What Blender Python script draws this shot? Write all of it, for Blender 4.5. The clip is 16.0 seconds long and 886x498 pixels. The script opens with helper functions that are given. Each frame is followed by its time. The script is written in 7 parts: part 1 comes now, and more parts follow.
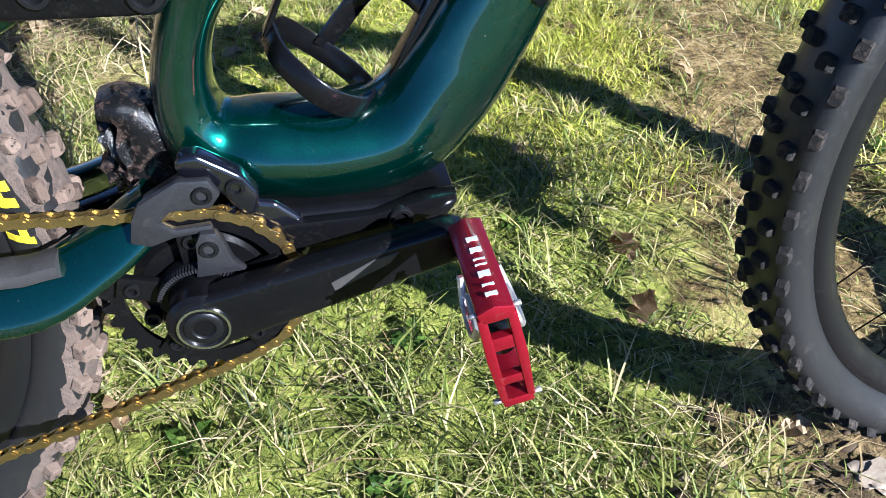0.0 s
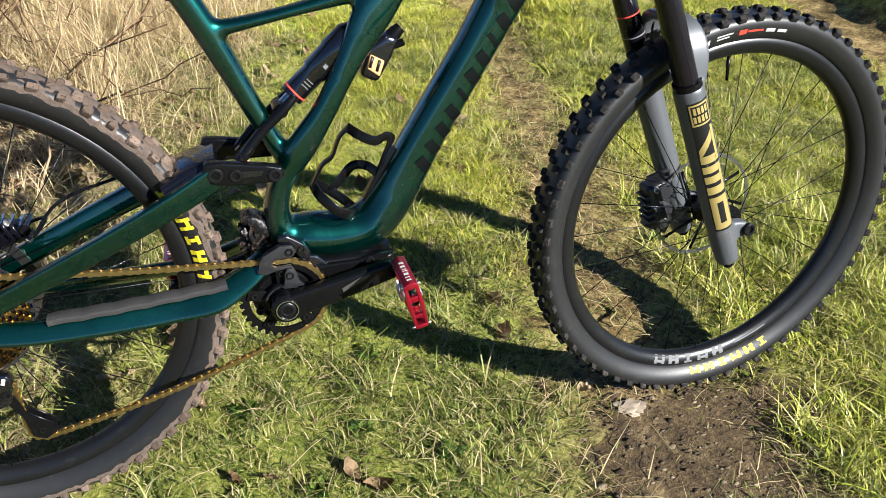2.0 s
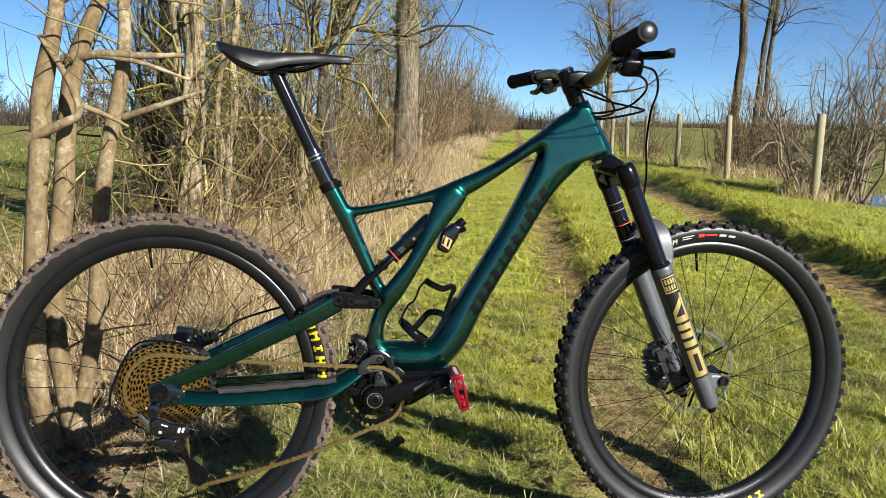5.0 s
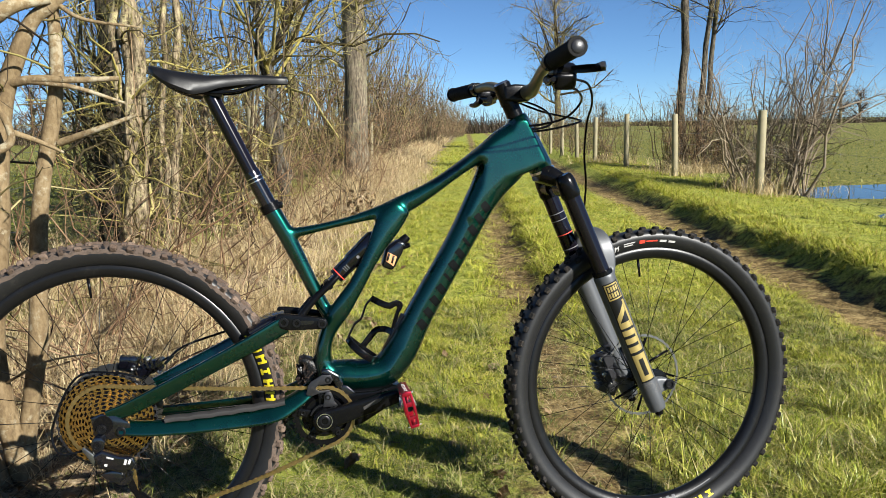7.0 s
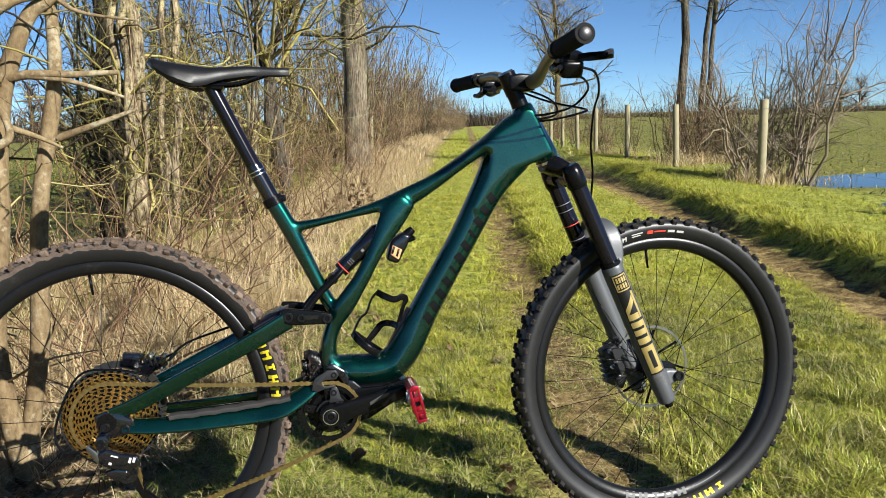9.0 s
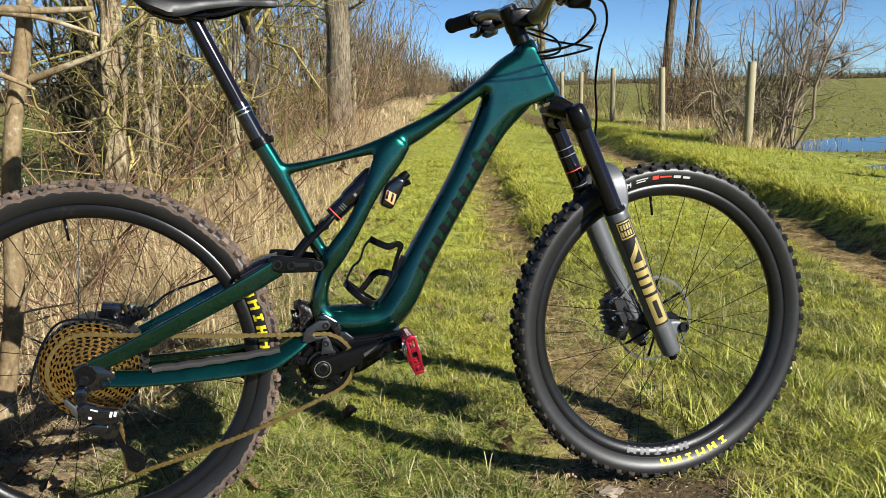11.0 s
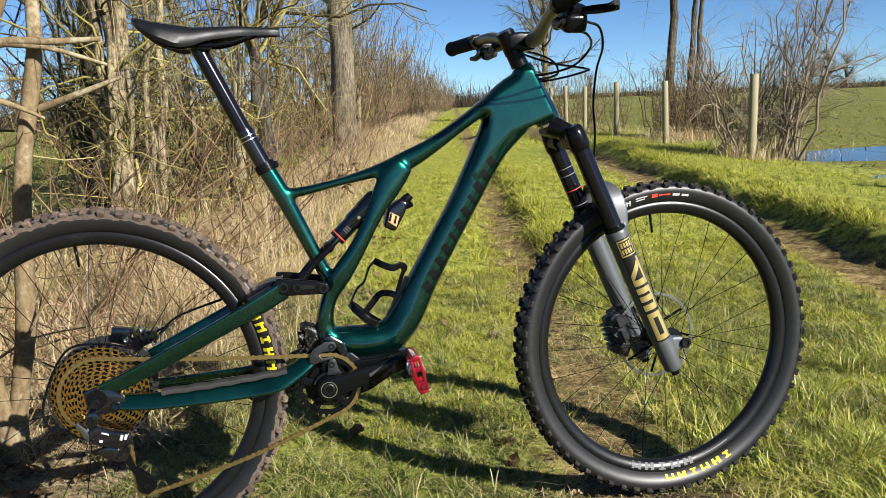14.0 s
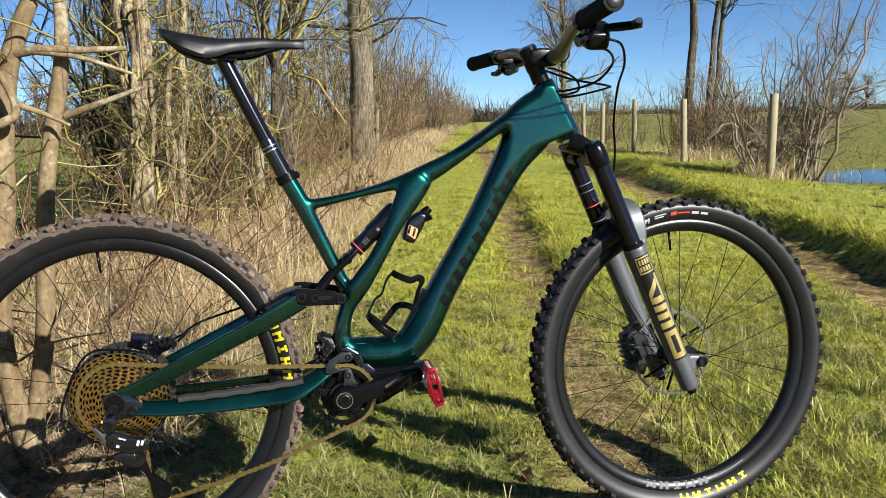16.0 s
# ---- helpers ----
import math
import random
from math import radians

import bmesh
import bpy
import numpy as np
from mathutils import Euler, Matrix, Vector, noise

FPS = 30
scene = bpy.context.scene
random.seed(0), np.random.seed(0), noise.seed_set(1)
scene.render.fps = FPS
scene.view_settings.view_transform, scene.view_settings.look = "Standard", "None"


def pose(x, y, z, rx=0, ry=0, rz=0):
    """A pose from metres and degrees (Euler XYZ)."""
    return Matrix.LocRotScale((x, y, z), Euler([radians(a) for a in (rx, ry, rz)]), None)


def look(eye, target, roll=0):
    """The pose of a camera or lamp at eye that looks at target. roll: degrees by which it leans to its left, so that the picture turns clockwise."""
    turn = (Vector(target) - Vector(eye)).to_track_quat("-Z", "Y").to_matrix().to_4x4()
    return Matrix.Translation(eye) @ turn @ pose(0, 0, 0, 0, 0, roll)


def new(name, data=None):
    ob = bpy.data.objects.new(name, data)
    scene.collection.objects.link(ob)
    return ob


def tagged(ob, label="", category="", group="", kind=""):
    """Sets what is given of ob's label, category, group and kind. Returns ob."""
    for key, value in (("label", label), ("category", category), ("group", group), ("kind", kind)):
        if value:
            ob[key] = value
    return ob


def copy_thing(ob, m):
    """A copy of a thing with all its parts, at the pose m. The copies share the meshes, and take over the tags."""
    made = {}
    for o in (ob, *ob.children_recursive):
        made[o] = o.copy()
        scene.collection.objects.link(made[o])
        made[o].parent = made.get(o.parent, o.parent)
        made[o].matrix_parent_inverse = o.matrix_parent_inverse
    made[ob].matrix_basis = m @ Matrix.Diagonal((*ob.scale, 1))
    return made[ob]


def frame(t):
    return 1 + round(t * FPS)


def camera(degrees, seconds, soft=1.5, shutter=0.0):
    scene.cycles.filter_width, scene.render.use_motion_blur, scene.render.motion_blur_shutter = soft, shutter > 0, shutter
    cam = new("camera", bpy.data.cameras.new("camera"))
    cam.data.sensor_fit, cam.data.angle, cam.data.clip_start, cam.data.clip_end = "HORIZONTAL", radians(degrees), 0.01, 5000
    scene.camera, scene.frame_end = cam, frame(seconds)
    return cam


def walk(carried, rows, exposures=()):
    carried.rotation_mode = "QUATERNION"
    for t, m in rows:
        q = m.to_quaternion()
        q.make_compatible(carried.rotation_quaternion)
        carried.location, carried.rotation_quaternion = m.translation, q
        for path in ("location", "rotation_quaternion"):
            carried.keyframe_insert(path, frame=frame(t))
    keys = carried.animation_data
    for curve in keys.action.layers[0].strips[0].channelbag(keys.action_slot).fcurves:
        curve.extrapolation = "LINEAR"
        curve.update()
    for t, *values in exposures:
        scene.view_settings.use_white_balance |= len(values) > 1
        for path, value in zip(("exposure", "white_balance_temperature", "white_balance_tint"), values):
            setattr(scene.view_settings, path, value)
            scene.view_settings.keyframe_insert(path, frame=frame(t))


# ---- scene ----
cam = camera(56.4, 16.0, soft=0.6)
PATH = [
    (0, (0.525, -0.46, 0.73), (0.813, 1.037, -0.564), 0.4),
    (0.5, (0.537, -0.48, 0.769), (0.827, 0.969, -0.58), -0.6),
    (1, (0.53, -0.548, 0.826), (0.846, 0.921, -0.493), -1.2),
    (1.5, (0.448, -0.74, 0.942), (0.855, 0.794, -0.275), -0.2),
    (2, (0.377, -1.083, 1.072), (0.871, 0.548, 0.024), 1.3),
    (2.5, (0.363, -1.395, 1.109), (0.821, 0.37, 0.286), 1.7),
    (3, (0.33, -1.565, 1.121), (0.72, 0.284, 0.465), 1.1),
    (3.2, (0.31, -1.586, 1.086), (0.689, 0.285, 0.491), 2.0),
    (3.5, (0.343, -1.587, 1.002), (0.689, 0.319, 0.505), 2.2),
    (4, (0.364, -1.636, 0.931), (0.657, 0.311, 0.578), 2.6),
    (4.2, (0.365, -1.673, 0.925), (0.644, 0.279, 0.591), 2.2),
    (6.3, (0.375, -1.789, 0.986), (0.676, 0.165, 0.683), -1.2),
    (6.5, (0.38, -1.783, 0.976), (0.698, 0.168, 0.675), -1.3),
    (7, (0.395, -1.766, 0.968), (0.754, 0.179, 0.671), -1.1),
    (7.5, (0.38, -1.75, 0.964), (0.757, 0.191, 0.668), -1.1),
    (8, (0.382, -1.737, 0.959), (0.755, 0.205, 0.657), -1.1),
    (8.5, (0.381, -1.743, 0.958), (0.744, 0.2, 0.649), -1.3),
    (9, (0.389, -1.741, 0.963), (0.745, 0.202, 0.65), -1.7),
    (9.5, (0.385, -1.732, 0.957), (0.741, 0.209, 0.637), -2.2),
    (10, (0.392, -1.679, 0.924), (0.764, 0.254, 0.573), -2.1),
    (10.2, (0.382, -1.653, 0.903), (0.764, 0.276, 0.535), -2.0),
    (12.5, (0.369, -1.676, 0.913), (0.761, 0.244, 0.511), -1.1),
    (13, (0.371, -1.679, 0.916), (0.761, 0.244, 0.525), -1.6),
    (13.5, (0.38, -1.683, 0.921), (0.767, 0.243, 0.546), -2.0),
    (14, (0.376, -1.685, 0.921), (0.755, 0.246, 0.565), -2.4),
    (14.5, (0.376, -1.686, 0.922), (0.746, 0.25, 0.584), -2.3),
    (15, (0.376, -1.687, 0.923), (0.738, 0.252, 0.594), -1.9),
    (15.5, (0.371, -1.69, 0.923), (0.726, 0.251, 0.599), -1.5),
    (16, (0.368, -1.689, 0.921), (0.714, 0.254, 0.599), -1.4),
]
walk(cam, [(t, look(eye, target, roll)) for t, eye, target, roll in PATH],
     exposures=[(0, 2.03, 5450, 14), (1.0, 1.93, 5600, 13), (1.5, 1.77, 5850, 12), (2.0, 1.64, 6250, 10), (2.5, 1.55, 6400, 9), (3.5, 1.31, 6450, 9), (6.5, 1.21, 6450, 9), (16, 1.2, 6450, 10)])

# ---- light ----
SUN = Vector((1.125, -1.5, 1.0)).normalized()
world = bpy.data.worlds.new("sky")
scene.world = world
world.use_nodes = True
wn = world.node_tree.nodes
sky = wn.new("ShaderNodeTexSky")
sky.sky_type = "NISHITA"
sky.sun_disc = False
sky.sun_elevation = math.asin(SUN.z)
sky.sun_rotation = math.atan2(SUN.x, SUN.y)
sky.altitude = 50
sky.air_density = 0.5
sky.dust_density = 0.0
sky.ozone_density = 3.0
clear = wn.new("ShaderNodeMix")  # clear cold air: a little bluer than the model's haze
clear.data_type, clear.blend_type = "RGBA", "MULTIPLY"
clear.inputs[0].default_value = 1.0
clear.inputs[7].default_value = (0.8, 1.0, 1.12, 1)
world.node_tree.links.new(sky.outputs[0], clear.inputs[6])
world.node_tree.links.new(clear.outputs[2], wn["Background"].inputs[0])
wn["Background"].inputs[1].default_value = 0.047
sun_data = bpy.data.lights.new("sun", "SUN")
sun_data.energy, sun_data.angle, sun_data.color = 5.0, radians(0.53), (1.0, 0.965, 0.89)
sun = new("sun", sun_data)
sun.matrix_world = look(SUN * 50, (0, 0, 0))



# ---- materials ----
def node_mat(name):
    m = bpy.data.materials.new(name)
    m.use_nodes = True
    nt = m.node_tree
    return m, nt, nt.nodes["Principled BSDF"]


def ramp_node(nt, fac, stops):
    r = nt.nodes.new("ShaderNodeValToRGB")
    e = r.color_ramp.elements
    while len(e) < len(stops):
        e.new(0.5)
    for k, (p, c) in zip(e, stops):
        k.position, k.color = p, (*c, 1)
    nt.links.new(fac, r.inputs[0])
    return r.outputs[0]


def noise_node(nt, scale, detail=4, rough=0.6, vec=None):
    n = nt.nodes.new("ShaderNodeTexNoise")
    n.inputs["Scale"].default_value, n.inputs["Detail"].default_value, n.inputs["Roughness"].default_value = scale, detail, rough
    if vec is not None:
        nt.links.new(vec, n.inputs["Vector"])
    return n.outputs[0]


def object_vec(nt):
    return nt.nodes.new("ShaderNodeTexCoord").outputs["Object"]


def mixc(nt, fac, a, b, mode="MIX"):
    x = nt.nodes.new("ShaderNodeMix")
    x.data_type, x.blend_type = "RGBA", mode
    for v, i in ((fac, 0), (a, 6), (b, 7)):
        if isinstance(v, (int, float)):
            x.inputs[i].default_value = v
        elif isinstance(v, tuple):
            x.inputs[i].default_value = (*v, 1)
        else:
            nt.links.new(v, x.inputs[i])
    return x.outputs[2]


def mathn(nt, op, a, b=0.0, c=0.0):
    x = nt.nodes.new("ShaderNodeMath")
    x.operation = op
    for i, v in enumerate((a, b, c)):
        if isinstance(v, (int, float)):
            x.inputs[i].default_value = v
        else:
            nt.links.new(v, x.inputs[i])
    return x.outputs[0]


def bump_node(nt, bsdf, height, strength, dist=0.002):
    b = nt.nodes.new("ShaderNodeBump")
    b.inputs["Strength"].default_value, b.inputs["Distance"].default_value = strength, dist
    nt.links.new(height, b.inputs["Height"])
    nt.links.new(b.outputs[0], bsdf.inputs["Normal"])


def surface(name, colour, rough=0.5, metal=0.0, vary=0.25, scale=9.0, fine=120.0, bump=0.15, coat=0.0, dirt=None, dirt_amount=0.0, spec=0.5):
    """A worn surface: colour varied at two scales, fine relief, and dirt in patches."""
    m, nt, p = node_mat(name)
    vec = object_vec(nt)
    big, small = noise_node(nt, scale, 3, 0.6, vec), noise_node(nt, fine, 4, 0.7, vec)
    dark = tuple(c * (1 - vary) for c in colour)
    light = tuple(min(1, c * (1 + vary)) for c in colour)
    col = mixc(nt, mixc(nt, 0.35, big, small), dark, light)
    r = mathn(nt, "MULTIPLY_ADD", small, 0.3 * rough, 0.85 * rough)
    if dirt:
        d = mixc(nt, 0.5, noise_node(nt, scale * 2.3, 6, 0.7, vec), small)
        f = ramp_node(nt, d, [(0.56 - 0.2 * dirt_amount, (0, 0, 0)), (0.66 - 0.1 * dirt_amount, (1, 1, 1))])
        f = mathn(nt, "MULTIPLY", f, min(1.0, 0.3 + dirt_amount))
        col = mixc(nt, f, col, dirt)
        r = mathn(nt, "MAXIMUM", r, mathn(nt, "MULTIPLY", f, 0.8))
    nt.links.new(col, p.inputs["Base Color"])
    nt.links.new(r, p.inputs["Roughness"])
    p.inputs["Metallic"].default_value = metal
    p.inputs["Coat Weight"].default_value = coat
    p.inputs["Coat Roughness"].default_value = 0.06
    p.inputs["Specular IOR Level"].default_value = spec
    if bump:
        bump_node(nt, p, small, bump)
    return m


def island_mat(name, stops, rough=0.6, trans=0.0, spec=0.3, by_object=False):
    """Blades, twigs and leaves: each island takes its own tone."""
    m, nt, p = node_mat(name)
    if by_object:
        rnd = nt.nodes.new("ShaderNodeObjectInfo").outputs["Random"]
    else:
        rnd = nt.nodes.new("ShaderNodeNewGeometry").outputs["Random Per Island"]
    vec = object_vec(nt)
    col = ramp_node(nt, rnd, stops)
    col = mixc(nt, 0.55, col, ramp_node(nt, noise_node(nt, 60, 4, 0.7, vec), [(0.3, (0.65, 0.65, 0.65)), (0.7, (1, 1, 1))]), "MULTIPLY")
    patch = ramp_node(nt, noise_node(nt, 4.5, 4, 0.65, vec), [(0.35, (0.6, 0.62, 0.56)), (0.65, (1.0, 1.0, 1.0))])
    col = mixc(nt, 0.8, col, patch, "MULTIPLY")
    nt.links.new(col, p.inputs["Base Color"])
    p.inputs["Roughness"].default_value = rough
    p.inputs["Specular IOR Level"].default_value = spec
    if trans:
        t = nt.nodes.new("ShaderNodeBsdfTranslucent")
        nt.links.new(col, t.inputs[0])
        mx = nt.nodes.new("ShaderNodeMixShader")
        mx.inputs[0].default_value = trans
        nt.links.new(p.outputs[0], mx.inputs[1])
        nt.links.new(t.outputs[0], mx.inputs[2])
        nt.links.new(mx.outputs[0], nt.nodes["Material Output"].inputs[0])
    return m


def paint_mat():
    """Deep green metallic lacquer under a clear coat, with dust specks."""
    m, nt, p = node_mat("green_lacquer")
    vec = object_vec(nt)
    flake = noise_node(nt, 900, 2, 0.5, vec)
    tone = ramp_node(nt, noise_node(nt, 5, 3, 0.6, vec), [(0.3, (0.0, 0.021, 0.0150)), (0.7, (0.0005, 0.031, 0.0225))])
    col = mixc(nt, mathn(nt, "MULTIPLY", flake, 0.32), tone, (0.003, 0.15, 0.115))
    speck = ramp_node(nt, noise_node(nt, 230, 3, 0.8, vec), [(0.715, (0, 0, 0)), (0.74, (1, 1, 1))])
    col = mixc(nt, mathn(nt, "MULTIPLY", speck, 0.6), col, (0.3, 0.27, 0.2))
    nt.links.new(col, p.inputs["Base Color"])
    film = ramp_node(nt, noise_node(nt, 24, 6, 0.7, vec), [(0.35, (0.25, 0.25, 0.25)), (0.75, (0.34, 0.34, 0.34))])
    nt.links.new(film, p.inputs["Roughness"])
    p.inputs["Metallic"].default_value = 0.92
    p.inputs["Coat Weight"].default_value = 1.0
    p.inputs["Coat Roughness"].default_value = 0.03
    p.inputs["Coat IOR"].default_value = 1.6
    return m


def bark_mat(name, cleft, body, ridge, lichen, stretch=0.14, strength=1.0):
    """Bark: cleft along the stem, with patches of lichen."""
    m, nt, p = node_mat(name)
    vec = object_vec(nt)
    mp = nt.nodes.new("ShaderNodeMapping")
    mp.inputs["Scale"].default_value = (1, 1, stretch)
    nt.links.new(vec, mp.inputs[0])
    streak = noise_node(nt, 55, 5, 0.7, mp.outputs[0])
    col = ramp_node(nt, streak, [(0.38, cleft), (0.5, body), (0.64, ridge)])
    spot = ramp_node(nt, mixc(nt, 0.5, noise_node(nt, 6, 4, 0.7, vec), noise_node(nt, 60, 4, 0.7, vec)), [(0.52, (0, 0, 0)), (0.6, (0.8, 0.8, 0.8))])
    col = mixc(nt, spot, col, lichen)
    shade = ramp_node(nt, noise_node(nt, 3, 3, 0.6, vec), [(0.35, (0.65, 0.62, 0.6)), (0.65, (1, 1, 1))])
    nt.links.new(mixc(nt, 1.0, col, shade, "MULTIPLY"), p.inputs["Base Color"])
    p.inputs["Roughness"].default_value = 0.9
    p.inputs["Specular IOR Level"].default_value = 0.2
    bump_node(nt, p, streak, strength, 0.012)
    return m


def knob_mat(name, stops, clean):
    """Tread rubber under dried mud: each knob has its own tone, and its own bare and caked patches."""
    m, nt, p = node_mat(name)
    rnd = nt.nodes.new("ShaderNodeObjectInfo").outputs["Random"]
    shift = nt.nodes.new("ShaderNodeVectorMath")
    shift.operation = "ADD"
    nt.links.new(object_vec(nt), shift.inputs[0])
    nt.links.new(mathn(nt, "MULTIPLY", rnd, 3.0), shift.inputs[1])
    vec = shift.outputs[0]
    blot, fine = noise_node(nt, 190, 4, 0.65, vec), noise_node(nt, 700, 4, 0.75, vec)
    col = ramp_node(nt, mathn(nt, "ADD", mathn(nt, "MULTIPLY", rnd, 0.55), mathn(nt, "MULTIPLY", fine, 0.45)), stops)
    bare = ramp_node(nt, blot, [(clean - 0.04, (1, 1, 1)), (clean + 0.06, (0, 0, 0))])
    nt.links.new(mixc(nt, bare, col, (0.011, 0.0105, 0.01)), p.inputs["Base Color"])
    p.inputs["Roughness"].default_value = 0.85
    p.inputs["Specular IOR Level"].default_value = 0.2
    bump_node(nt, p, mixc(nt, 0.5, blot, fine), 0.9, 0.002)
    return m


PAINT = paint_mat()
BLACK = surface("black_alloy", (0.003, 0.003, 0.0035), 0.22, 0.0, 0.5, 20, 300, 0.1, dirt=(0.02, 0.018, 0.014), dirt_amount=0.0, spec=0.17, coat=0.05)
GUNMETAL = surface("worn_gunmetal", (0.02, 0.02, 0.022), 0.35, 0.8, 0.4, 40, 300, 0.1)
SATIN_BLACK = surface("satin_black", (0.016, 0.016, 0.018), 0.35, 0.2, 0.5, 40, 260, 0.12, dirt=(0.06, 0.05, 0.04), dirt_amount=0.05)
GLOSS_BLACK = surface("gloss_black", (0.003, 0.003, 0.005), 0.18, 0.0, 0.3, 20, 200, 0.02, coat=0.8)
RUBBER = surface("tyre_rubber", (0.0105, 0.0105, 0.011), 0.43, 0, 0.4, 14, 240, 0.08, dirt=(0.05, 0.044, 0.037), dirt_amount=0.06, spec=0.42)
KNOB_RUBBER = knob_mat("dusty_knob_rubber", [(0.0, (0.012, 0.011, 0.01)), (0.6, (0.03, 0.025, 0.021)), (1.0, (0.075, 0.058, 0.046))], 0.52)
KNOB_MUD = knob_mat("mud_caked_knob", [(0.0, (0.03, 0.022, 0.018)), (0.45, (0.095, 0.066, 0.049)), (1.0, (0.2, 0.145, 0.11))], 0.38)
RIM = surface("carbon_rim", (0.005, 0.005, 0.0055), 0.32, 0.0, 0.3, 10, 180, 0.06, dirt=(0.04, 0.036, 0.03), dirt_amount=0.0, spec=0.35)
GREY = surface("grey_fork_lower", (0.075, 0.079, 0.086), 0.45, 0.3, 0.1, 8, 250, 0.05, dirt=(0.24, 0.2, 0.16), dirt_amount=0.0)
GOLD = surface("gold_cassette", (0.5, 0.31, 0.1), 0.26, 1.0, 0.2, 40, 300, 0.1, dirt=(0.2, 0.14, 0.06), dirt_amount=0.1)
CHAIN_GOLD = surface("gold_chain_plate", (0.33, 0.235, 0.09), 0.42, 1.0, 0.3, 60, 300, 0.1, dirt=(0.12, 0.09, 0.05), dirt_amount=0.2)
STEEL = surface("bright_steel", (0.62, 0.62, 0.62), 0.25, 1.0, 0.15, 30, 300, 0.05, dirt=(0.2, 0.17, 0.13), dirt_amount=0.05)
RED = surface("red_anodised", (0.34, 0.008, 0.024), 0.3, 0.75, 0.2, 25, 260, 0.06, coat=0.3, dirt=(0.2, 0.14, 0.11), dirt_amount=0.02)
SCUFFED = surface("scuffed_alloy", (0.5, 0.47, 0.46), 0.45, 0.9, 0.35, 60, 300, 0.2)
GREY_RUBBER = surface("grey_stay_guard", (0.026, 0.025, 0.025), 0.6, 0, 0.4, 15, 240, 0.3, dirt=(0.06, 0.05, 0.042), dirt_amount=0.1, spec=0.2)
SADDLE = surface("black_saddle_cover", (0.005, 0.005, 0.006), 0.42, 0, 0.25, 12, 500, 0.15, spec=0.35)
GRIP = surface("black_grip_rubber", (0.005, 0.005, 0.005), 0.7, 0, 0.3, 30, 400, 0.4, spec=0.15)
BAR = surface("bronze_handlebar", (0.23, 0.2, 0.13), 0.35, 0.6, 0.15, 12, 200, 0.03)
YELLOW = surface("yellow_print", (0.66, 0.54, 0.015), 0.6, 0, 0.2, 60, 300, 0.05, dirt=(0.25, 0.19, 0.1), dirt_amount=0.05)
DECAL_GOLD = surface("gold_print", (0.36, 0.275, 0.095), 0.4, 0.4, 0.1, 40, 300, 0.02)
WHITE = surface("white_print", (0.42, 0.41, 0.4), 0.5, 0, 0.15, 60, 300, 0.02)
SILVER_PRINT = surface("silver_print", (0.1, 0.1, 0.105), 0.65, 0.0, 0.15, 60, 300, 0.02)
DARK_PRINT = surface("dark_print", (0.001, 0.002, 0.002), 0.45, 0.0, 0.2, 40, 300, 0.02, spec=0.12)
BLACK_PRINT = surface("black_print", (0.008, 0.008, 0.009), 0.35, 0.2, 0.2, 40, 300, 0.02)
RED_PRINT = surface("red_print", (0.6, 0.05, 0.03), 0.5, 0, 0.1, 60, 300, 0.02)
ORANGE_PRINT = surface("orange_print", (0.6, 0.28, 0.12), 0.5, 0, 0.1, 60, 300, 0.02)
PURPLE_BLACK = surface("dark_stanchion", (0.005, 0.004, 0.0065), 0.14, 0.0, 0.2, 10, 200, 0.01, coat=0.2, spec=0.3)
BARK = bark_mat("grey_brown_bark", (0.022, 0.017, 0.011), (0.11, 0.085, 0.052), (0.3, 0.24, 0.15), (0.26, 0.25, 0.08))
SMOOTH_BARK = bark_mat("smooth_tan_bark", (0.15, 0.105, 0.056), (0.205, 0.15, 0.08), (0.26, 0.195, 0.11), (0.36, 0.32, 0.22), 0.6, 0.25)
TAN_BARK = bark_mat("rough_tan_bark", (0.04, 0.03, 0.018), (0.2, 0.155, 0.095), (0.4, 0.325, 0.21), (0.4, 0.36, 0.18), 0.2, 1.0)
GREY_BARK = bark_mat("dull_grey_bark", (0.02, 0.017, 0.014), (0.07, 0.06, 0.046), (0.17, 0.145, 0.11), (0.12, 0.11, 0.07))
PALE_BARK = bark_mat("pale_grey_bark", (0.05, 0.042, 0.032), (0.15, 0.125, 0.09), (0.27, 0.23, 0.165), (0.2, 0.19, 0.11), 0.1, 0.7)
DARK_BARK = bark_mat("dark_ivied_bark", (0.006, 0.005, 0.004), (0.026, 0.021, 0.014), (0.1, 0.08, 0.05), (0.05, 0.06, 0.02))
POST_WOOD = surface("weathered_post_wood", (0.23, 0.2, 0.12), 0.8, 0, 0.3, 6, 70, 0.6, dirt=(0.2, 0.2, 0.1), dirt_amount=0.15)
WIRE = surface("galvanised_wire", (0.2, 0.2, 0.19), 0.45, 0.8, 0.15, 10, 100, 0.0)
STONE = surface("pale_stone", (0.25, 0.2, 0.145), 0.85, 0, 0.3, 14, 110, 0.8)
ROTOR = surface("brake_disc_steel", (0.22, 0.22, 0.21), 0.35, 1.0, 0.2, 30, 300, 0.05)
TREAD_MUD = surface("dried_tread_mud", (0.085, 0.06, 0.045), 0.9, 0, 0.7, 40, 200, 1.0, dirt=(0.02, 0.017, 0.014), dirt_amount=0.35)


# ---- mesh helpers ----
def link_mesh(name, mesh, material, parent=None, label="", smooth=True):
    mesh.materials.append(material)
    if smooth:
        mesh.polygons.foreach_set("use_smooth", [True] * len(mesh.polygons))
    ob = new(name, mesh)
    if parent is not None:
        ob.parent = parent
    if label:
        ob["label"] = label
    return ob


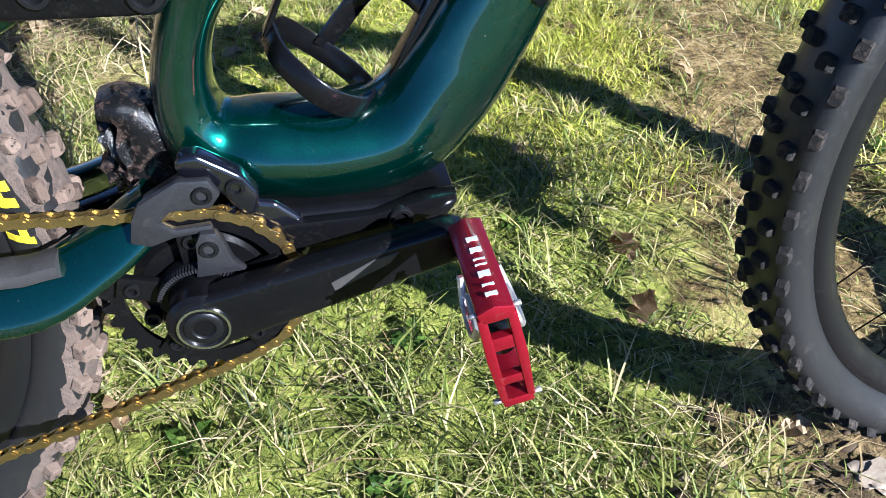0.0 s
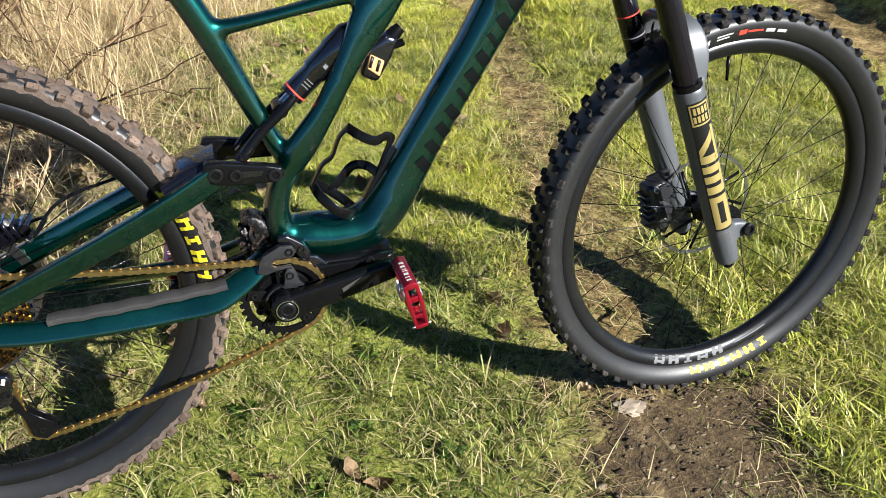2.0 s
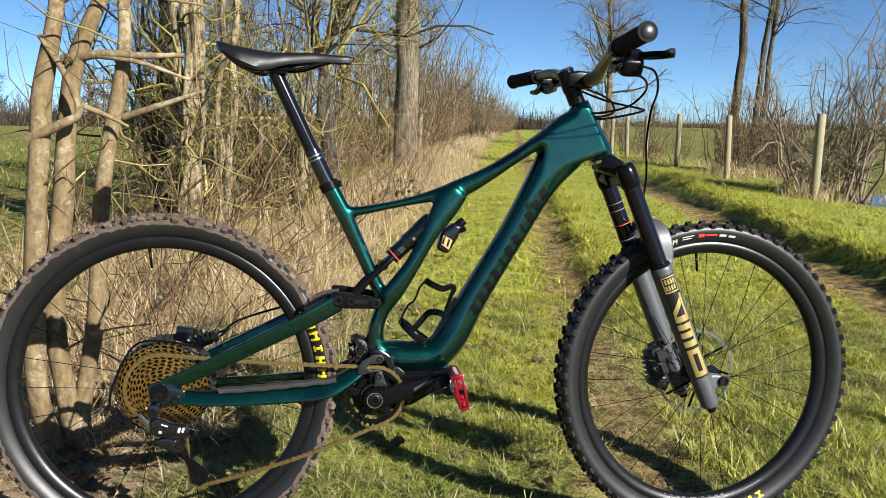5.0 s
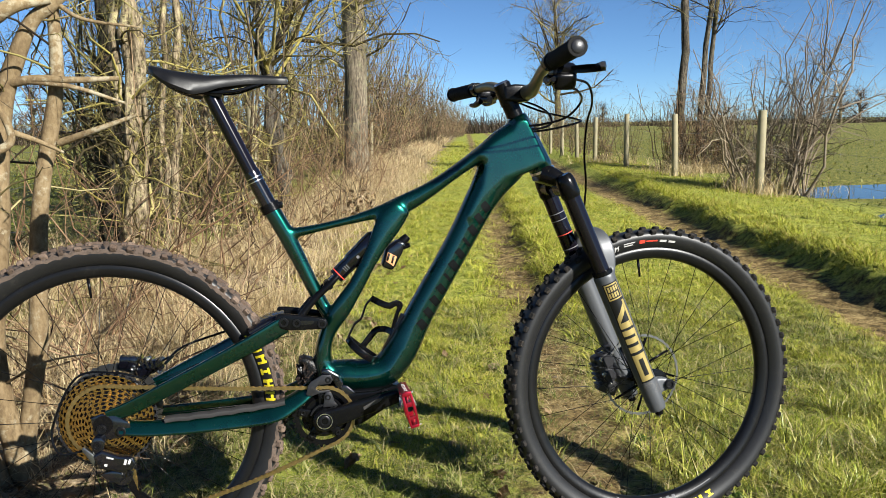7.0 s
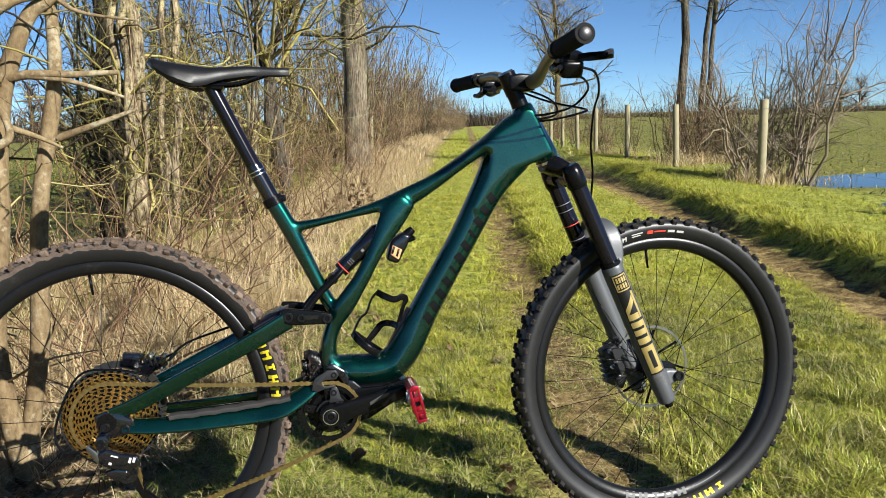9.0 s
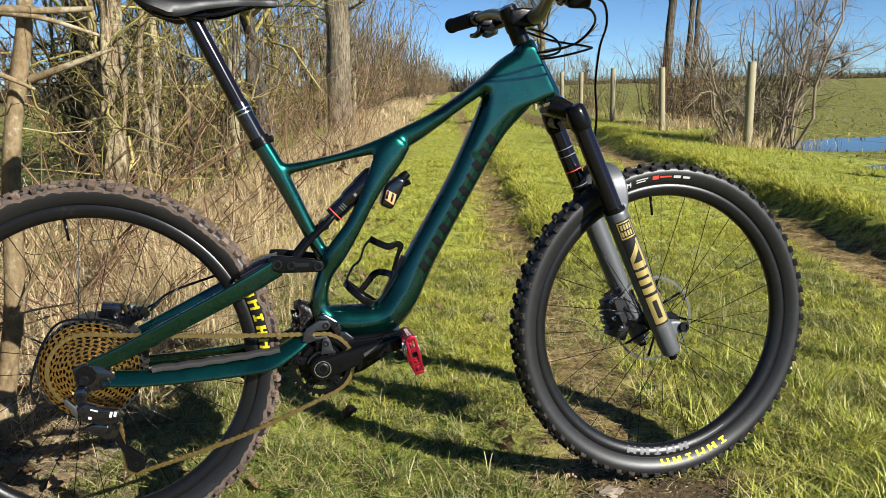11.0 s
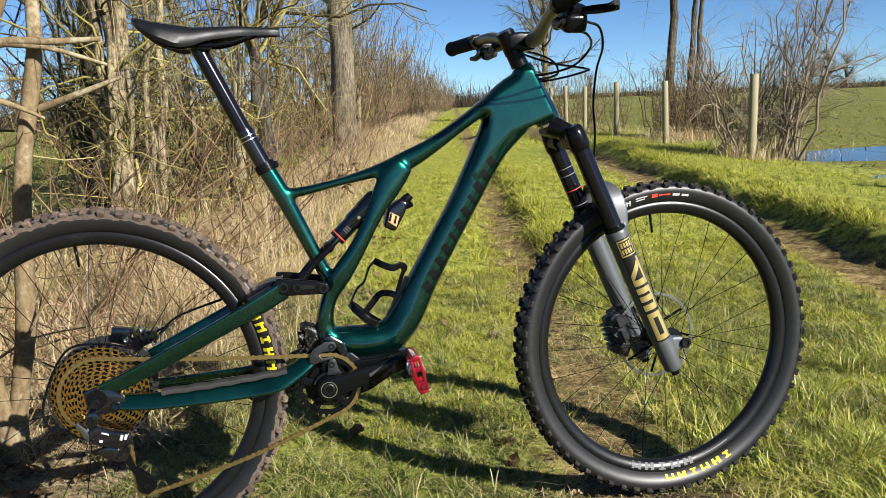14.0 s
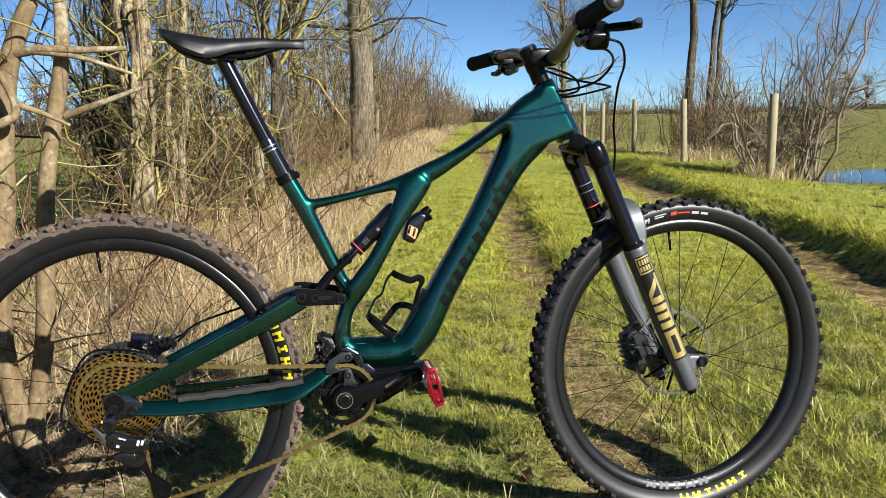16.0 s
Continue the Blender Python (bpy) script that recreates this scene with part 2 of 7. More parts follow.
def part(name, bm, material, parent, label="", smooth=True, sharp=40):
    """Links a bmesh as one mesh object under a thing or under a part."""
    bmesh.ops.recalc_face_normals(bm, faces=bm.faces)
    mesh = bpy.data.meshes.new(name)
    if smooth:
        for e in bm.edges:
            if len(e.link_faces) == 2 and e.calc_face_angle(0) > radians(sharp):
                e.smooth = False
    bm.to_mesh(mesh)
    bm.free()
    return link_mesh(name, mesh, material, parent, label, smooth)


def thing(name, label, category, group="", at=(0, 0, 0)):
    ob = new(name)
    ob.location = at
    return tagged(ob, label, category, group)


def rings_to_bm(bm, rings, closed_path=False, caps=True):
    """Skin a list of rings of points."""
    rows = [[bm.verts.new(p) for p in r] for r in rings]
    n = len(rows[0])
    pairs = list(zip(rows, rows[1:])) + ([(rows[-1], rows[0])] if closed_path else [])
    for a, b in pairs:
        for i in range(n):
            bm.faces.new((a[i], a[(i + 1) % n], b[(i + 1) % n], b[i]))
    if caps and not closed_path:
        bm.faces.new(rows[0][::-1])
        bm.faces.new(rows[-1])
    return bm


def spline(points, steps):
    """Catmull-Rom through rows of numbers."""
    p = np.array(points, float)
    p = np.vstack((2 * p[0] - p[1], p, 2 * p[-1] - p[-2]))
    out = []
    for i in range(1, len(p) - 2):
        for k in range(steps):
            t = k / steps
            a, b, c, d = p[i - 1], p[i], p[i + 1], p[i + 2]
            out.append(0.5 * (2 * b + (c - a) * t + (2 * a - 5 * b + 4 * c - d) * t * t + (3 * b - a - 3 * c + d) * t ** 3))
    out.append(p[-2])
    return np.array(out)


def flat_tube(bm, points, steps=6, sides=20, power=2.4):
    """A tube along rows (x, z, half height, half width, y) in the bike's plane."""
    rows = spline(points, steps)
    rings = []
    for i, (x, z, h, w, y) in enumerate(rows):
        a, b = rows[max(i - 1, 0)], rows[min(i + 1, len(rows) - 1)]
        t = np.array((b[0] - a[0], b[1] - a[1]))
        t /= np.linalg.norm(t) + 1e-9
        n = (-t[1], t[0])
        ring = []
        for k in range(sides):
            q = 2 * math.pi * k / sides
            c, s = math.cos(q), math.sin(q)
            c, s = math.copysign(abs(c) ** (2 / power), c), math.copysign(abs(s) ** (2 / power), s)
            ring.append((x + n[0] * h * c, y + w * s, z + n[1] * h * c))
        rings.append(ring)
    return rings_to_bm(bm, rings)


def tube(bm, points, radius, sides=10, steps=0, caps=True):
    """A round tube through 3D points; radius may be a list."""
    p = np.array(points, float)
    r = np.full(len(p), float(radius)) if np.isscalar(radius) else np.array(radius, float)
    if steps:
        q = spline(np.column_stack((p, r)), steps)
        p, r = q[:, :3], q[:, 3]
    t = np.gradient(p, axis=0)
    t /= np.linalg.norm(t, axis=1)[:, None] + 1e-9
    u = np.cross(t[0], (0.31, 0.9, 0.2))
    rings = []
    for i in range(len(p)):
        u = u - t[i] * (u @ t[i])
        u /= np.linalg.norm(u) + 1e-9
        v = np.cross(t[i], u)
        rings.append([tuple(p[i] + r[i] * (u * math.cos(a) + v * math.sin(a))) for a in np.arange(sides) * 2 * math.pi / sides])
    return rings_to_bm(bm, rings, caps=caps)


def lathe(bm, profile, centre, sides=32, closed=True, m=None):
    """Turn rows (radius, y) about the y axis through centre; a closed profile makes a solid ring."""
    rings = []
    for k in range(sides):
        a = 2 * math.pi * k / sides
        ring = []
        for r, y in profile:
            q = Vector((centre[0] + r * math.cos(a), centre[1] + y, centre[2] + r * math.sin(a)))
            ring.append(m @ q if m else q)
        rings.append(ring)
    return rings_to_bm(bm, rings, closed_path=True)


def plate(bm, outline, y0, y1, bevel=0.0015, segments=2):
    """A flat plate of outline (x, z) between two depths, with rounded edges."""
    tmp = bmesh.new()
    front = [tmp.verts.new((x, y0, z)) for x, z in outline]
    back = [tmp.verts.new((x, y1, z)) for x, z in outline]
    n = len(outline)
    tmp.faces.new(front)
    tmp.faces.new(back[::-1])
    for i in range(n):
        tmp.faces.new((front[i], front[(i + 1) % n], back[(i + 1) % n], back[i]))
    bmesh.ops.recalc_face_normals(tmp, faces=tmp.faces)
    if bevel:
        bmesh.ops.bevel(tmp, geom=[e for e in tmp.edges], offset=bevel, segments=segments, profile=0.6, affect="EDGES")
    return join_bm(bm, tmp)


def join_bm(bm, tmp):
    mesh = bpy.data.meshes.new("tmp")
    tmp.to_mesh(mesh)
    tmp.free()
    bm.from_mesh(mesh)
    bpy.data.meshes.remove(mesh)
    return bm


def box(bm, size, m, bevel=0.002, segments=2):
    tmp = bmesh.new()
    bmesh.ops.create_cube(tmp, size=1.0, matrix=m @ Matrix.Diagonal((*size, 1)))
    if bevel:
        bmesh.ops.bevel(tmp, geom=list(tmp.edges), offset=bevel, segments=segments, profile=0.6, affect="EDGES")
    return join_bm(bm, tmp)


def disc(bm, centre, radius, y0, y1, sides=24, m=None, chamfer=0.0012):
    lo, hi = min(y0, y1), max(y0, y1)
    rings = []
    for y, r in ((lo, radius - chamfer), (lo + chamfer, radius), (hi - chamfer, radius), (hi, radius - chamfer)):
        ring = []
        for k in range(sides):
            a = 2 * math.pi * k / sides
            q = Vector((centre[0] + r * math.cos(a), y, centre[1] + r * math.sin(a)))
            ring.append(m @ q if m else q)
        rings.append(ring)
    return rings_to_bm(bm, rings)


def bolt(bm, x, z, y, radius, depth=0.006, m=None):
    """A socket-head bolt facing the drive side: a rim, and a sunk hexagon."""
    rows = ((radius, y + depth), (radius, y + 0.001), (radius * 0.9, y), (radius * 0.62, y), (radius * 0.55, y + 0.0008), (radius * 0.5, y + 0.0035), (0.0004, y + 0.0035))
    rings = []
    for r, yy in rows:
        ring = []
        for k in range(18):
            q = Vector((x + r * math.cos(k * math.pi / 9), yy, z + r * math.sin(k * math.pi / 9)))
            ring.append(m @ q if m else q)
        rings.append(ring)
    return rings_to_bm(bm, rings)


def arc_strip(bm, cx, cz, a0, a1, r0, r1, y0, y1, steps=8, m=None, thick=0.0008):
    """A thin printed mark on a wheel's side, between two angles in degrees."""
    rings = []
    for k in range(steps + 1):
        a = radians(a0 + (a1 - a0) * k / steps)
        ring = []
        for r, y in ((r0, y0), (r1, y1), (r1, y1 + thick), (r0, y0 + thick)):
            q = Vector((cx + r * math.cos(a), y, cz + r * math.sin(a)))
            ring.append(m @ q if m else q)
        rings.append(ring)
    return rings_to_bm(bm, rings)


def numpy_mesh(name, verts, faces):
    """A mesh from an array of vertices and an array of faces of one size."""
    mesh = bpy.data.meshes.new(name)
    n = faces.shape[1]
    mesh.vertices.add(len(verts))
    mesh.vertices.foreach_set("co", np.ascontiguousarray(verts, np.float32).ravel())
    mesh.loops.add(faces.size)
    mesh.loops.foreach_set("vertex_index", np.ascontiguousarray(faces, np.int32).ravel())
    mesh.polygons.add(len(faces))
    mesh.polygons.foreach_set("loop_start", np.arange(0, faces.size, n, dtype=np.int32))
    mesh.polygons.foreach_set("loop_total", np.full(len(faces), n, np.int32))
    mesh.update(calc_edges=True)
    return mesh


def strip(bm, pts, w, t, steps=5):
    """A flat band: rows of a point and the direction across the band."""
    rows = spline(pts, steps)
    rings = []
    for i, p in enumerate(rows):
        a, b = rows[max(i - 1, 0)][:3], rows[min(i + 1, len(rows) - 1)][:3]
        tan = Vector(b - a).normalized()
        across = Vector(p[3:6])
        across = (across - tan * across.dot(tan)).normalized()
        nrm = tan.cross(across)
        c = Vector(p[:3])
        rings.append([c + across * (sx * w / 2) + nrm * (sz * t / 2) for sx, sz in ((-1, -0.6), (-0.85, -1), (0.85, -1), (1, -0.6), (1, 0.6), (0.85, 1), (-0.85, 1), (-1, 0.6))])
    return rings_to_bm(bm, rings)


# ---- ground ----
LANE = 0.215  # the lane drifts to +x by this much a metre


def lane_x(x, y):
    return x - LANE * y


def bell(v, c, w):
    return np.exp(-((v - c) / w) ** 2)


def wobble(x, y, s, seed):
    r = np.random.default_rng(seed)
    z = np.zeros_like(np.asarray(x, float))
    for k in range(6):
        a = r.uniform(0, 6.28)
        f = s * r.uniform(0.6, 1.7)
        z = z + np.sin((x * math.cos(a) + y * math.sin(a)) * f + r.uniform(0, 6.28)) / 6
    return z


def height(x, y):
    """The lie of the land: two worn ruts, a low bank beside the far one, a rough verge."""
    x, y = np.asarray(x, float), np.asarray(y, float)
    u = lane_x(x, y)
    far = np.clip((np.hypot(x - 1, y) - 1.2) / 3, 0, 1)
    z = -0.03 * bell(u, 1.06, 0.22) * far - 0.05 * bell(u, 2.85, 0.25)
    ragged = 0.05 * np.sin(y * 2.3) + 0.03 * np.sin(y * 5.1) + 0.02 * np.sin(y * 11.7) + 0.012 * np.sin(y * 23.0)
    z = z + 0.112 / (1 + np.exp(-np.clip((u - 3.13 - ragged) / 0.03, -50, 50))) * np.clip(1 - (u - 3.3) / 1.9, 0, 1)
    z = z + 0.055 / (1 + np.exp(-np.clip((u - 1.29 - 0.6 * ragged) / 0.024, -50, 50))) * np.clip(1 - (u - 1.35) / 0.8, 0, 1) * np.clip((y - 1.3) / 1.6, 0, 1)
    z = z + 0.10 / (1 + np.exp(np.clip((u + 0.5) / 0.12, -50, 50))) * np.clip((y - 1.2) / 1.5, 0, 1)
    z = z + far * (0.02 * wobble(x, y, 3, 1) + 0.012 * wobble(x, y, 9, 2))
    near = np.exp(-((x - 0.75) ** 2 + (y - 0.2) ** 2) / 1.2)
    z = z + near * (0.016 * np.clip(y, -0.5, 1) - 0.010 * (x - 0.6)) + 0.004 * wobble(x, y, 22, 3) + np.exp(-(np.abs(y) / 9) ** 4) * (0.010 * wobble(x, y, 34, 4) + 0.007 * wobble(x, y, 60, 5)) - 0.006
    z = z - 0.13 * bell(x, 9.2, 2.3) * bell(y, 8.3, 1.25) - 0.13 * bell(x, 7.1, 0.9) * bell(y, 5.6, 0.45)
    return z


def axis_steps(lo, hi, fine, reach):
    mid = np.arange(lo, hi, fine)
    out, step, p = [], fine, hi
    while p < reach:
        out.append(p)
        step *= 1.16
        p += step
    up = np.array(out)
    return np.concatenate((lo - (up - hi)[::-1][:-1] - fine, mid, up))


gx, gy = axis_steps(-1.2, 4.5, 0.036, 1800), axis_steps(-1.2, 6.0, 0.036, 1800)
XX, YY = np.meshgrid(gx, gy)
ZZ = height(XX, YY)
nx, ny = len(gx), len(gy)
idx = np.arange(nx * ny).reshape(ny, nx)
quads = np.stack((idx[:-1, :-1], idx[:-1, 1:], idx[1:, 1:], idx[1:, :-1]), -1).reshape(-1, 4)


def ground_mat():
    m, nt, p = node_mat("lane_ground")
    vec = object_vec(nt)
    sep = nt.nodes.new("ShaderNodeSeparateXYZ")
    nt.links.new(vec, sep.inputs[0])
    x, y = sep.outputs[0], sep.outputs[1]
    u = mathn(nt, "SUBTRACT", x, mathn(nt, "MULTIPLY", y, LANE))
    n1, n2, n3 = noise_node(nt, 1.6, 5, 0.65, vec), noise_node(nt, 14, 5, 0.72, vec), noise_node(nt, 75, 5, 0.8, vec)
    grass = ramp_node(nt, mixc(nt, 0.5, n2, n3), [(0.39, (0.03, 0.038, 0.006)), (0.5, (0.22, 0.25, 0.034)), (0.61, (0.44, 0.43, 0.1))])
    pasture = ramp_node(nt, mixc(nt, 0.5, n2, n3), [(0.41, (0.018, 0.024, 0.004)), (0.5, (0.115, 0.128, 0.022)), (0.59, (0.32, 0.28, 0.08))])
    edge = mathn(nt, "ADD", mathn(nt, "ABSOLUTE", mathn(nt, "SUBTRACT", u, 1.75)), mathn(nt, "MULTIPLY", n1, 1.2))
    grass = mixc(nt, mathn(nt, "MINIMUM", mathn(nt, "MAXIMUM", mathn(nt, "SUBTRACT", edge, 3.6), 0.0), 1.0), grass, pasture)
    soil = ramp_node(nt, mixc(nt, 0.5, n2, n3), [(0.4, (0.03, 0.02, 0.007)), (0.5, (0.165, 0.113, 0.042)), (0.61, (0.42, 0.31, 0.14))])

    def rut(centre, half, soft):
        d = mathn(nt, "ABSOLUTE", mathn(nt, "SUBTRACT", u, centre))
        d = mathn(nt, "ADD", d, mathn(nt, "MULTIPLY", mathn(nt, "SUBTRACT", n2, 0.5), 0.6))
        f = mathn(nt, "DIVIDE", mathn(nt, "SUBTRACT", half + soft, d), soft)
        return mathn(nt, "MINIMUM", mathn(nt, "MAXIMUM", f, 0.0), 1.0)
    worn = mathn(nt, "MAXIMUM", rut(1.1, 0.1, 0.16), rut(2.84, 0.14, 0.15))
    rough_u = mathn(nt, "ADD", u, mathn(nt, "ADD", mathn(nt, "MULTIPLY", mathn(nt, "SUBTRACT", n1, 0.5), 1.1), mathn(nt, "MULTIPLY", mathn(nt, "SUBTRACT", n2, 0.5), 0.5)))
    litter = mathn(nt, "DIVIDE", mathn(nt, "SUBTRACT", 0.2, rough_u), 0.35)
    litter = mathn(nt, "MULTIPLY", mathn(nt, "MINIMUM", mathn(nt, "MAXIMUM", litter, 0.0), 1.0), mathn(nt, "MINIMUM", mathn(nt, "MAXIMUM", mathn(nt, "DIVIDE", mathn(nt, "ADD", rough_u, 1.6), 0.5), 0.0), 1.0))
    leafy = ramp_node(nt, mixc(nt, 0.5, n2, n3), [(0.4, (0.05, 0.033, 0.018)), (0.5, (0.22, 0.155, 0.09)), (0.6, (0.48, 0.38, 0.25))])
    soil = mixc(nt, litter, soil, leafy)
    worn = mathn(nt, "MAXIMUM", worn, litter)
    # Mud patch; its stretch in x also paints in the shade under long grass.
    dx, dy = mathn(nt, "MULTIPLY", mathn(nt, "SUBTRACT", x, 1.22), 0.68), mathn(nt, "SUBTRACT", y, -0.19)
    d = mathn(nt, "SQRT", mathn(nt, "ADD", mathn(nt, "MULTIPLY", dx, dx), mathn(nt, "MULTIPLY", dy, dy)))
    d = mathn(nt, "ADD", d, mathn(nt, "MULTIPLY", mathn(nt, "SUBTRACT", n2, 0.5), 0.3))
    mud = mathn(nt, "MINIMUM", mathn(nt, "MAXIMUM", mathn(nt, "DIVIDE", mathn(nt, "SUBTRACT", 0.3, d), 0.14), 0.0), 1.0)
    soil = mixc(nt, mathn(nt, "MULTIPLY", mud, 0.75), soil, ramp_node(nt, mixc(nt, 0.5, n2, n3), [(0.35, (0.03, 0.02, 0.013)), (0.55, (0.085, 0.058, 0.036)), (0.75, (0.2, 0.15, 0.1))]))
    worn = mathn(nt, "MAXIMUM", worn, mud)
    ex, ey = mathn(nt, "SUBTRACT", x, 1.4), mathn(nt, "MULTIPLY", mathn(nt, "SUBTRACT", y, 0.75), 0.45)
    e = mathn(nt, "SQRT", mathn(nt, "ADD", mathn(nt, "MULTIPLY", ex, ex), mathn(nt, "MULTIPLY", ey, ey)))
    e = mathn(nt, "ADD", e, mathn(nt, "MULTIPLY", mathn(nt, "SUBTRACT", n2, 0.5), 0.5))
    bare = mathn(nt, "MINIMUM", mathn(nt, "MAXIMUM", mathn(nt, "DIVIDE", mathn(nt, "SUBTRACT", 0.3, e), 0.16), 0.0), 0.85)
    worn = mathn(nt, "MAXIMUM", worn, bare)
    thin = ramp_node(nt, n1, [(0.54, (0, 0, 0)), (0.72, (0.35, 0.35, 0.35))])
    fac = mathn(nt, "MAXIMUM", worn, thin)
    turf = mathn(nt, "MINIMUM", mathn(nt, "MAXIMUM", mathn(nt, "DIVIDE", mathn(nt, "SUBTRACT", 0.45, y), 0.6), 0.0), 0.6)
    grass = mixc(nt, turf, grass, ramp_node(nt, mixc(nt, 0.5, n2, n3), [(0.42, (0.02, 0.026, 0.005)), (0.54, (0.1, 0.12, 0.02)), (0.66, (0.26, 0.24, 0.06))]))
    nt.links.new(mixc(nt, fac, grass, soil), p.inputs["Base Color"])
    p.inputs["Roughness"].default_value = 0.9
    p.inputs["Specular IOR Level"].default_value = 0.2
    bump_node(nt, p, mixc(nt, 0.7, n2, n3), 0.8, 0.02)
    return m


ground = link_mesh("ground", numpy_mesh("ground", np.column_stack((XX.ravel(), YY.ravel(), ZZ.ravel())), quads), ground_mat())
tagged(ground, "worn grass lane with two bare earth ruts between hedges", "ground", kind="structure")


def blades(name, xy, tall, wide, lean, material, label, category, seed, curl=0.5, rich=False):
    """Grass: every blade a tapered, bent strip."""
    r = np.random.default_rng(seed)
    n = len(xy)
    h = r.uniform(*tall, n) * np.clip(1 + 1.1 * wobble(xy[:, 0], xy[:, 1], 11, seed) + 0.9 * wobble(xy[:, 0], xy[:, 1], 30, seed + 1), 0.4, 1.9)
    w = r.uniform(*wide, n) / 2
    a = 7 * wobble(xy[:, 0], xy[:, 1], 8, seed + 2) + r.normal(size=n) * 2.2
    d = np.column_stack((np.cos(a), np.sin(a)))
    b = a + r.uniform(-1, 1, n)
    s = np.column_stack((-np.sin(b), np.cos(b)))
    le = r.uniform(*lean, n) * h
    z0 = height(xy[:, 0], xy[:, 1]) - 0.004
    steps = ((0, 0, 1), (0.42, 0.2, 0.95), (0.8, 0.58, 0.6)) if rich else ((0, 0, 1), (0.6, 0.35, 0.8))
    k = len(steps)
    v = np.zeros((n, 2 * k + 1, 3))
    for j, (fh, fl, fw) in enumerate(steps + ((1.0, 1.0, 0),)):
        c = xy + d * (le * fl)[:, None]
        z = z0 + h * fh / np.sqrt(1 + curl * (le / h) ** 2 * fl)
        if j < k:
            v[:, 2 * j, :2], v[:, 2 * j + 1, :2] = c - s * (w * fw)[:, None], c + s * (w * fw)[:, None]
            v[:, 2 * j, 2] = v[:, 2 * j + 1, 2] = z
        else:
            v[:, 2 * k, :2], v[:, 2 * k, 2] = c, z
    base = np.arange(n)[:, None] * (2 * k + 1)
    tris = [t for j in range(k - 1) for t in ((2 * j, 2 * j + 1, 2 * j + 3), (2 * j, 2 * j + 3, 2 * j + 2))] + [(2 * k - 2, 2 * k - 1, 2 * k)]
    tri = np.concatenate([base + t for t in tris])
    ob = link_mesh(name, numpy_mesh(name, v.reshape(-1, 3), tri.astype(np.int32)), material)
    return tagged(ob, label, category, kind="stuff")


def scatter(n, x0, x1, y0, y1, seed, keep=None):
    r = np.random.default_rng(seed)
    u = r.uniform(x0, x1, n)
    y = r.uniform(y0, y1, n)
    xy = np.column_stack((u + LANE * y, y))
    if keep is not None:
        xy = xy[keep(u, y, xy) > r.uniform(0, 1, n)]
    return xy


def tufts(count, each, x0, x1, y0, y1, seed, keep=None, spread=0.014):
    r = np.random.default_rng(seed)
    c = scatter(count, x0, x1, y0, y1, seed, keep or grassy)
    c = np.repeat(c, each, 0)
    return c + r.normal(size=c.shape) * spread


def bare_patch(xy):
    """The rubbed earth where the rut passes behind the front wheel."""
    return np.exp(-(((xy[:, 0] - 1.4) / 0.2) ** 2 + ((xy[:, 1] - 0.75) / 0.5) ** 2))


def grassy(u, y, xy):
    """How likely grass grows at a spot: less in the ruts, patchy everywhere."""
    patch = 0.55 + 0.6 * wobble(xy[:, 0], xy[:, 1], 5, 11) + 0.35 * wobble(xy[:, 0], xy[:, 1], 17, 12)
    p = np.clip(patch + 0.3 + 0.8 * wobble(xy[:, 0], xy[:, 1], 48, 13), 0.1, 1)
    p = p * (1 - 0.82 * bell(u, 1.1, 0.17) * np.clip(y - 0.4, 0.5, 1)) * (1 - 0.9 * bell(u, 2.82, 0.2))
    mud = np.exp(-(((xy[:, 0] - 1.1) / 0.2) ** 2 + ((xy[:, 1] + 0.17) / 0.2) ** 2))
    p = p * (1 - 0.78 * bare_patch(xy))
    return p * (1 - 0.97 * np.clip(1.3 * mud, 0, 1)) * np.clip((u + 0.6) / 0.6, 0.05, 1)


GRASS = island_mat("green_grass_blades", [(0.0, (0.035, 0.055, 0.008)), (0.25, (0.125, 0.165, 0.025)), (0.5, (0.265, 0.3, 0.066)), (0.74, (0.37, 0.34, 0.12)), (0.93, (0.5, 0.4, 0.22))], 0.5, 0.22, 0.3)
LANE_GRASS = island_mat("lane_grass_blades", [(0.0, (0.17, 0.2, 0.018)), (0.3, (0.4, 0.43, 0.045)), (0.6, (0.52, 0.52, 0.07)), (0.85, (0.58, 0.5, 0.12)), (1.0, (0.58, 0.45, 0.18))], 0.5, 0.22, 0.3)
LUSH = island_mat("lush_grass_blades", [(0.0, (0.1, 0.13, 0.014)), (0.3, (0.32, 0.37, 0.038)), (0.65, (0.56, 0.56, 0.09)), (0.85, (0.64, 0.56, 0.17)), (1.0, (0.66, 0.54, 0.28))], 0.42, 0.22, 0.4)
STRAW = island_mat("dry_straw_blades", [(0.0, (0.26, 0.18, 0.09)), (0.35, (0.62, 0.47, 0.25)), (0.75, (0.83, 0.68, 0.42)), (1.0, (0.5, 0.33, 0.16))], 0.65, 0.3)
blades("short_grass", scatter(250000, -0.8, 2.6, -0.8, 2.5, 21, grassy), (0.007, 0.024), (0.0016, 0.0034), (0.4, 2.4), GRASS, "short winter grass on the lane, green and straw-coloured", "grass", 31)
blades("grass_tussocks", tufts(1500, 24, -0.6, 2.6, -0.8, 2.4, 27, None, 0.02), (0.015, 0.062), (0.0014, 0.0032), (0.4, 2.2), GRASS, "longer tufts of green grass on the lane", "grass", 37, rich=True)
lush = tufts(2000, 20, 1.25, 2.7, -0.8, 0.75, 29, spread=0.018)
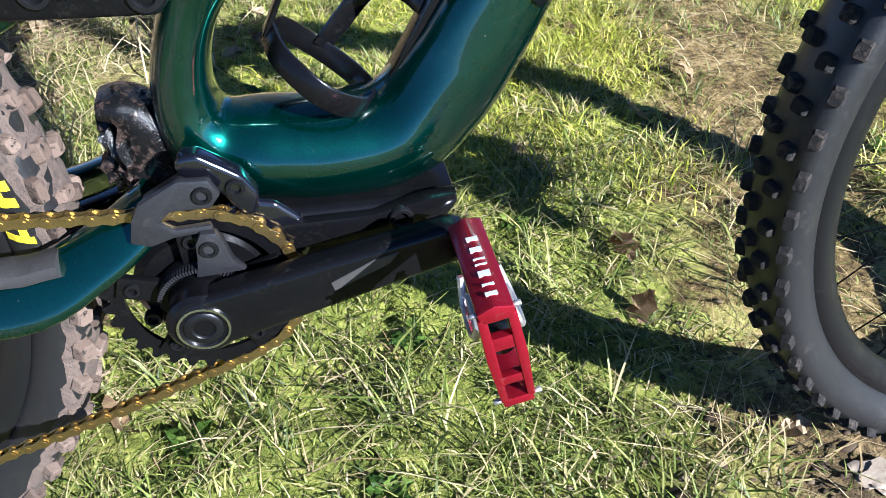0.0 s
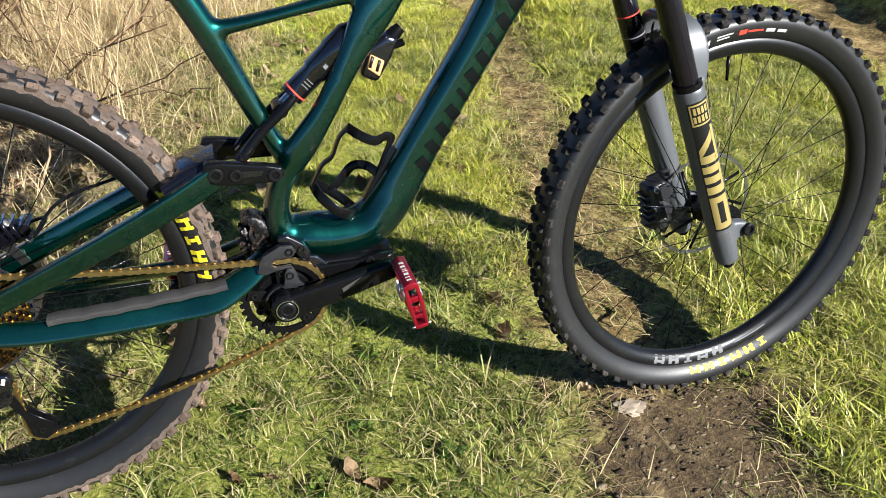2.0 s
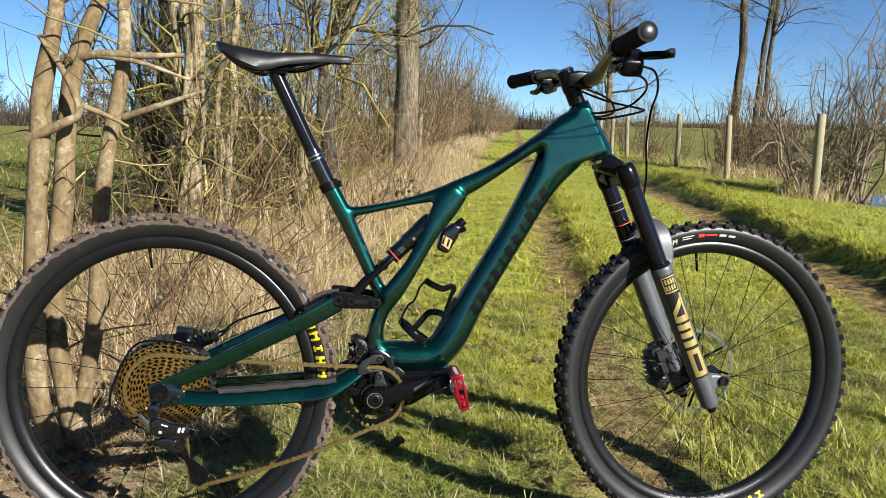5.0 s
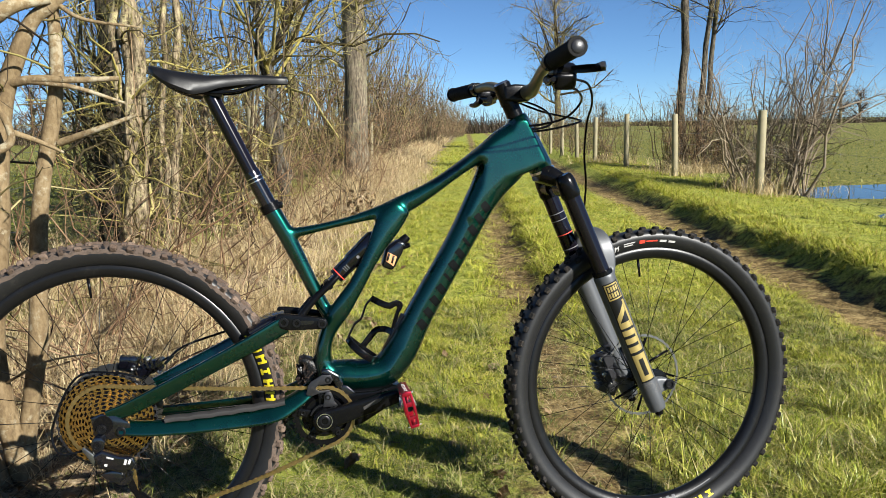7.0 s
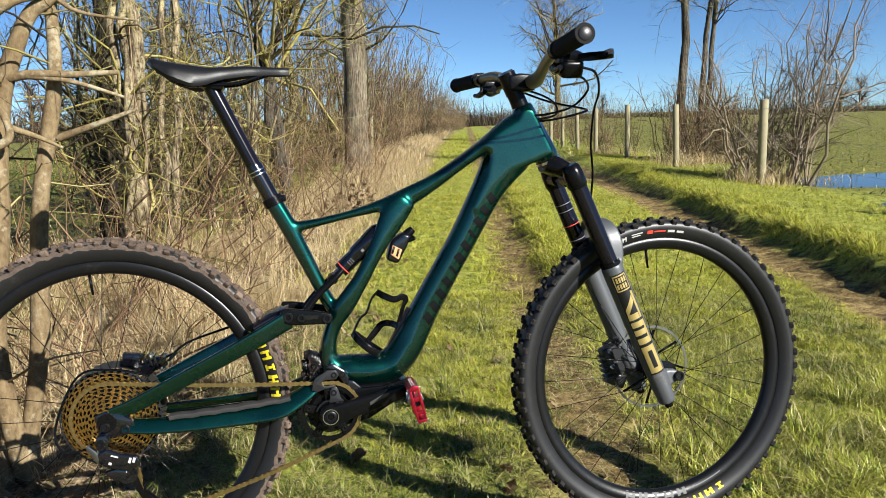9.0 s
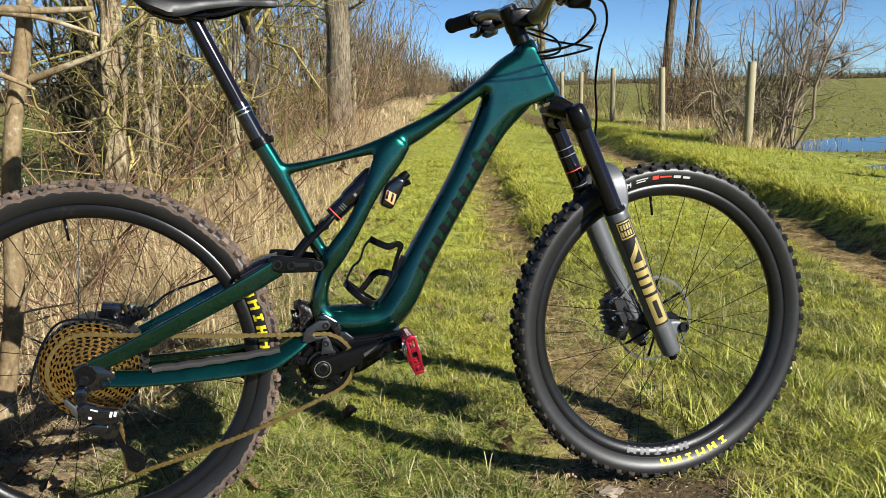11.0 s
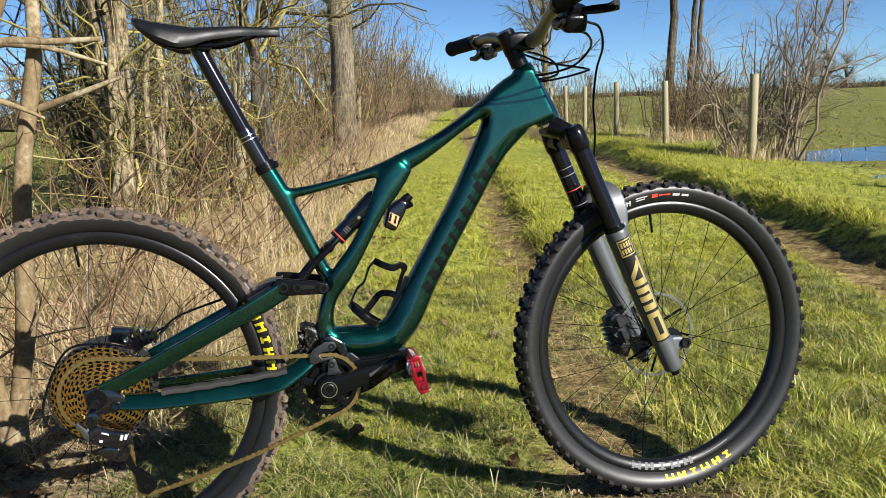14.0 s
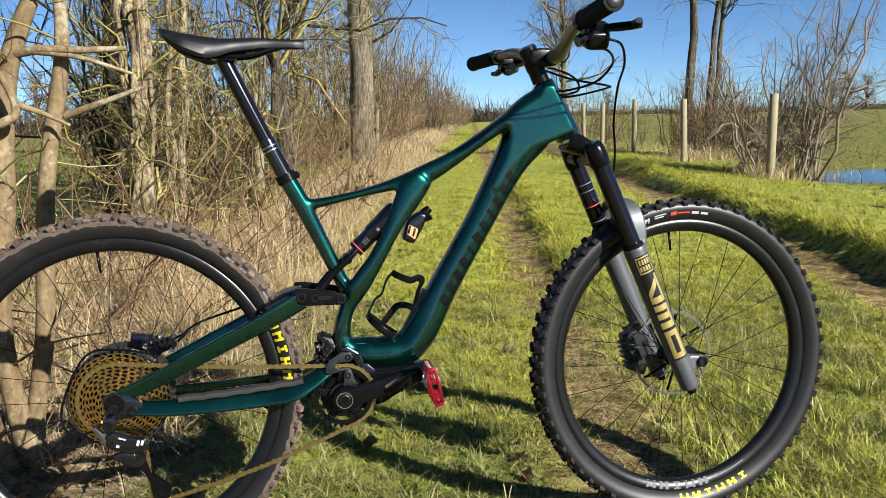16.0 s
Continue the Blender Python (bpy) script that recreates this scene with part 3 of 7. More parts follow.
blades("lush_grass", lush[lush[:, 0] > 1.36 + 0.06 * np.sin(9 * lush[:, 1])], (0.012, 0.06), (0.0018, 0.0036), (0.3, 1.9), LUSH, "long bright green grass beside the front wheel", "grass", 39, rich=True)
blades("sward", scatter(100000, 1.2, 2.75, -0.4, 3.0, 86, lambda u, y, xy: np.clip((xy[:, 0] - 1.3) / 0.15, 0, 1) * np.clip((u - 1.22) / 0.15, 0, 1) * (1 - 0.8 * bell(u, 2.82, 0.2)) * (1 - 0.9 * bare_patch(xy))), (0.008, 0.026), (0.0018, 0.0036), (0.4, 2.0), LANE_GRASS, "dense short sward between the ruts", "grass", 87)
blades("near_sward", scatter(90000, 0.2, 1.08, 0.35, 2.7, 88, lambda u, y, xy: np.clip((y - 0.35) / 0.4, 0, 1) * np.clip((u - 0.2) / 0.3, 0, 1) * np.clip((1.06 - u) / 0.14, 0, 1) * np.clip(0.75 + 0.9 * wobble(xy[:, 0], xy[:, 1], 14, 89), 0.15, 1)), (0.008, 0.028), (0.0017, 0.0034), (0.4, 2.0), LANE_GRASS, "dense short green sward beside the worn rut", "grass", 90)
blades("lane_grass", scatter(80000, -0.5, 2.8, 2.4, 14, 22, grassy), (0.010, 0.030), (0.003, 0.006), (0.5, 2.6), LANE_GRASS, "short green grass along the middle of the lane", "grass", 32)
blades("lane_tussocks", tufts(3000, 14, -0.5, 2.7, 2.2, 8.5, 81, spread=0.024), (0.018, 0.055), (0.0026, 0.0055), (0.5, 2.2), LANE_GRASS, "uneven tufts of longer grass on the lane", "grass", 82, rich=True)
ridge = np.concatenate((tufts(900, 14, 1.27, 1.5, 1.6, 11, 83, lambda u, y, xy: np.full(len(u), 0.9), 0.022), tufts(1100, 14, 3.16, 3.5, 0.5, 12, 84, lambda u, y, xy: np.full(len(u), 0.9), 0.026)))
blades("rut_edge_grass", ridge, (0.025, 0.075), (0.003, 0.006), (0.5, 2.0), LANE_GRASS, "longer grass hanging over the edges of the ruts", "grass", 85, rich=True)
blades("bank_grass", scatter(42000, 3.2, 4.9, 0, 18, 23), (0.014, 0.045), (0.003, 0.006), (0.4, 2.2), LANE_GRASS, "longer green grass on the low bank", "grass", 33)
blades("lane_grass_behind", scatter(22000, -0.6, 4.6, -4, -0.75, 51, grassy), (0.01, 0.034), (0.003, 0.007), (0.4, 2.4), LANE_GRASS, "short grass on the lane the camera stands on", "grass", 52)
PASTURE = island_mat("pasture_blades", [(0.0, (0.05, 0.08, 0.012)), (0.5, (0.19, 0.21, 0.035)), (1.0, (0.44, 0.4, 0.12))], 0.55, 0.3, 0.25)
blades("far_lane_grass", scatter(26000, -0.4, 2.8, 13, 45, 24, grassy), (0.02, 0.06), (0.008, 0.02), (0.4, 2.2), LANE_GRASS, "grass on the far stretch of the lane", "grass", 34)


def verge(u, y, xy):
    clump = 0.65 + 0.7 * wobble(xy[:, 0], xy[:, 1], 4, 14)
    return np.clip(1.1 - np.abs(u + 0.62) / 0.75, 0, 1) * np.clip(clump, 0.05, 1) * np.clip((y - 0.5 + u) / 3.0, 0.3, 1)


blades("verge_straw", tufts(2000, 22, -1.5, 0.1, 2.4, 16, 25, verge, 0.05), (0.05, 0.26), (0.002, 0.005), (0.2, 2.4), STRAW, "tall dry straw-coloured grass along the hedge bottom", "dry grass", 35, rich=True)
blades("near_verge_straw", scatter(80000, -1.0, 0.2, 0.6, 2.9, 28, verge), (0.03, 0.13), (0.0015, 0.0035), (0.3, 2.4), STRAW, "short tangled dry grass behind the back wheel", "dry grass", 38, rich=True)
back = tufts(900, 16, -2.3, -0.8, 1.0, 4.6, 91, lambda u, y, xy: np.clip(0.7 + 0.8 * wobble(xy[:, 0], xy[:, 1], 5, 92), 0.1, 1), 0.05)
blades("back_verge_straw", back, (0.04, 0.22), (0.002, 0.0045), (0.2, 2.0), STRAW, "dry grass under the near hedge", "dry grass", 93, rich=True)
fr = np.random.default_rng(61)
foot = np.concatenate([np.column_stack((fr.normal(x, s, n), fr.normal(y, 0.22, n))) for x, y, s, n in ((8.0, 12.5, 0.5, 1500), (7.0, 8.7, 0.4, 700), (6.3, 7.9, 0.2, 200), (7.3, 15.5, 0.5, 400), (6.9, 11.2, 0.2, 200))])
blades("fence_straw", foot, (0.08, 0.3), (0.005, 0.011), (0.3, 1.6), STRAW, "tufts of dead grass along the foot of the fence", "dry grass", 62)
blades("standing_straw", tufts(150, 14, -0.75, 0.05, 1.3, 3.2, 63, verge, 0.04), (0.12, 0.34), (0.0015, 0.0035), (0.1, 0.7), STRAW, "standing dry grass stems behind the back wheel", "dry grass", 64, rich=True)
blades("far_verge_straw", scatter(12000, -1.4, -0.25, 15, 48, 26, None), (0.1, 0.26), (0.008, 0.02), (0.2, 1.0), STRAW, "pale dry grass along the far hedge", "dry grass", 36)


# ---- the bicycle: built upright in its own plane, then leant ----
LEAN = 3.0
bike = thing("mountain_bike", "dark green metallic full-suspension electric mountain bike standing on the lane", "bicycle")
bike.rotation_euler = (radians(-LEAN), 0, 0)
REAR, FRONT, BB = (0.0, 0.0, 0.373), (1.222, 0.0, 0.360), (0.446, 0.0, 0.3485)
R_REAR, R_FRONT = 0.371, 0.364
STEER_AT = Vector((0.952, 0, 0.872))
STEER = Matrix.Translation(STEER_AT) @ Matrix.Rotation(radians(4.0), 4, Vector((-0.375, 0, 0.927))) @ Matrix.Translation(-STEER_AT)


def steered(bm):
    bmesh.ops.transform(bm, matrix=STEER, verts=bm.verts)
    return bm


def remeshed(ob, voxel, smooth):
    a = ob.modifiers.new("fuse", "REMESH")
    a.mode, a.voxel_size, a.use_smooth_shade = "VOXEL", voxel, True
    b = ob.modifiers.new("fair", "SMOOTH")
    b.factor, b.iterations = 0.5, smooth
    return ob


# front triangle, one moulding
bm = bmesh.new()
flat_tube(bm, [(0.352, 0.802, 0.0185, 0.0185, 0), (0.382, 0.744, 0.0185, 0.019, 0), (0.415, 0.672, 0.0165, 0.018, 0), (0.447, 0.600, 0.015, 0.018, 0), (0.464, 0.566, 0.015, 0.019, 0), (0.476, 0.545, 0.013, 0.018, 0)])
flat_tube(bm, [(0.378, 0.744, 0.014, 0.016, 0), (0.415, 0.746, 0.0105, 0.015, 0), (0.50, 0.762, 0.0085, 0.016, 0), (0.575, 0.779, 0.013, 0.018, 0),
               (0.64, 0.797, 0.021, 0.02, 0), (0.70, 0.827, 0.017, 0.021, 0), (0.76, 0.865, 0.0145, 0.0245, 0), (0.82, 0.904, 0.017, 0.0295, 0), (0.87, 0.932, 0.027, 0.031, 0), (0.915, 0.948, 0.034, 0.030, 0)])
flat_tube(bm, [(0.635, 0.792, 0.025, 0.016, -0.01), (0.606, 0.757, 0.029, 0.014, -0.016), (0.566, 0.69, 0.019, 0.014, -0.02), (0.53, 0.627, 0.018, 0.015, -0.022),
               (0.492, 0.572, 0.022, 0.017, -0.02), (0.466, 0.528, 0.0175, 0.025, -0.006), (0.4535, 0.49, 0.0185, 0.029, -0.002), (0.452, 0.455, 0.022, 0.032, 0), (0.466, 0.424, 0.027, 0.036, 0)])
flat_tube(bm, [(0.44, 0.415, 0.028, 0.03, 0), (0.485, 0.424, 0.034, 0.038, 0), (0.54, 0.42, 0.0365, 0.041, 0), (0.592, 0.432, 0.037, 0.039, 0), (0.632, 0.483, 0.036, 0.035, 0),
               (0.676, 0.562, 0.030, 0.030, 0)], steps=8, sides=32, power=1.95)
flat_tube(bm, [(0.614, 0.452, 0.034, 0.033, 0), (0.632, 0.483, 0.035, 0.033, 0), (0.676, 0.562, 0.0315, 0.031, 0), (0.755, 0.692, 0.0305, 0.03, 0),
               (0.82, 0.805, 0.036, 0.031, 0), (0.868, 0.875, 0.05, 0.031, 0), (0.918, 0.928, 0.052, 0.029, 0)], steps=8, sides=32, power=2.6)
tube(bm, [(0.962, 0, 0.862), (0.955, 0, 0.876), (0.935, 0, 0.92), (0.913, 0, 0.965), (0.904, 0, 0.986)], [0.0265, 0.0285, 0.026, 0.024, 0.0225], 24)
plate(bm, [(0.80, 0.902), (0.84, 0.928), (0.885, 0.955), (0.895, 0.976), (0.922, 0.980), (0.968, 0.879), (0.925, 0.86), (0.87, 0.842), (0.825, 0.80), (0.79, 0.752), (0.775, 0.765), (0.812, 0.835), (0.822, 0.885)], -0.0318, 0.0318, 0.005, 3)
frame_front = remeshed(part("front_frame", bm, PAINT, bike, "glossy dark green metallic carbon front frame"), 0.0035, 18)
bm = bmesh.new()


def tube_stroke(bm, a0, c0, a1, c1, wide):
    """A thin painted stroke on the down tube's flank, from one spot to another (along and across the tube), following its curve."""
    along, across = Vector((0.508, 0, 0.861)), Vector((0.861, 0, -0.508))
    run = Vector((a1 - a0, c1 - c0)).normalized()
    off = Vector((-run[1], run[0])) * wide / 2
    rings = []
    for f in np.linspace(0, 1, 7):
        a, c = a0 + (a1 - a0) * f, c0 + (c1 - c0) * f
        ring = []
        for side, sink in ((1, 0), (-1, 0), (-1, 0.003), (1, 0.003)):
            p, q = a + side * off[0], c + side * off[1]
            deep = (0.0312 + 0.002 * max(0, 1 - p / 0.05)) * (1 - min(abs(q) / 0.033, 0.97) ** 2.8) ** (1 / 2.8)
            ring.append(Vector((0.658, 0, 0.5295)) + along * p + across * q + Vector((0, -deep - 0.0004 + sink, 0)))
        rings.append(ring)
    return rings_to_bm(bm, rings)


for k, wide in enumerate((0.017, 0.016, 0.016, 0.016, 0.007, 0.017, 0.015, 0.007, 0.016, 0.015, 0.017)):  # maker's name, as plain bars
    a = 0.0296 * k + 0.008
    tube_stroke(bm, a - 0.004, 0.021, a + 0.004, -0.001, wide)
part("downtube_marking", bm, DARK_PRINT, frame_front, "dark tone-on-tone block marking")

# motor, chainring, cranks
bm = bmesh.new()
disc(bm, (BB[0], BB[2]), 0.047, -0.05, 0.055, 40, chamfer=0.006)
plate(bm, [(0.425, 0.36), (0.43, 0.32), (0.47, 0.31), (0.53, 0.322), (0.60, 0.362), (0.622, 0.394), (0.58, 0.398), (0.50, 0.398), (0.44, 0.405)], -0.046, 0.046, 0.008, 3)
motor = part("motor", bm, BLACK, bike, "matt black motor housing")
bm = bmesh.new()
plate(bm, [(0.50, 0.372), (0.565, 0.376), (0.60, 0.388), (0.618, 0.404), (0.596, 0.402), (0.56, 0.394), (0.50, 0.394)], -0.053, -0.04, 0.003)
part("motor_cover", bm, BLACK, motor)
for x, z, r in ((0.579, 0.390, 0.0085), (0.408, 0.33, 0.006)):
    bm = bmesh.new()
    bolt(bm, x, z, -0.056, r)
    part("bolt", bm, GUNMETAL, motor)


def toothed(bm, cx, cz, r_tip, r_root, r_in, teeth, y0, y1):
    """A sprocket ring."""
    rings = []
    n = teeth * 4
    for k in range(n):
        a = 2 * math.pi * k / n
        r = r_tip if k % 4 in (1, 2) else r_root
        c, s = math.cos(a), math.sin(a)
        rings.append([(cx + r * c, y0, cz + r * s), (cx + r * c, y1, cz + r * s), (cx + r_in * c, y1, cz + r_in * s), (cx + r_in * c, y0, cz + r_in * s)])
    return rings_to_bm(bm, rings, closed_path=True)


bm = bmesh.new()
toothed(bm, BB[0], BB[2], 0.0675, 0.0615, 0.052, 32, -0.0562, -0.0527)
ring_part = part("chainring", bm, BLACK, bike, "black toothed chainring")
part("spider", disc(bmesh.new(), (BB[0], BB[2]), 0.03, -0.064, -0.05, 40, chamfer=0.003), BLACK, ring_part)
for k in range(5):
    a = radians(20 + 72 * k)
    c = Vector((BB[0] + 0.041 * math.cos(a), -0.057, BB[2] + 0.041 * math.sin(a)))
    part("spider_arm", box(bmesh.new(), (0.03, 0.006, 0.017), Matrix.Translation(c) @ Matrix.Rotation(-a, 4, "Y"), 0.0015), BLACK, ring_part)
for k in range(5):
    a = radians(20 + 72 * k)
    bm = bmesh.new()
    bolt(bm, BB[0] + 0.046 * math.cos(a), BB[2] + 0.046 * math.sin(a), -0.0625, 0.0052)
    part("chainring_bolt", bm, GUNMETAL, ring_part)
CRANK = radians(14.5)


def crank_points(m):
    out = []
    for k in range(9):
        a = math.pi / 2 + math.pi * k / 8
        out.append((0.021 * math.cos(a), 0.021 * math.sin(a)))
    for k in range(9):
        a = -math.pi / 2 + math.pi * k / 8
        out.append((0.165 + 0.0145 * math.cos(a), 0.0145 * math.sin(a)))
    return [(m[0] + x * math.cos(m[2]) - z * math.sin(m[2]), m[1] + x * math.sin(m[2]) + z * math.cos(m[2])) for x, z in out]


bm = bmesh.new()
plate(bm, crank_points((BB[0], BB[2], CRANK)), -0.091, -0.071, 0.006, 3)
disc(bm, (BB[0], BB[2]), 0.0235, -0.090, -0.058, 32, chamfer=0.003)
crank = part("crank_arm", bm, BLACK, bike, "black crank arm with worn patches")
bm = bmesh.new()
lathe(bm, [(0.0168, -0.0925), (0.0168, -0.09), (0.0152, -0.09), (0.0152, -0.0925)], (BB[0], 0, BB[2]), 32)
part("crank_ring", bm, STEEL, crank)
bm = bmesh.new()
bolt(bm, BB[0], BB[2], -0.0925, 0.0125, 0.004)
part("crank_bolt", bm, GUNMETAL, crank)
bm = bmesh.new()
plate(bm, [(0.530, 0.366), (0.566, 0.383), (0.572, 0.391), (0.556, 0.387), (0.528, 0.373)], -0.0917, -0.0905, 0.0004, 1)
part("worn_patch", bm, surface("rubbed_alloy", (0.05, 0.047, 0.045), 0.4, 0.3), crank)
bm = bmesh.new()
plate(bm, crank_points((BB[0], BB[2], CRANK + math.pi)), 0.079, 0.100, 0.005, 3)
part("crank_arm", bm, BLACK, bike)

# pedals: cage hanging on edge
def pedal(y0, y1, cx, cz, out):
    m = Matrix.Translation((cx, 0, cz)) @ Matrix.Rotation(radians(-13), 4, "Y") @ Matrix.Diagonal((0.86, 1, 0.8, 1))
    def put(bm):
        bmesh.ops.transform(bm, matrix=m, verts=bm.verts)
        return bm
    inner, outer = y0, y1
    bm = bmesh.new()
    plate(bm, [(-0.011, 0.036), (0.011, 0.036), (0.012, 0.046), (0.0, 0.05), (-0.012, 0.046)], inner, outer, 0.002)
    plate(bm, [(-0.010, -0.04), (0.010, -0.04), (0.011, -0.048), (-0.011, -0.048)], inner, outer, 0.002)
    ribs = []
    for sx in (-1, 1):
        ribs.append(bmesh.new())
        plate(ribs[-1], [(sx * 0.0065, 0.04), (sx * 0.0125, 0.04), (sx * 0.0135, 0.0), (sx * 0.0115, -0.042), (sx * 0.0065, -0.042)], outer - 0.006 * out, outer, 0.0012)
    ribs += [bmesh.new(), bmesh.new()]
    plate(ribs[-2], [(-0.0115, 0.02), (0.0115, 0.02), (0.0115, 0.008), (-0.0115, 0.008)], outer - 0.007 * out, outer - 0.001 * out, 0.001)
    plate(ribs[-1], [(-0.0115, -0.018), (0.0115, -0.018), (0.0115, -0.026), (-0.0115, -0.026)], outer - 0.007 * out, outer - 0.001 * out, 0.001)
    plate(bm, [(-0.011, 0.046), (0.011, 0.046), (0.011, -0.046), (-0.011, -0.046)], inner, inner + 0.008 * out, 0.002)
    body = part("pedal", put(bm), RED, bike, "scuffed red anodised clipless pedal")
    for rib in ribs:
        part("pedal_rib", put(rib), RED, body)
    bm = bmesh.new()
    tube(bm, [(0, inner - 0.012 * out, 0), (0, outer - 0.01 * out, 0)], [0.010, 0.0075], 16)
    part("spindle", put(bm), GUNMETAL, body)
    bm = bmesh.new()
    for sx in (-1, 1):
        tube(bm, [(sx * 0.013, inner + 0.02 * out, 0.018), (sx * 0.0165, inner + 0.03 * out, 0.0), (sx * 0.0165, inner + 0.055 * out, 0.0), (sx * 0.013, inner + 0.065 * out, 0.018), (sx * 0.012, inner + 0.045 * out, 0.026)], 0.0028, 8, 4)
    part("cleat_clip", put(bm), SCUFFED, body, "bare metal cleat spring")
    bm = bmesh.new()
    for i, (a, b) in enumerate(((0.10, 0.17), (0.21, 0.25), (0.29, 0.40), (0.43, 0.46), (0.49, 0.52), (0.56, 0.66), (0.69, 0.78))):
        ya, yb = outer + (inner - outer) * a, outer + (inner - outer) * b
        box(bm, (0.0078, abs(yb - ya) * 0.55, 0.0007), Matrix.Translation((0.001, (ya + yb) / 2, 0.0494)) @ Matrix.Rotation(radians(4), 4, "Y"), 0)
    part("pedal_marking", put(bm), WHITE, body, "worn white block marking", False)
    for z in (0.043, -0.044):
        for sx in (-1, 1):
            bm = bmesh.new()
            tube(bm, [(sx * 0.010, outer - 0.004 * out, z), (sx * 0.0165, outer - 0.004 * out, z)], 0.0018, 6)
            part("grip_pin", put(bm), SCUFFED, body)
    return body


pedal(-0.112, -0.192, BB[0] + 0.165 * math.cos(CRANK) + 0.011, BB[2] + 0.165 * math.sin(CRANK) - 0.002, -1)
pedal(0.105, 0.195, BB[0] - 0.165 * math.cos(CRANK), BB[2] - 0.165 * math.sin(CRANK), 1)

# chain guide
bm = bmesh.new()
plate(bm, [(0.410, 0.401), (0.414, 0.418), (0.420, 0.428), (0.445, 0.442), (0.463, 0.441), (0.469, 0.430), (0.462, 0.421), (0.438, 0.421), (0.430, 0.414), (0.438, 0.408), (0.460, 0.409), (0.461, 0.404), (0.437, 0.402), (0.422, 0.397)], -0.066, -0.060, 0.0022)
plate(bm, [(0.42, 0.424), (0.445, 0.438), (0.463, 0.438), (0.466, 0.428), (0.43, 0.423)], -0.062, -0.046, 0.002)
guide = part("chain_guide", bm, SATIN_BLACK, bike, "black chain guide over the ring")
bm = bmesh.new()
plate(bm, [(0.443, 0.444), (0.447, 0.452), (0.458, 0.453), (0.482, 0.436), (0.491, 0.42), (0.488, 0.405), (0.478, 0.406), (0.468, 0.424), (0.452, 0.432)], -0.056, -0.041, 0.004, 3)
part("guide_arm", bm, GLOSS_BLACK, guide)
for x, z in ((0.458, 0.431), (0.477, 0.428), (0.456, 0.394)):
    bm = bmesh.new()
    bolt(bm, x, z, -0.072 if z < 0.4 else -0.068 if x < 0.47 else -0.058, 0.0062)
    part("guide_bolt", bm, GUNMETAL, guide)
bm = bmesh.new()
plate(bm, [(0.448, 0.398), (0.452, 0.406), (0.462, 0.406), (0.466, 0.398), (0.470, 0.382), (0.477, 0.374), (0.444, 0.372), (0.447, 0.384)], -0.0705, -0.062, 0.003)
part("guide_tab", bm, SATIN_BLACK, guide)
bm = bmesh.new()
for a in range(12, 168, 4):
    c = Vector((BB[0] + 0.0285 * math.cos(radians(a)), -0.066, BB[2] + 0.0285 * math.sin(radians(a))))
    box(bm, (0.003, 0.006, 0.0011), Matrix.Translation(c) @ Matrix.Rotation(-radians(a), 4, "Y"), 0)
part("hub_fluting", bm, SATIN_BLACK, ring_part, smooth=False)
bm = bmesh.new()
plate(bm, [(0.458, 0.405), (0.478, 0.416), (0.500, 0.411), (0.514, 0.398), (0.521, 0.378), (0.515, 0.365), (0.49, 0.372)], -0.052, -0.044, 0.004, 3)
part("ring_cover", bm, GLOSS_BLACK, motor)

# rear triangle
for y in (-0.062, 0.062):
    bm = bmesh.new()
    flat_tube(bm, [(0.008, 0.388, 0.013, 0.008, y), (0.06, 0.405, 0.0155, 0.009, y), (0.2, 0.470, 0.0165, 0.010, y * 1.02), (0.30, 0.517, 0.018, 0.011, y * 0.92), (0.372, 0.553, 0.019, 0.011, y * 0.72)], 5, 24, 5.0)
    for v in bm.verts:
        v.co.y += math.copysign(0.2, y) * (v.co.z - 0.388 - 0.453 * (v.co.x - 0.008))
    part("seat_stay", bm, PAINT, bike, "dark green metallic seat stay")
for y in (0.062, -0.062):
    bm = bmesh.new()
    flat_tube(bm, [(0.03, 0.362, 0.014, 0.009, y), (0.10, 0.356, 0.0145, 0.010, y), (0.22, 0.358, 0.0165, 0.011, y), (0.33, 0.366, 0.0185, 0.011, y * 0.95), (0.385, 0.387, 0.016, 0.012, y * 0.8), (0.425, 0.412, 0.014, 0.013, y * 0.65)], 5, 24, 2.7)
    for v in bm.verts:
        v.co.y += math.copysign(0.58, -y) * (v.co.z - 0.36 - 0.05 * max(0.0, v.co.x - 0.3) / 0.12)
    chain_stay = part("chain_stay", bm, PAINT, bike, "dark green metallic chain stay")
bm = bmesh.new()
rows = []
for k in range(23):
    s = k / 22
    x = 0.12 + 0.245 * s
    hump = 0.0016 * abs(math.sin(s * math.pi * 5.5))
    rows.append((x, 0.371 + 0.016 * s ** 1.6 + hump, 0.0065, 0.0125, -0.0605 + 0.003 * s))
flat_tube(bm, rows, 2, 12, 3)
part("stay_guard", bm, GREY_RUBBER, chain_stay, "scuffed grey ribbed rubber stay guard")
for y in (0.058, -0.07):
    bm = bmesh.new()
    plate(bm, [(-0.024, 0.388), (-0.019, 0.349), (0.004, 0.341), (0.03, 0.342), (0.056, 0.353), (0.05, 0.374), (0.02, 0.392), (-0.006, 0.396)], y, y + 0.011, 0.003)
    dropout = part("dropout", bm, GLOSS_BLACK, bike)
for x, z, r in ((-0.003, 0.365, 0.0095), (0.034, 0.356, 0.0095)):
    bm = bmesh.new()
    bolt(bm, x, z, -0.079 if x < 0 else -0.0755, r, 0.01)
    part("pivot_bolt", bm, GUNMETAL, dropout)
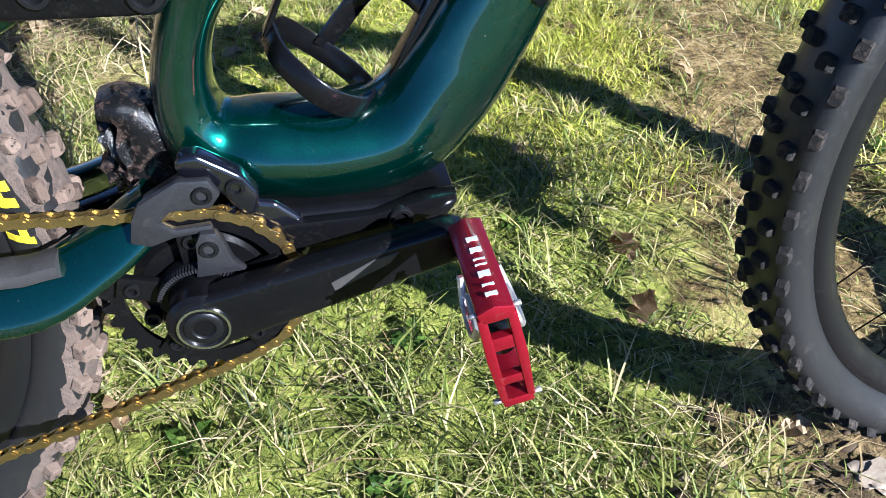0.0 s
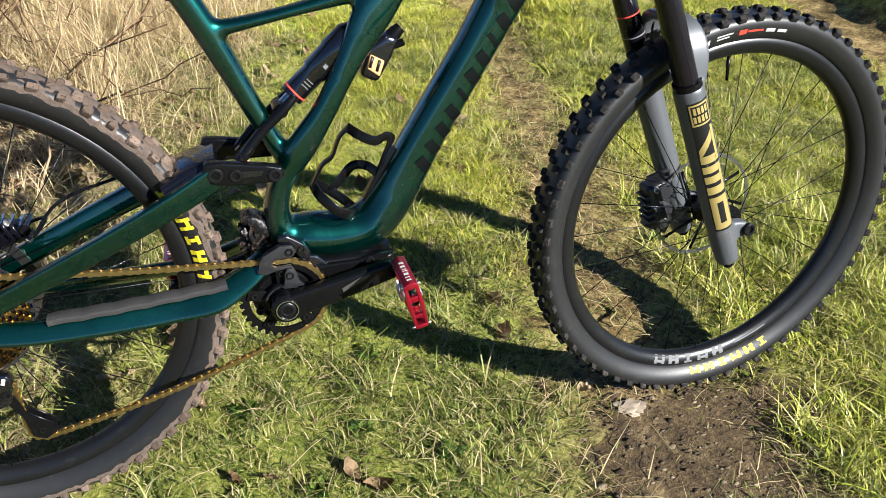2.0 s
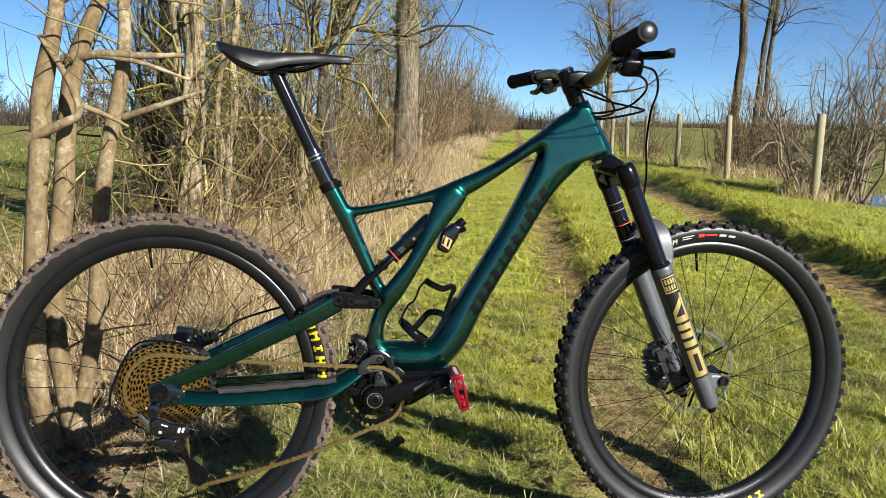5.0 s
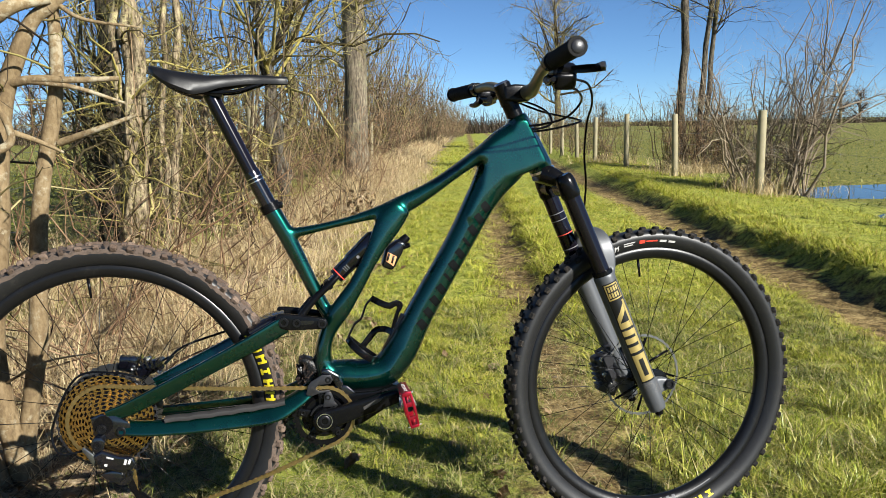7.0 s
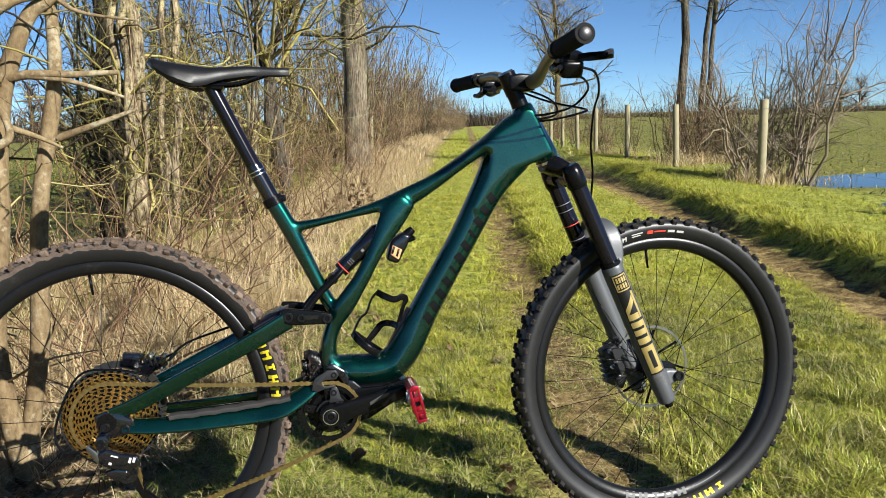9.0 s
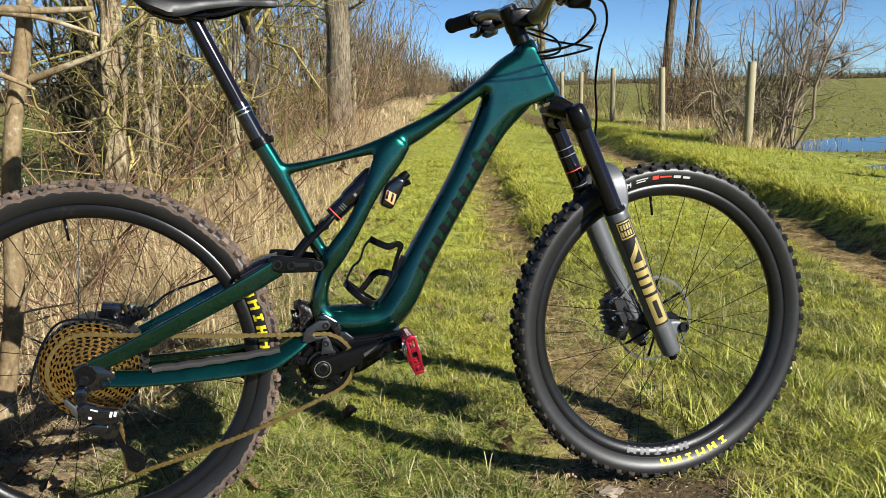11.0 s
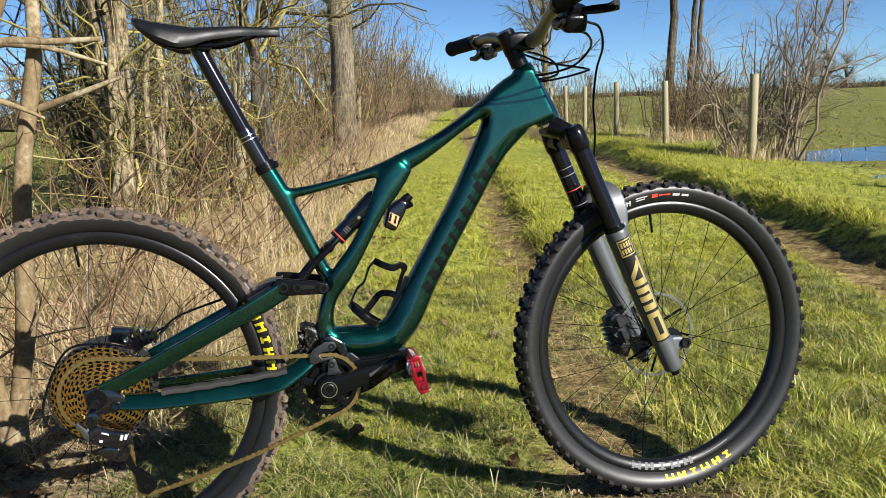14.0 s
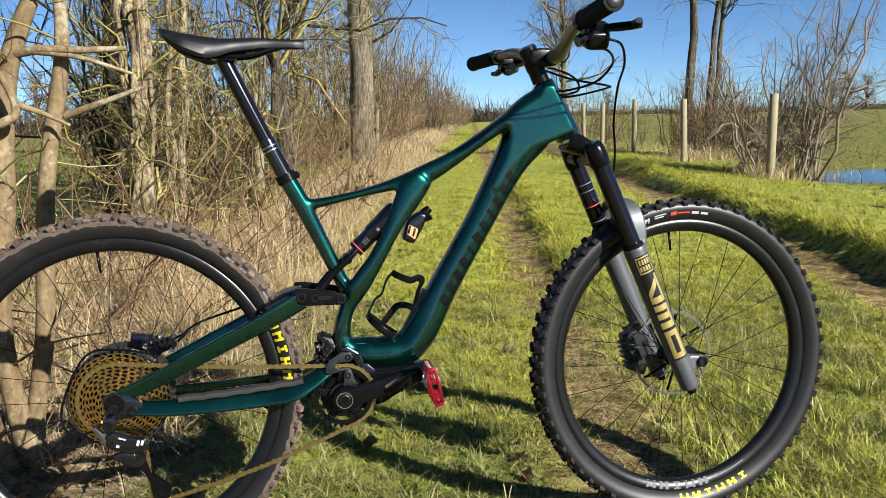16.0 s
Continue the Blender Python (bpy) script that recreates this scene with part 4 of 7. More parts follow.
for y in (0.038, -0.058):
    bm = bmesh.new()
    plate(bm, [(0.352, 0.563), (0.358, 0.577), (0.38, 0.576), (0.44, 0.566), (0.460, 0.561), (0.464, 0.549), (0.455, 0.539), (0.42, 0.54), (0.38, 0.541), (0.36, 0.546)], y, y + 0.016, 0.004, 3)
    rocker = part("rocker_link", bm, BLACK, bike, "black suspension rocker link")
for x, z, r in ((0.370, 0.559, 0.0105), (0.397, 0.556, 0.009), (0.450, 0.551, 0.0098)):
    bm = bmesh.new()
    bolt(bm, x, z, -0.0605, r)
    part("link_bolt", bm, GUNMETAL, rocker)
bm = bmesh.new()
plate(bm, [(0.405, 0.551), (0.432, 0.5515), (0.435, 0.559), (0.43, 0.5605), (0.405, 0.562)], -0.0588, -0.057, 0.0006, 1)
part("link_recess", bm, GLOSS_BLACK, rocker)
bm = bmesh.new()
flat_tube(bm, [(0.30, 0.535, 0.014, 0.05, 0.0), (0.34, 0.552, 0.017, 0.046, 0.0), (0.375, 0.562, 0.014, 0.040, 0.0)], 4, 14, 4)
part("stay_bridge", bm, GLOSS_BLACK, bike)
bm = bmesh.new()
flat_tube(bm, [(0.398, 0.464, 0.007, 0.016, 0.002), (0.412, 0.462, 0.011, 0.02, 0.002), (0.425, 0.448, 0.017, 0.022, 0.002), (0.426, 0.428, 0.02, 0.022, 0.002), (0.424, 0.404, 0.02, 0.024, 0.002)], 5, 16, 3)
MUDDY = surface("mud_spattered_black", (0.004, 0.004, 0.004), 0.25, 0, 0.3, 26, 160, 0.8, dirt=(0.1, 0.065, 0.05), dirt_amount=0.3, spec=0.3)
ico = bmesh.ops.create_icosphere(bm, subdivisions=4, radius=1.0)["verts"]
for v in ico:
    w = 1 + 0.5 * noise.noise(v.co * 2.3) + 0.35 * noise.noise(v.co * 6) + 0.2 * noise.noise(v.co * 14)
    v.co = Vector((0.414 + 0.02 * v.co.x * w, 0.018 * v.co.y * w, 0.43 + 0.034 * v.co.z * w))
part("main_pivot", bm, MUDDY, bike, "black pivot bracket spattered with mud")

# shock
sa, sb = Vector((0.586, 0.0, 0.733)), Vector((0.436, 0.0, 0.598))
ax = (sb - sa)
def along(f, y=0.0):
    p = sa + ax * f
    return (p.x, y, p.z)
bm = bmesh.new()
tube(bm, [along(0.0), along(0.06), along(0.08), along(0.24), along(0.26), along(0.42), along(0.44), along(0.66)], [0.012, 0.020, 0.022, 0.022, 0.0205, 0.0205, 0.0175, 0.0175], 24)
shock = part("rear_shock", bm, GLOSS_BLACK, bike, "black rear shock with small red ring")
bm = bmesh.new()
tube(bm, [along(0.66), along(0.8)], 0.0085, 16)
part("shock_shaft", bm, STEEL, shock)
bm = bmesh.new()
tube(bm, [along(0.612), along(0.624)], 0.0182, 24)
part("shock_ring", bm, RED_PRINT, shock)
bm = bmesh.new()
for y in (-0.017, 0.017):
    tube(bm, [along(0.64, y * 0.9), along(0.76, y * 1.15), along(1.0, y * 1.25), (0.405, y * 1.5, 0.562)], [0.006, 0.0075, 0.0075, 0.008], 10, 3)
tube(bm, [along(0.78, -0.016), along(0.78, 0.016)], 0.011, 14)
part("shock_yoke", bm, BLACK, shock)
bm = bmesh.new()
turn = Matrix.Rotation(math.atan2(-ax.z, ax.x), 4, "Y")
for f, w, h in ((0.49, 0.0012, 0.012), (0.515, 0.0012, 0.012), (0.54, 0.0012, 0.012), (0.34, 0.006, 0.006), (0.17, 0.018, 0.004)):
    p = along(f, -0.0202 if f < 0.42 else -0.0173)
    box(bm, (w, 0.002, h), Matrix.Translation(p) @ turn, 0)
part("shock_marking", bm, SILVER_PRINT, shock, "small grey block marking", False)
bm = bmesh.new()
plate(bm, [(0.588, 0.660), (0.600, 0.702), (0.628, 0.719), (0.648, 0.711), (0.636, 0.684), (0.614, 0.648)], 0.008, 0.044, 0.009, 3)
res = part("shock_reservoir", bm, GLOSS_BLACK, shock)
bm = bmesh.new()
tube(bm, [(0.634, 0.022, 0.708), (0.644, 0.022, 0.717), (0.652, 0.022, 0.724)], [0.011, 0.0105, 0.008], 14)
tube(bm, [(0.640, 0.014, 0.700), (0.654, 0.010, 0.706)], 0.0055, 10)
part("damping_knob", bm, BLACK, res)
bm = bmesh.new()
plate(bm, [(0.598, 0.672), (0.604, 0.692), (0.624, 0.681), (0.616, 0.659)], 0.0055, 0.0085, 0.001, 1)
part("reservoir_label", bm, ORANGE_PRINT, res, "orange printed label")
bm = bmesh.new()
plate(bm, [(0.600, 0.674), (0.605, 0.690), (0.609, 0.688), (0.604, 0.672)], 0.0048, 0.006, 0, 1)
plate(bm, [(0.610, 0.668), (0.615, 0.684), (0.619, 0.682), (0.614, 0.666)], 0.0048, 0.006, 0, 1)
part("label_marking", bm, BLACK_PRINT, res, "dark bars on the label")

# seat post and saddle
bm = bmesh.new()
tube(bm, [(0.239, 0, 1.046), (0.318, 0, 0.874)], 0.0155, 24)
post = part("seat_post", bm, PURPLE_BLACK, bike, "glossy black dropper seat post")
bm = bmesh.new()
tube(bm, [(0.316, 0, 0.878), (0.319, 0, 0.872), (0.325, 0, 0.858), (0.354, 0, 0.797)], [0.0168, 0.0178, 0.0172, 0.0172], 24)
part("outer_tube", bm, GLOSS_BLACK, post)
for f in (0.866, 0.8585):
    bm = bmesh.new()
    t = (1.046 - f) / (1.046 - 0.874)
    x = 0.239 + 0.079 * t
    tube(bm, [(x, 0, f), (x + 0.0009, 0, f - 0.002)], 0.0181, 24)
    part("post_ring", bm, STEEL, post)
bm = bmesh.new()
tube(bm, [(0.349, 0, 0.809), (0.357, 0, 0.792)], 0.0215, 24)
box(bm, (0.012, 0.022, 0.014), Matrix.Translation((0.374, 0, 0.806)), 0.003)
part("seat_clamp", bm, BLACK, post)
bm = bmesh.new()
box(bm, (0.05, 0.044, 0.018), Matrix.Translation((0.243, 0, 1.046)) @ Matrix.Rotation(radians(8), 4, "Y"), 0.004)
part("saddle_clamp", bm, BLACK, post)
bm = bmesh.new()
rings = []
for s in np.linspace(0, 1, 26):
    x = 0.126 + 0.276 * s
    half = float(np.interp(s, [0, 0.04, 0.16, 0.3, 0.5, 0.75, 0.95, 1], [0.038, 0.058, 0.0715, 0.066, 0.036, 0.0205, 0.017, 0.009]))
    top = float(np.interp(s, [0, 0.15, 0.4, 0.7, 1], [1.101, 1.090, 1.080, 1.082, 1.076]))
    skirt = float(np.interp(s, [0, 0.1, 0.3, 0.5, 0.75, 1], [0.010, 0.027, 0.041, 0.021, 0.013, 0.008]))
    ring = []
    for q in np.linspace(-1, 1, 13):
        drop = abs(q) ** 3 * skirt + 0.004 * bell(q, 0, 0.18) * (0.15 < s < 0.9)
        ring.append((x, half * math.sin(q * 1.45), top - drop))
    for q in np.linspace(1, -1, 9):
        ring.append((x, half * 0.94 * math.sin(q * 1.45), top - abs(q) ** 3 * skirt - 0.007 - 0.006 * (1 - abs(q))))
    rings.append(ring)
rings_to_bm(bm, rings)
saddle = part("saddle", bm, SADDLE, bike, "slim black saddle")
for y in (-0.022, 0.022):
    bm = bmesh.new()
    tube(bm, [(0.165, y * 1.6, 1.058), (0.2, y, 1.047), (0.285, y, 1.045), (0.335, y * 0.7, 1.058), (0.378, y * 0.4, 1.07)], 0.0036, 8, 4)
    part("saddle_rail", bm, BLACK, saddle)


# wheels
def knob_mesh(name, a, b, h, material):
    """A tread block: a wide, tapering base and a lightly rounded top, about the local z axis."""
    bm = bmesh.new()
    rings = []
    for z, f in ((0, 1.12), (h * 0.8, 0.98), (h, 0.84)):
        rings.append([(x * f * a / 2, y * f * b / 2, z) for x, y in ((-1, -0.7), (-0.7, -1), (0.7, -1), (1, -0.7), (1, 0.7), (0.7, 1), (-0.7, 1), (-1, 0.7))])
    rings_to_bm(bm, rings)
    bmesh.ops.recalc_face_normals(bm, faces=bm.faces)
    mesh = bpy.data.meshes.new(name)
    bm.to_mesh(mesh)
    bm.free()
    mesh.materials.append(material)
    return mesh


def wheel(side, centre, R, m, knob_material):
    cx, cz = centre[0], centre[2]
    bm = bmesh.new()
    half = [(R - 0.052, 0.0125), (R - 0.046, 0.019), (R - 0.038, 0.0258), (R - 0.028, 0.0300), (R - 0.019, 0.0305), (R - 0.0125, 0.027), (R - 0.0085, 0.018), (R - 0.0072, 0.006)]
    lathe(bm, [(r, -y) for r, y in half] + [(r, y) for r, y in half[::-1]], (cx, 0, cz), 120)
    bmesh.ops.transform(bm, matrix=m, verts=bm.verts)
    tyre = part(side + "_tyre", bm, RUBBER, bike, "knobbly mountain bike tyre" + (" caked in dry mud" if side == "rear" else " with dusty tread"), sharp=60)
    bm = bmesh.new()
    lathe(bm, [(R - 0.049, -0.0145), (R - 0.053, -0.0168), (R - 0.060, -0.0165), (R - 0.070, -0.0125), (R - 0.0755, -0.006), (R - 0.0765, 0.0), (R - 0.0755, 0.006), (R - 0.070, 0.0125), (R - 0.060, 0.0165), (R - 0.053, 0.0168), (R - 0.049, 0.0145), (R - 0.058, 0.0)], (cx, 0, cz), 120)
    bmesh.ops.transform(bm, matrix=m, verts=bm.verts)
    rim = part(side + "_rim", bm, RIM, bike, "black carbon rim", sharp=60)
    wide = 0.058 if side == "front" else 0.068
    bm = bmesh.new()
    tube(bm, [(cx, -wide, cz), (cx, -0.036, cz), (cx, -0.034, cz), (cx, -0.028, cz), (cx, -0.02, cz), (cx, 0.02, cz), (cx, 0.028, cz), (cx, 0.034, cz), (cx, 0.036, cz), (cx, wide, cz)],
         [0.011, 0.012, 0.028, 0.028, 0.013, 0.013, 0.028, 0.028, 0.013, 0.011], 24)
    bmesh.ops.transform(bm, matrix=m, verts=bm.verts)
    part(side + "_hub", bm, BLACK, bike)
    n = 28
    for k in range(n):
        a = 2 * math.pi * k / n
        s = -1 if k % 2 else 1
        b = a + (0.85 if (k // 2) % 2 else -0.85)
        p0 = (cx + 0.026 * math.cos(b), s * 0.031, cz + 0.026 * math.sin(b))
        p1 = (cx + (R - 0.075) * math.cos(a), s * 0.003, cz + (R - 0.075) * math.sin(a))
        bm = bmesh.new()
        tube(bm, [p0, p1], 0.0008, 5)
        bmesh.ops.transform(bm, matrix=m, verts=bm.verts)
        part("spoke", bm, GUNMETAL if k % 7 == 0 else BLACK, rim)
    a = radians(95)
    bm = bmesh.new()
    tube(bm, [(cx + (R - 0.076) * math.cos(a), 0, cz + (R - 0.076) * math.sin(a)), (cx + (R - 0.118) * math.cos(a), 0, cz + (R - 0.118) * math.sin(a))], [0.0033, 0.0026], 8)
    bmesh.ops.transform(bm, matrix=m, verts=bm.verts)
    part("valve", bm, BLACK, rim)
    r = np.random.default_rng(5 if side == "front" else 6)
    lug = knob_mesh("centre_knob", 0.0115, 0.013, 0.0072, knob_material)
    edge = knob_mesh("side_knob", 0.0135, 0.0098, 0.0085, knob_material)
    pitches = 66
    caked = 1.0 if side == "front" else 2.6
    for k in range(pitches):
        a = 2 * math.pi * k / pitches
        turn = Matrix.Translation((cx, 0, cz)) @ Matrix.Rotation(-a, 4, "Y") @ Matrix.Rotation(radians(90), 4, "Y")
        rows = [(lug, -0.0085 if k % 2 else -0.0115, R - 0.0085, 8, 0), (lug, 0.0085 if k % 2 else 0.0115, R - 0.0085, -8, 0.3),
                (edge, -0.0272, R - 0.0145, 42, 0.5), (edge, 0.0272, R - 0.0145, -42, 0.5)]
        for data, y, rad, tilt, shift in rows:
            ob = new("knob", data)
            ob.parent = tyre
            j = Matrix.Rotation(shift * 2 * math.pi / pitches, 4, "Y")
            ob.matrix_local = m @ Matrix.Translation((cx, 0, cz)) @ j @ Matrix.Translation((-cx, 0, -cz)) @ turn @ Matrix.Translation((0, y, rad)) @ Matrix.Rotation(radians(tilt), 4, "X") @ Matrix.Rotation(r.uniform(-0.06, 0.06) * caked, 4, "Z") @ Matrix.Diagonal((1 + 0.1 * caked * r.uniform(-1, 1), 1 + 0.1 * caked * r.uniform(-1, 1), 1 + 0.12 * (caked - 1) * r.uniform(-0.6, 1), 1))
    return tyre, rim


front_tyre, front_rim = wheel("front", FRONT, R_FRONT, STEER, KNOB_RUBBER)
rear_tyre, _ = wheel("rear", REAR, R_REAR, Matrix(), KNOB_MUD)
bm = bmesh.new()
rings = []
for k in range(340):
    a = 2 * math.pi * k / 340
    ring = []
    for j, (d, y) in enumerate(((0.024, -0.0308), (0.0168, -0.0308), (0.0102, -0.0235), (0.0068, -0.011), (0.006, 0.0), (0.0068, 0.011), (0.0102, 0.0235), (0.0168, 0.0308), (0.024, 0.0308), (0.013, 0.0))):
        q = Vector((math.cos(a) * 24, y * 300, math.sin(a) * 24))
        r = R_REAR - d + 0.0042 * noise.noise(q) + 0.003 * noise.noise(q * 2.7)
        ring.append((r * math.cos(a), y, REAR[2] + r * math.sin(a)))
    rings.append(ring)
rings_to_bm(bm, rings, closed_path=True)
part("dried_mud", bm, TREAD_MUD, rear_tyre, "pale dried mud packed between the knobs")


def tyre_print(parent, material, centre, R, spans, r0, r1, m, name, label="", lift=0.0006):
    """Print on the tyre's sidewall or the rim, stroke by stroke."""
    def side(r):
        d = R - r
        return -float(np.interp(d, [0.0125, 0.019, 0.028, 0.038, 0.046, 0.052, 0.0535, 0.060, 0.070, 0.0755], [0.027, 0.0305, 0.03, 0.0258, 0.019, 0.0168, 0.0169, 0.0165, 0.0125, 0.006])) - lift
    bm = bmesh.new()
    for a0, a1, f0, f1 in spans:
        for g in range(3):
            ra, rb = [r0 + (r1 - r0) * (f0 + (f1 - f0) * q / 3) for q in (g, g + 1)]
            arc_strip(bm, centre[0], centre[2], a0, a1, ra, rb, side(ra), side(rb), 3, m)
    return part(name, bm, material, parent, label, False)


def letter_marks(start, end, n):
    """Plain letter-sized blocks in a row, in place of a maker's name."""
    out = []
    w = (end - start) / n
    for k in range(n):
        a = start + w * k
        if k % 3 == 0:
            out += [(a + 0.1 * w, a + 0.3 * w, 0, 1), (a + 0.62 * w, a + 0.82 * w, 0, 1), (a + 0.3 * w, a + 0.62 * w, 0.55, 0.85)]
        elif k % 3 == 1:
            out += [(a + 0.1 * w, a + 0.8 * w, 0.36, 0.64), (a + 0.12 * w, a + 0.36 * w, 0.6, 1), (a + 0.56 * w, a + 0.82 * w, 0.0, 0.4), (a + 0.56 * w, a + 0.82 * w, 0.6, 1), (a + 0.12 * w, a + 0.36 * w, 0, 0.4)]
        else:
            out += [(a + 0.2 * w, a + 0.7 * w, 0, 0.24), (a + 0.2 * w, a + 0.7 * w, 0.76, 1), (a + 0.36 * w, a + 0.56 * w, 0.2, 0.8)]
    return out


tyre_print(front_tyre, YELLOW, FRONT, R_FRONT, letter_marks(-94, -61, 6), R_FRONT - 0.046, R_FRONT - 0.034, STEER, "tyre_marking", "yellow block marking")
tyre_print(front_tyre, WHITE, FRONT, R_FRONT, letter_marks(105, 113, 3), R_FRONT - 0.042, R_FRONT - 0.030, STEER, "tyre_label", "white block marking")
tyre_print(front_tyre, WHITE, FRONT, R_FRONT, [(98, 103, 0.6, 0.85), (99, 103, 0.1, 0.35)], R_FRONT - 0.038, R_FRONT - 0.028, STEER, "tyre_label")
tyre_print(front_tyre, RED_PRINT, FRONT, R_FRONT, [(93.5, 96, 0, 1), (88, 93, 0.3, 0.7)], R_FRONT - 0.037, R_FRONT - 0.029, STEER, "tyre_label")
tyre_print(front_tyre, WHITE, FRONT, R_FRONT, [(84, 87, 0.1, 0.9), (80, 83, 0.1, 0.8)], R_FRONT - 0.037, R_FRONT - 0.030, STEER, "tyre_label")
tyre_print(front_rim, SILVER_PRINT, FRONT, R_FRONT, letter_marks(-110, -78, 5), R_FRONT - 0.072, R_FRONT - 0.056, STEER, "rim_marking", "silver block marking")
tyre_print(front_rim, SILVER_PRINT, FRONT, R_FRONT, [(-74, -60, 0.3, 0.55)], R_FRONT - 0.069, R_FRONT - 0.060, STEER, "rim_marking")
tyre_print(rear_tyre, YELLOW, REAR, R_REAR, letter_marks(1.5, 30, 6), R_REAR - 0.046, R_REAR - 0.026, Matrix(), "tyre_marking", "yellow block marking")

# cassette, chain and derailleur
radii = [0.1015 - 0.0068 * k for k in range(12)]
cassette = part("cassette", lathe(bmesh.new(), [(0.016, -0.068), (0.017, -0.06), (0.021, -0.06), (0.0205, -0.068)], REAR, 32), GOLD, bike, "gold wide-range cassette")
for k, r in enumerate(radii):
    y = -0.0285 - 0.0034 * k
    bm = bmesh.new()
    toothed(bm, 0, REAR[2], r, r - 0.0016, r - 0.0034, max(10, int(r * 490)), y - 0.0018, y)
    for j in range(max(8, int(r * 400))):
        a = 2 * math.pi * (j + 0.37 * k) / max(8, int(r * 400))
        c = Vector(((r - 0.0052) * math.cos(a), y - 0.0016, REAR[2] + (r - 0.0052) * math.sin(a)))
        box(bm, (0.0052, 0.0034, 0.0058), Matrix.Translation(c) @ Matrix.Rotation(-a + 0.45, 4, "Y"), 0)
    part("cog", bm, GOLD if k else SATIN_BLACK, cassette, "" if k else "black outermost cog", smooth=False)
# Black cone added behind the cogs, standing in for shade in their holes.
part("cassette_dark_backing", lathe(bmesh.new(), [(0.098, -0.0235), (0.098, -0.0255), (0.03, -0.059), (0.02, -0.059), (0.02, -0.024)], REAR, 48), BLACK, cassette)
bm = bmesh.new()
tube(bm, [(0, -0.066, REAR[2]), (0, -0.072, REAR[2])], 0.019, 24)
part("lockring", bm, BLACK, cassette)

low = (0.072, 0.180)
up = (0.030, 0.252)
loop = []
for a in np.linspace(95, -62, 24):
    loop.append((BB[0] + 0.0645 * math.cos(radians(a)), BB[2] + 0.0645 * math.sin(radians(a)), -0.0545))
for f in np.linspace(0, 1, 60)[1:-1]:
    a, b = (BB[0] + 0.0645 * math.cos(radians(-62)), BB[2] + 0.0645 * math.sin(radians(-62))), (low[0] + 0.01, low[1] - 0.019)
    loop.append((a[0] + (b[0] - a[0]) * f, a[1] + (b[1] - a[1]) * f - 0.012 * math.sin(math.pi * f), -0.0545 + 0.008 * f))
for a in np.linspace(-60, -190, 10):
    loop.append((low[0] + 0.021 * math.cos(radians(a)), low[1] + 0.021 * math.sin(radians(a)), -0.0465))
for a in np.linspace(-10, 60, 6):
    loop.append((up[0] + 0.021 * math.cos(radians(a)), up[1] + 0.021 * math.sin(radians(a)), -0.0465))
for a in np.linspace(-80, -270, 24):
    loop.append((0.0745 * math.cos(radians(a)), REAR[2] + 0.0745 * math.sin(radians(a)), -0.0455))
for f in np.linspace(0, 1, 58)[1:-1]:
    a, b = (0.004, REAR[2] + 0.0745), (BB[0] + 0.0645 * math.cos(radians(95)), BB[2] + 0.0645 * math.sin(radians(95)))
    loop.append((a[0] + (b[0] - a[0]) * f, a[1] + (b[1] - a[1]) * f - 0.004 * math.sin(math.pi * f), -0.0455 - 0.009 * f))
loop = np.array(loop + loop[:1])
seg = np.concatenate(([0], np.cumsum(np.linalg.norm(np.diff(loop, axis=0), axis=1))))
chain = thing("chain", "gold bicycle chain", "chain")
del chain["label"], chain["category"]
chain.parent = bike
PITCH = 0.0127


def link_shape(outer):
    bm = bmesh.new()
    pts = []
    for k in range(7):
        a = math.pi / 2 + math.pi * k / 6
        pts.append((-PITCH / 2 + 0.0042 * math.cos(a), 0.0042 * math.sin(a)))
    pts.append((0, -0.0030))
    for k in range(7):
        a = -math.pi / 2 + math.pi * k / 6
        pts.append((PITCH / 2 + 0.0042 * math.cos(a), 0.0042 * math.sin(a)))
    pts.append((0, 0.0030))
    for s in (-1, 1):
        o = 0.0032 if outer else 0.0021
        plate(bm, pts, s * o - 0.0005, s * o + 0.0005, 0)
    for s in (-1, 1):
        tube(bm, [(s * PITCH / 2, -0.0042 if outer else -0.0024, 0), (s * PITCH / 2, 0.0042 if outer else 0.0024, 0)], 0.0022 if outer else 0.0036, 8)
    bmesh.ops.recalc_face_normals(bm, faces=bm.faces)
    mesh = bpy.data.meshes.new("chain_link")
    bm.to_mesh(mesh)
    bm.free()
    mesh.materials.append(CHAIN_GOLD)
    return mesh


shapes = (link_shape(True), link_shape(False))
count = int(seg[-1] / PITCH)
for k in range(count):
    d0, d1 = seg[-1] * k / count, seg[-1] * (k + 1) / count
    a, b = [np.array([np.interp(d, seg, loop[:, i]) for i in range(3)]) for d in (d0, d1)]
    c = (a + b) / 2
    ob = new("link", shapes[k % 2])
    ob.parent = chain
    ob.matrix_local = Matrix.Translation((c[0], c[2], c[1])) @ Matrix.Rotation(-math.atan2(b[1] - a[1], b[0] - a[0]), 4, "Y")

bm = bmesh.new()
plate(bm, [(-0.026, 0.336), (-0.018, 0.350), (-0.004, 0.350), (0.004, 0.338), (-0.002, 0.320), (-0.02, 0.314)], -0.080, -0.064, 0.003)
plate(bm, [(-0.022, 0.313), (-0.004, 0.324), (0.027, 0.309), (0.056, 0.304), (0.061, 0.290), (0.052, 0.277), (0.026, 0.275), (-0.012, 0.286)], -0.085, -0.066, 0.005, 3)
disc(bm, (0.030, 0.262), 0.021, -0.074, -0.054, 24, chamfer=0.003)
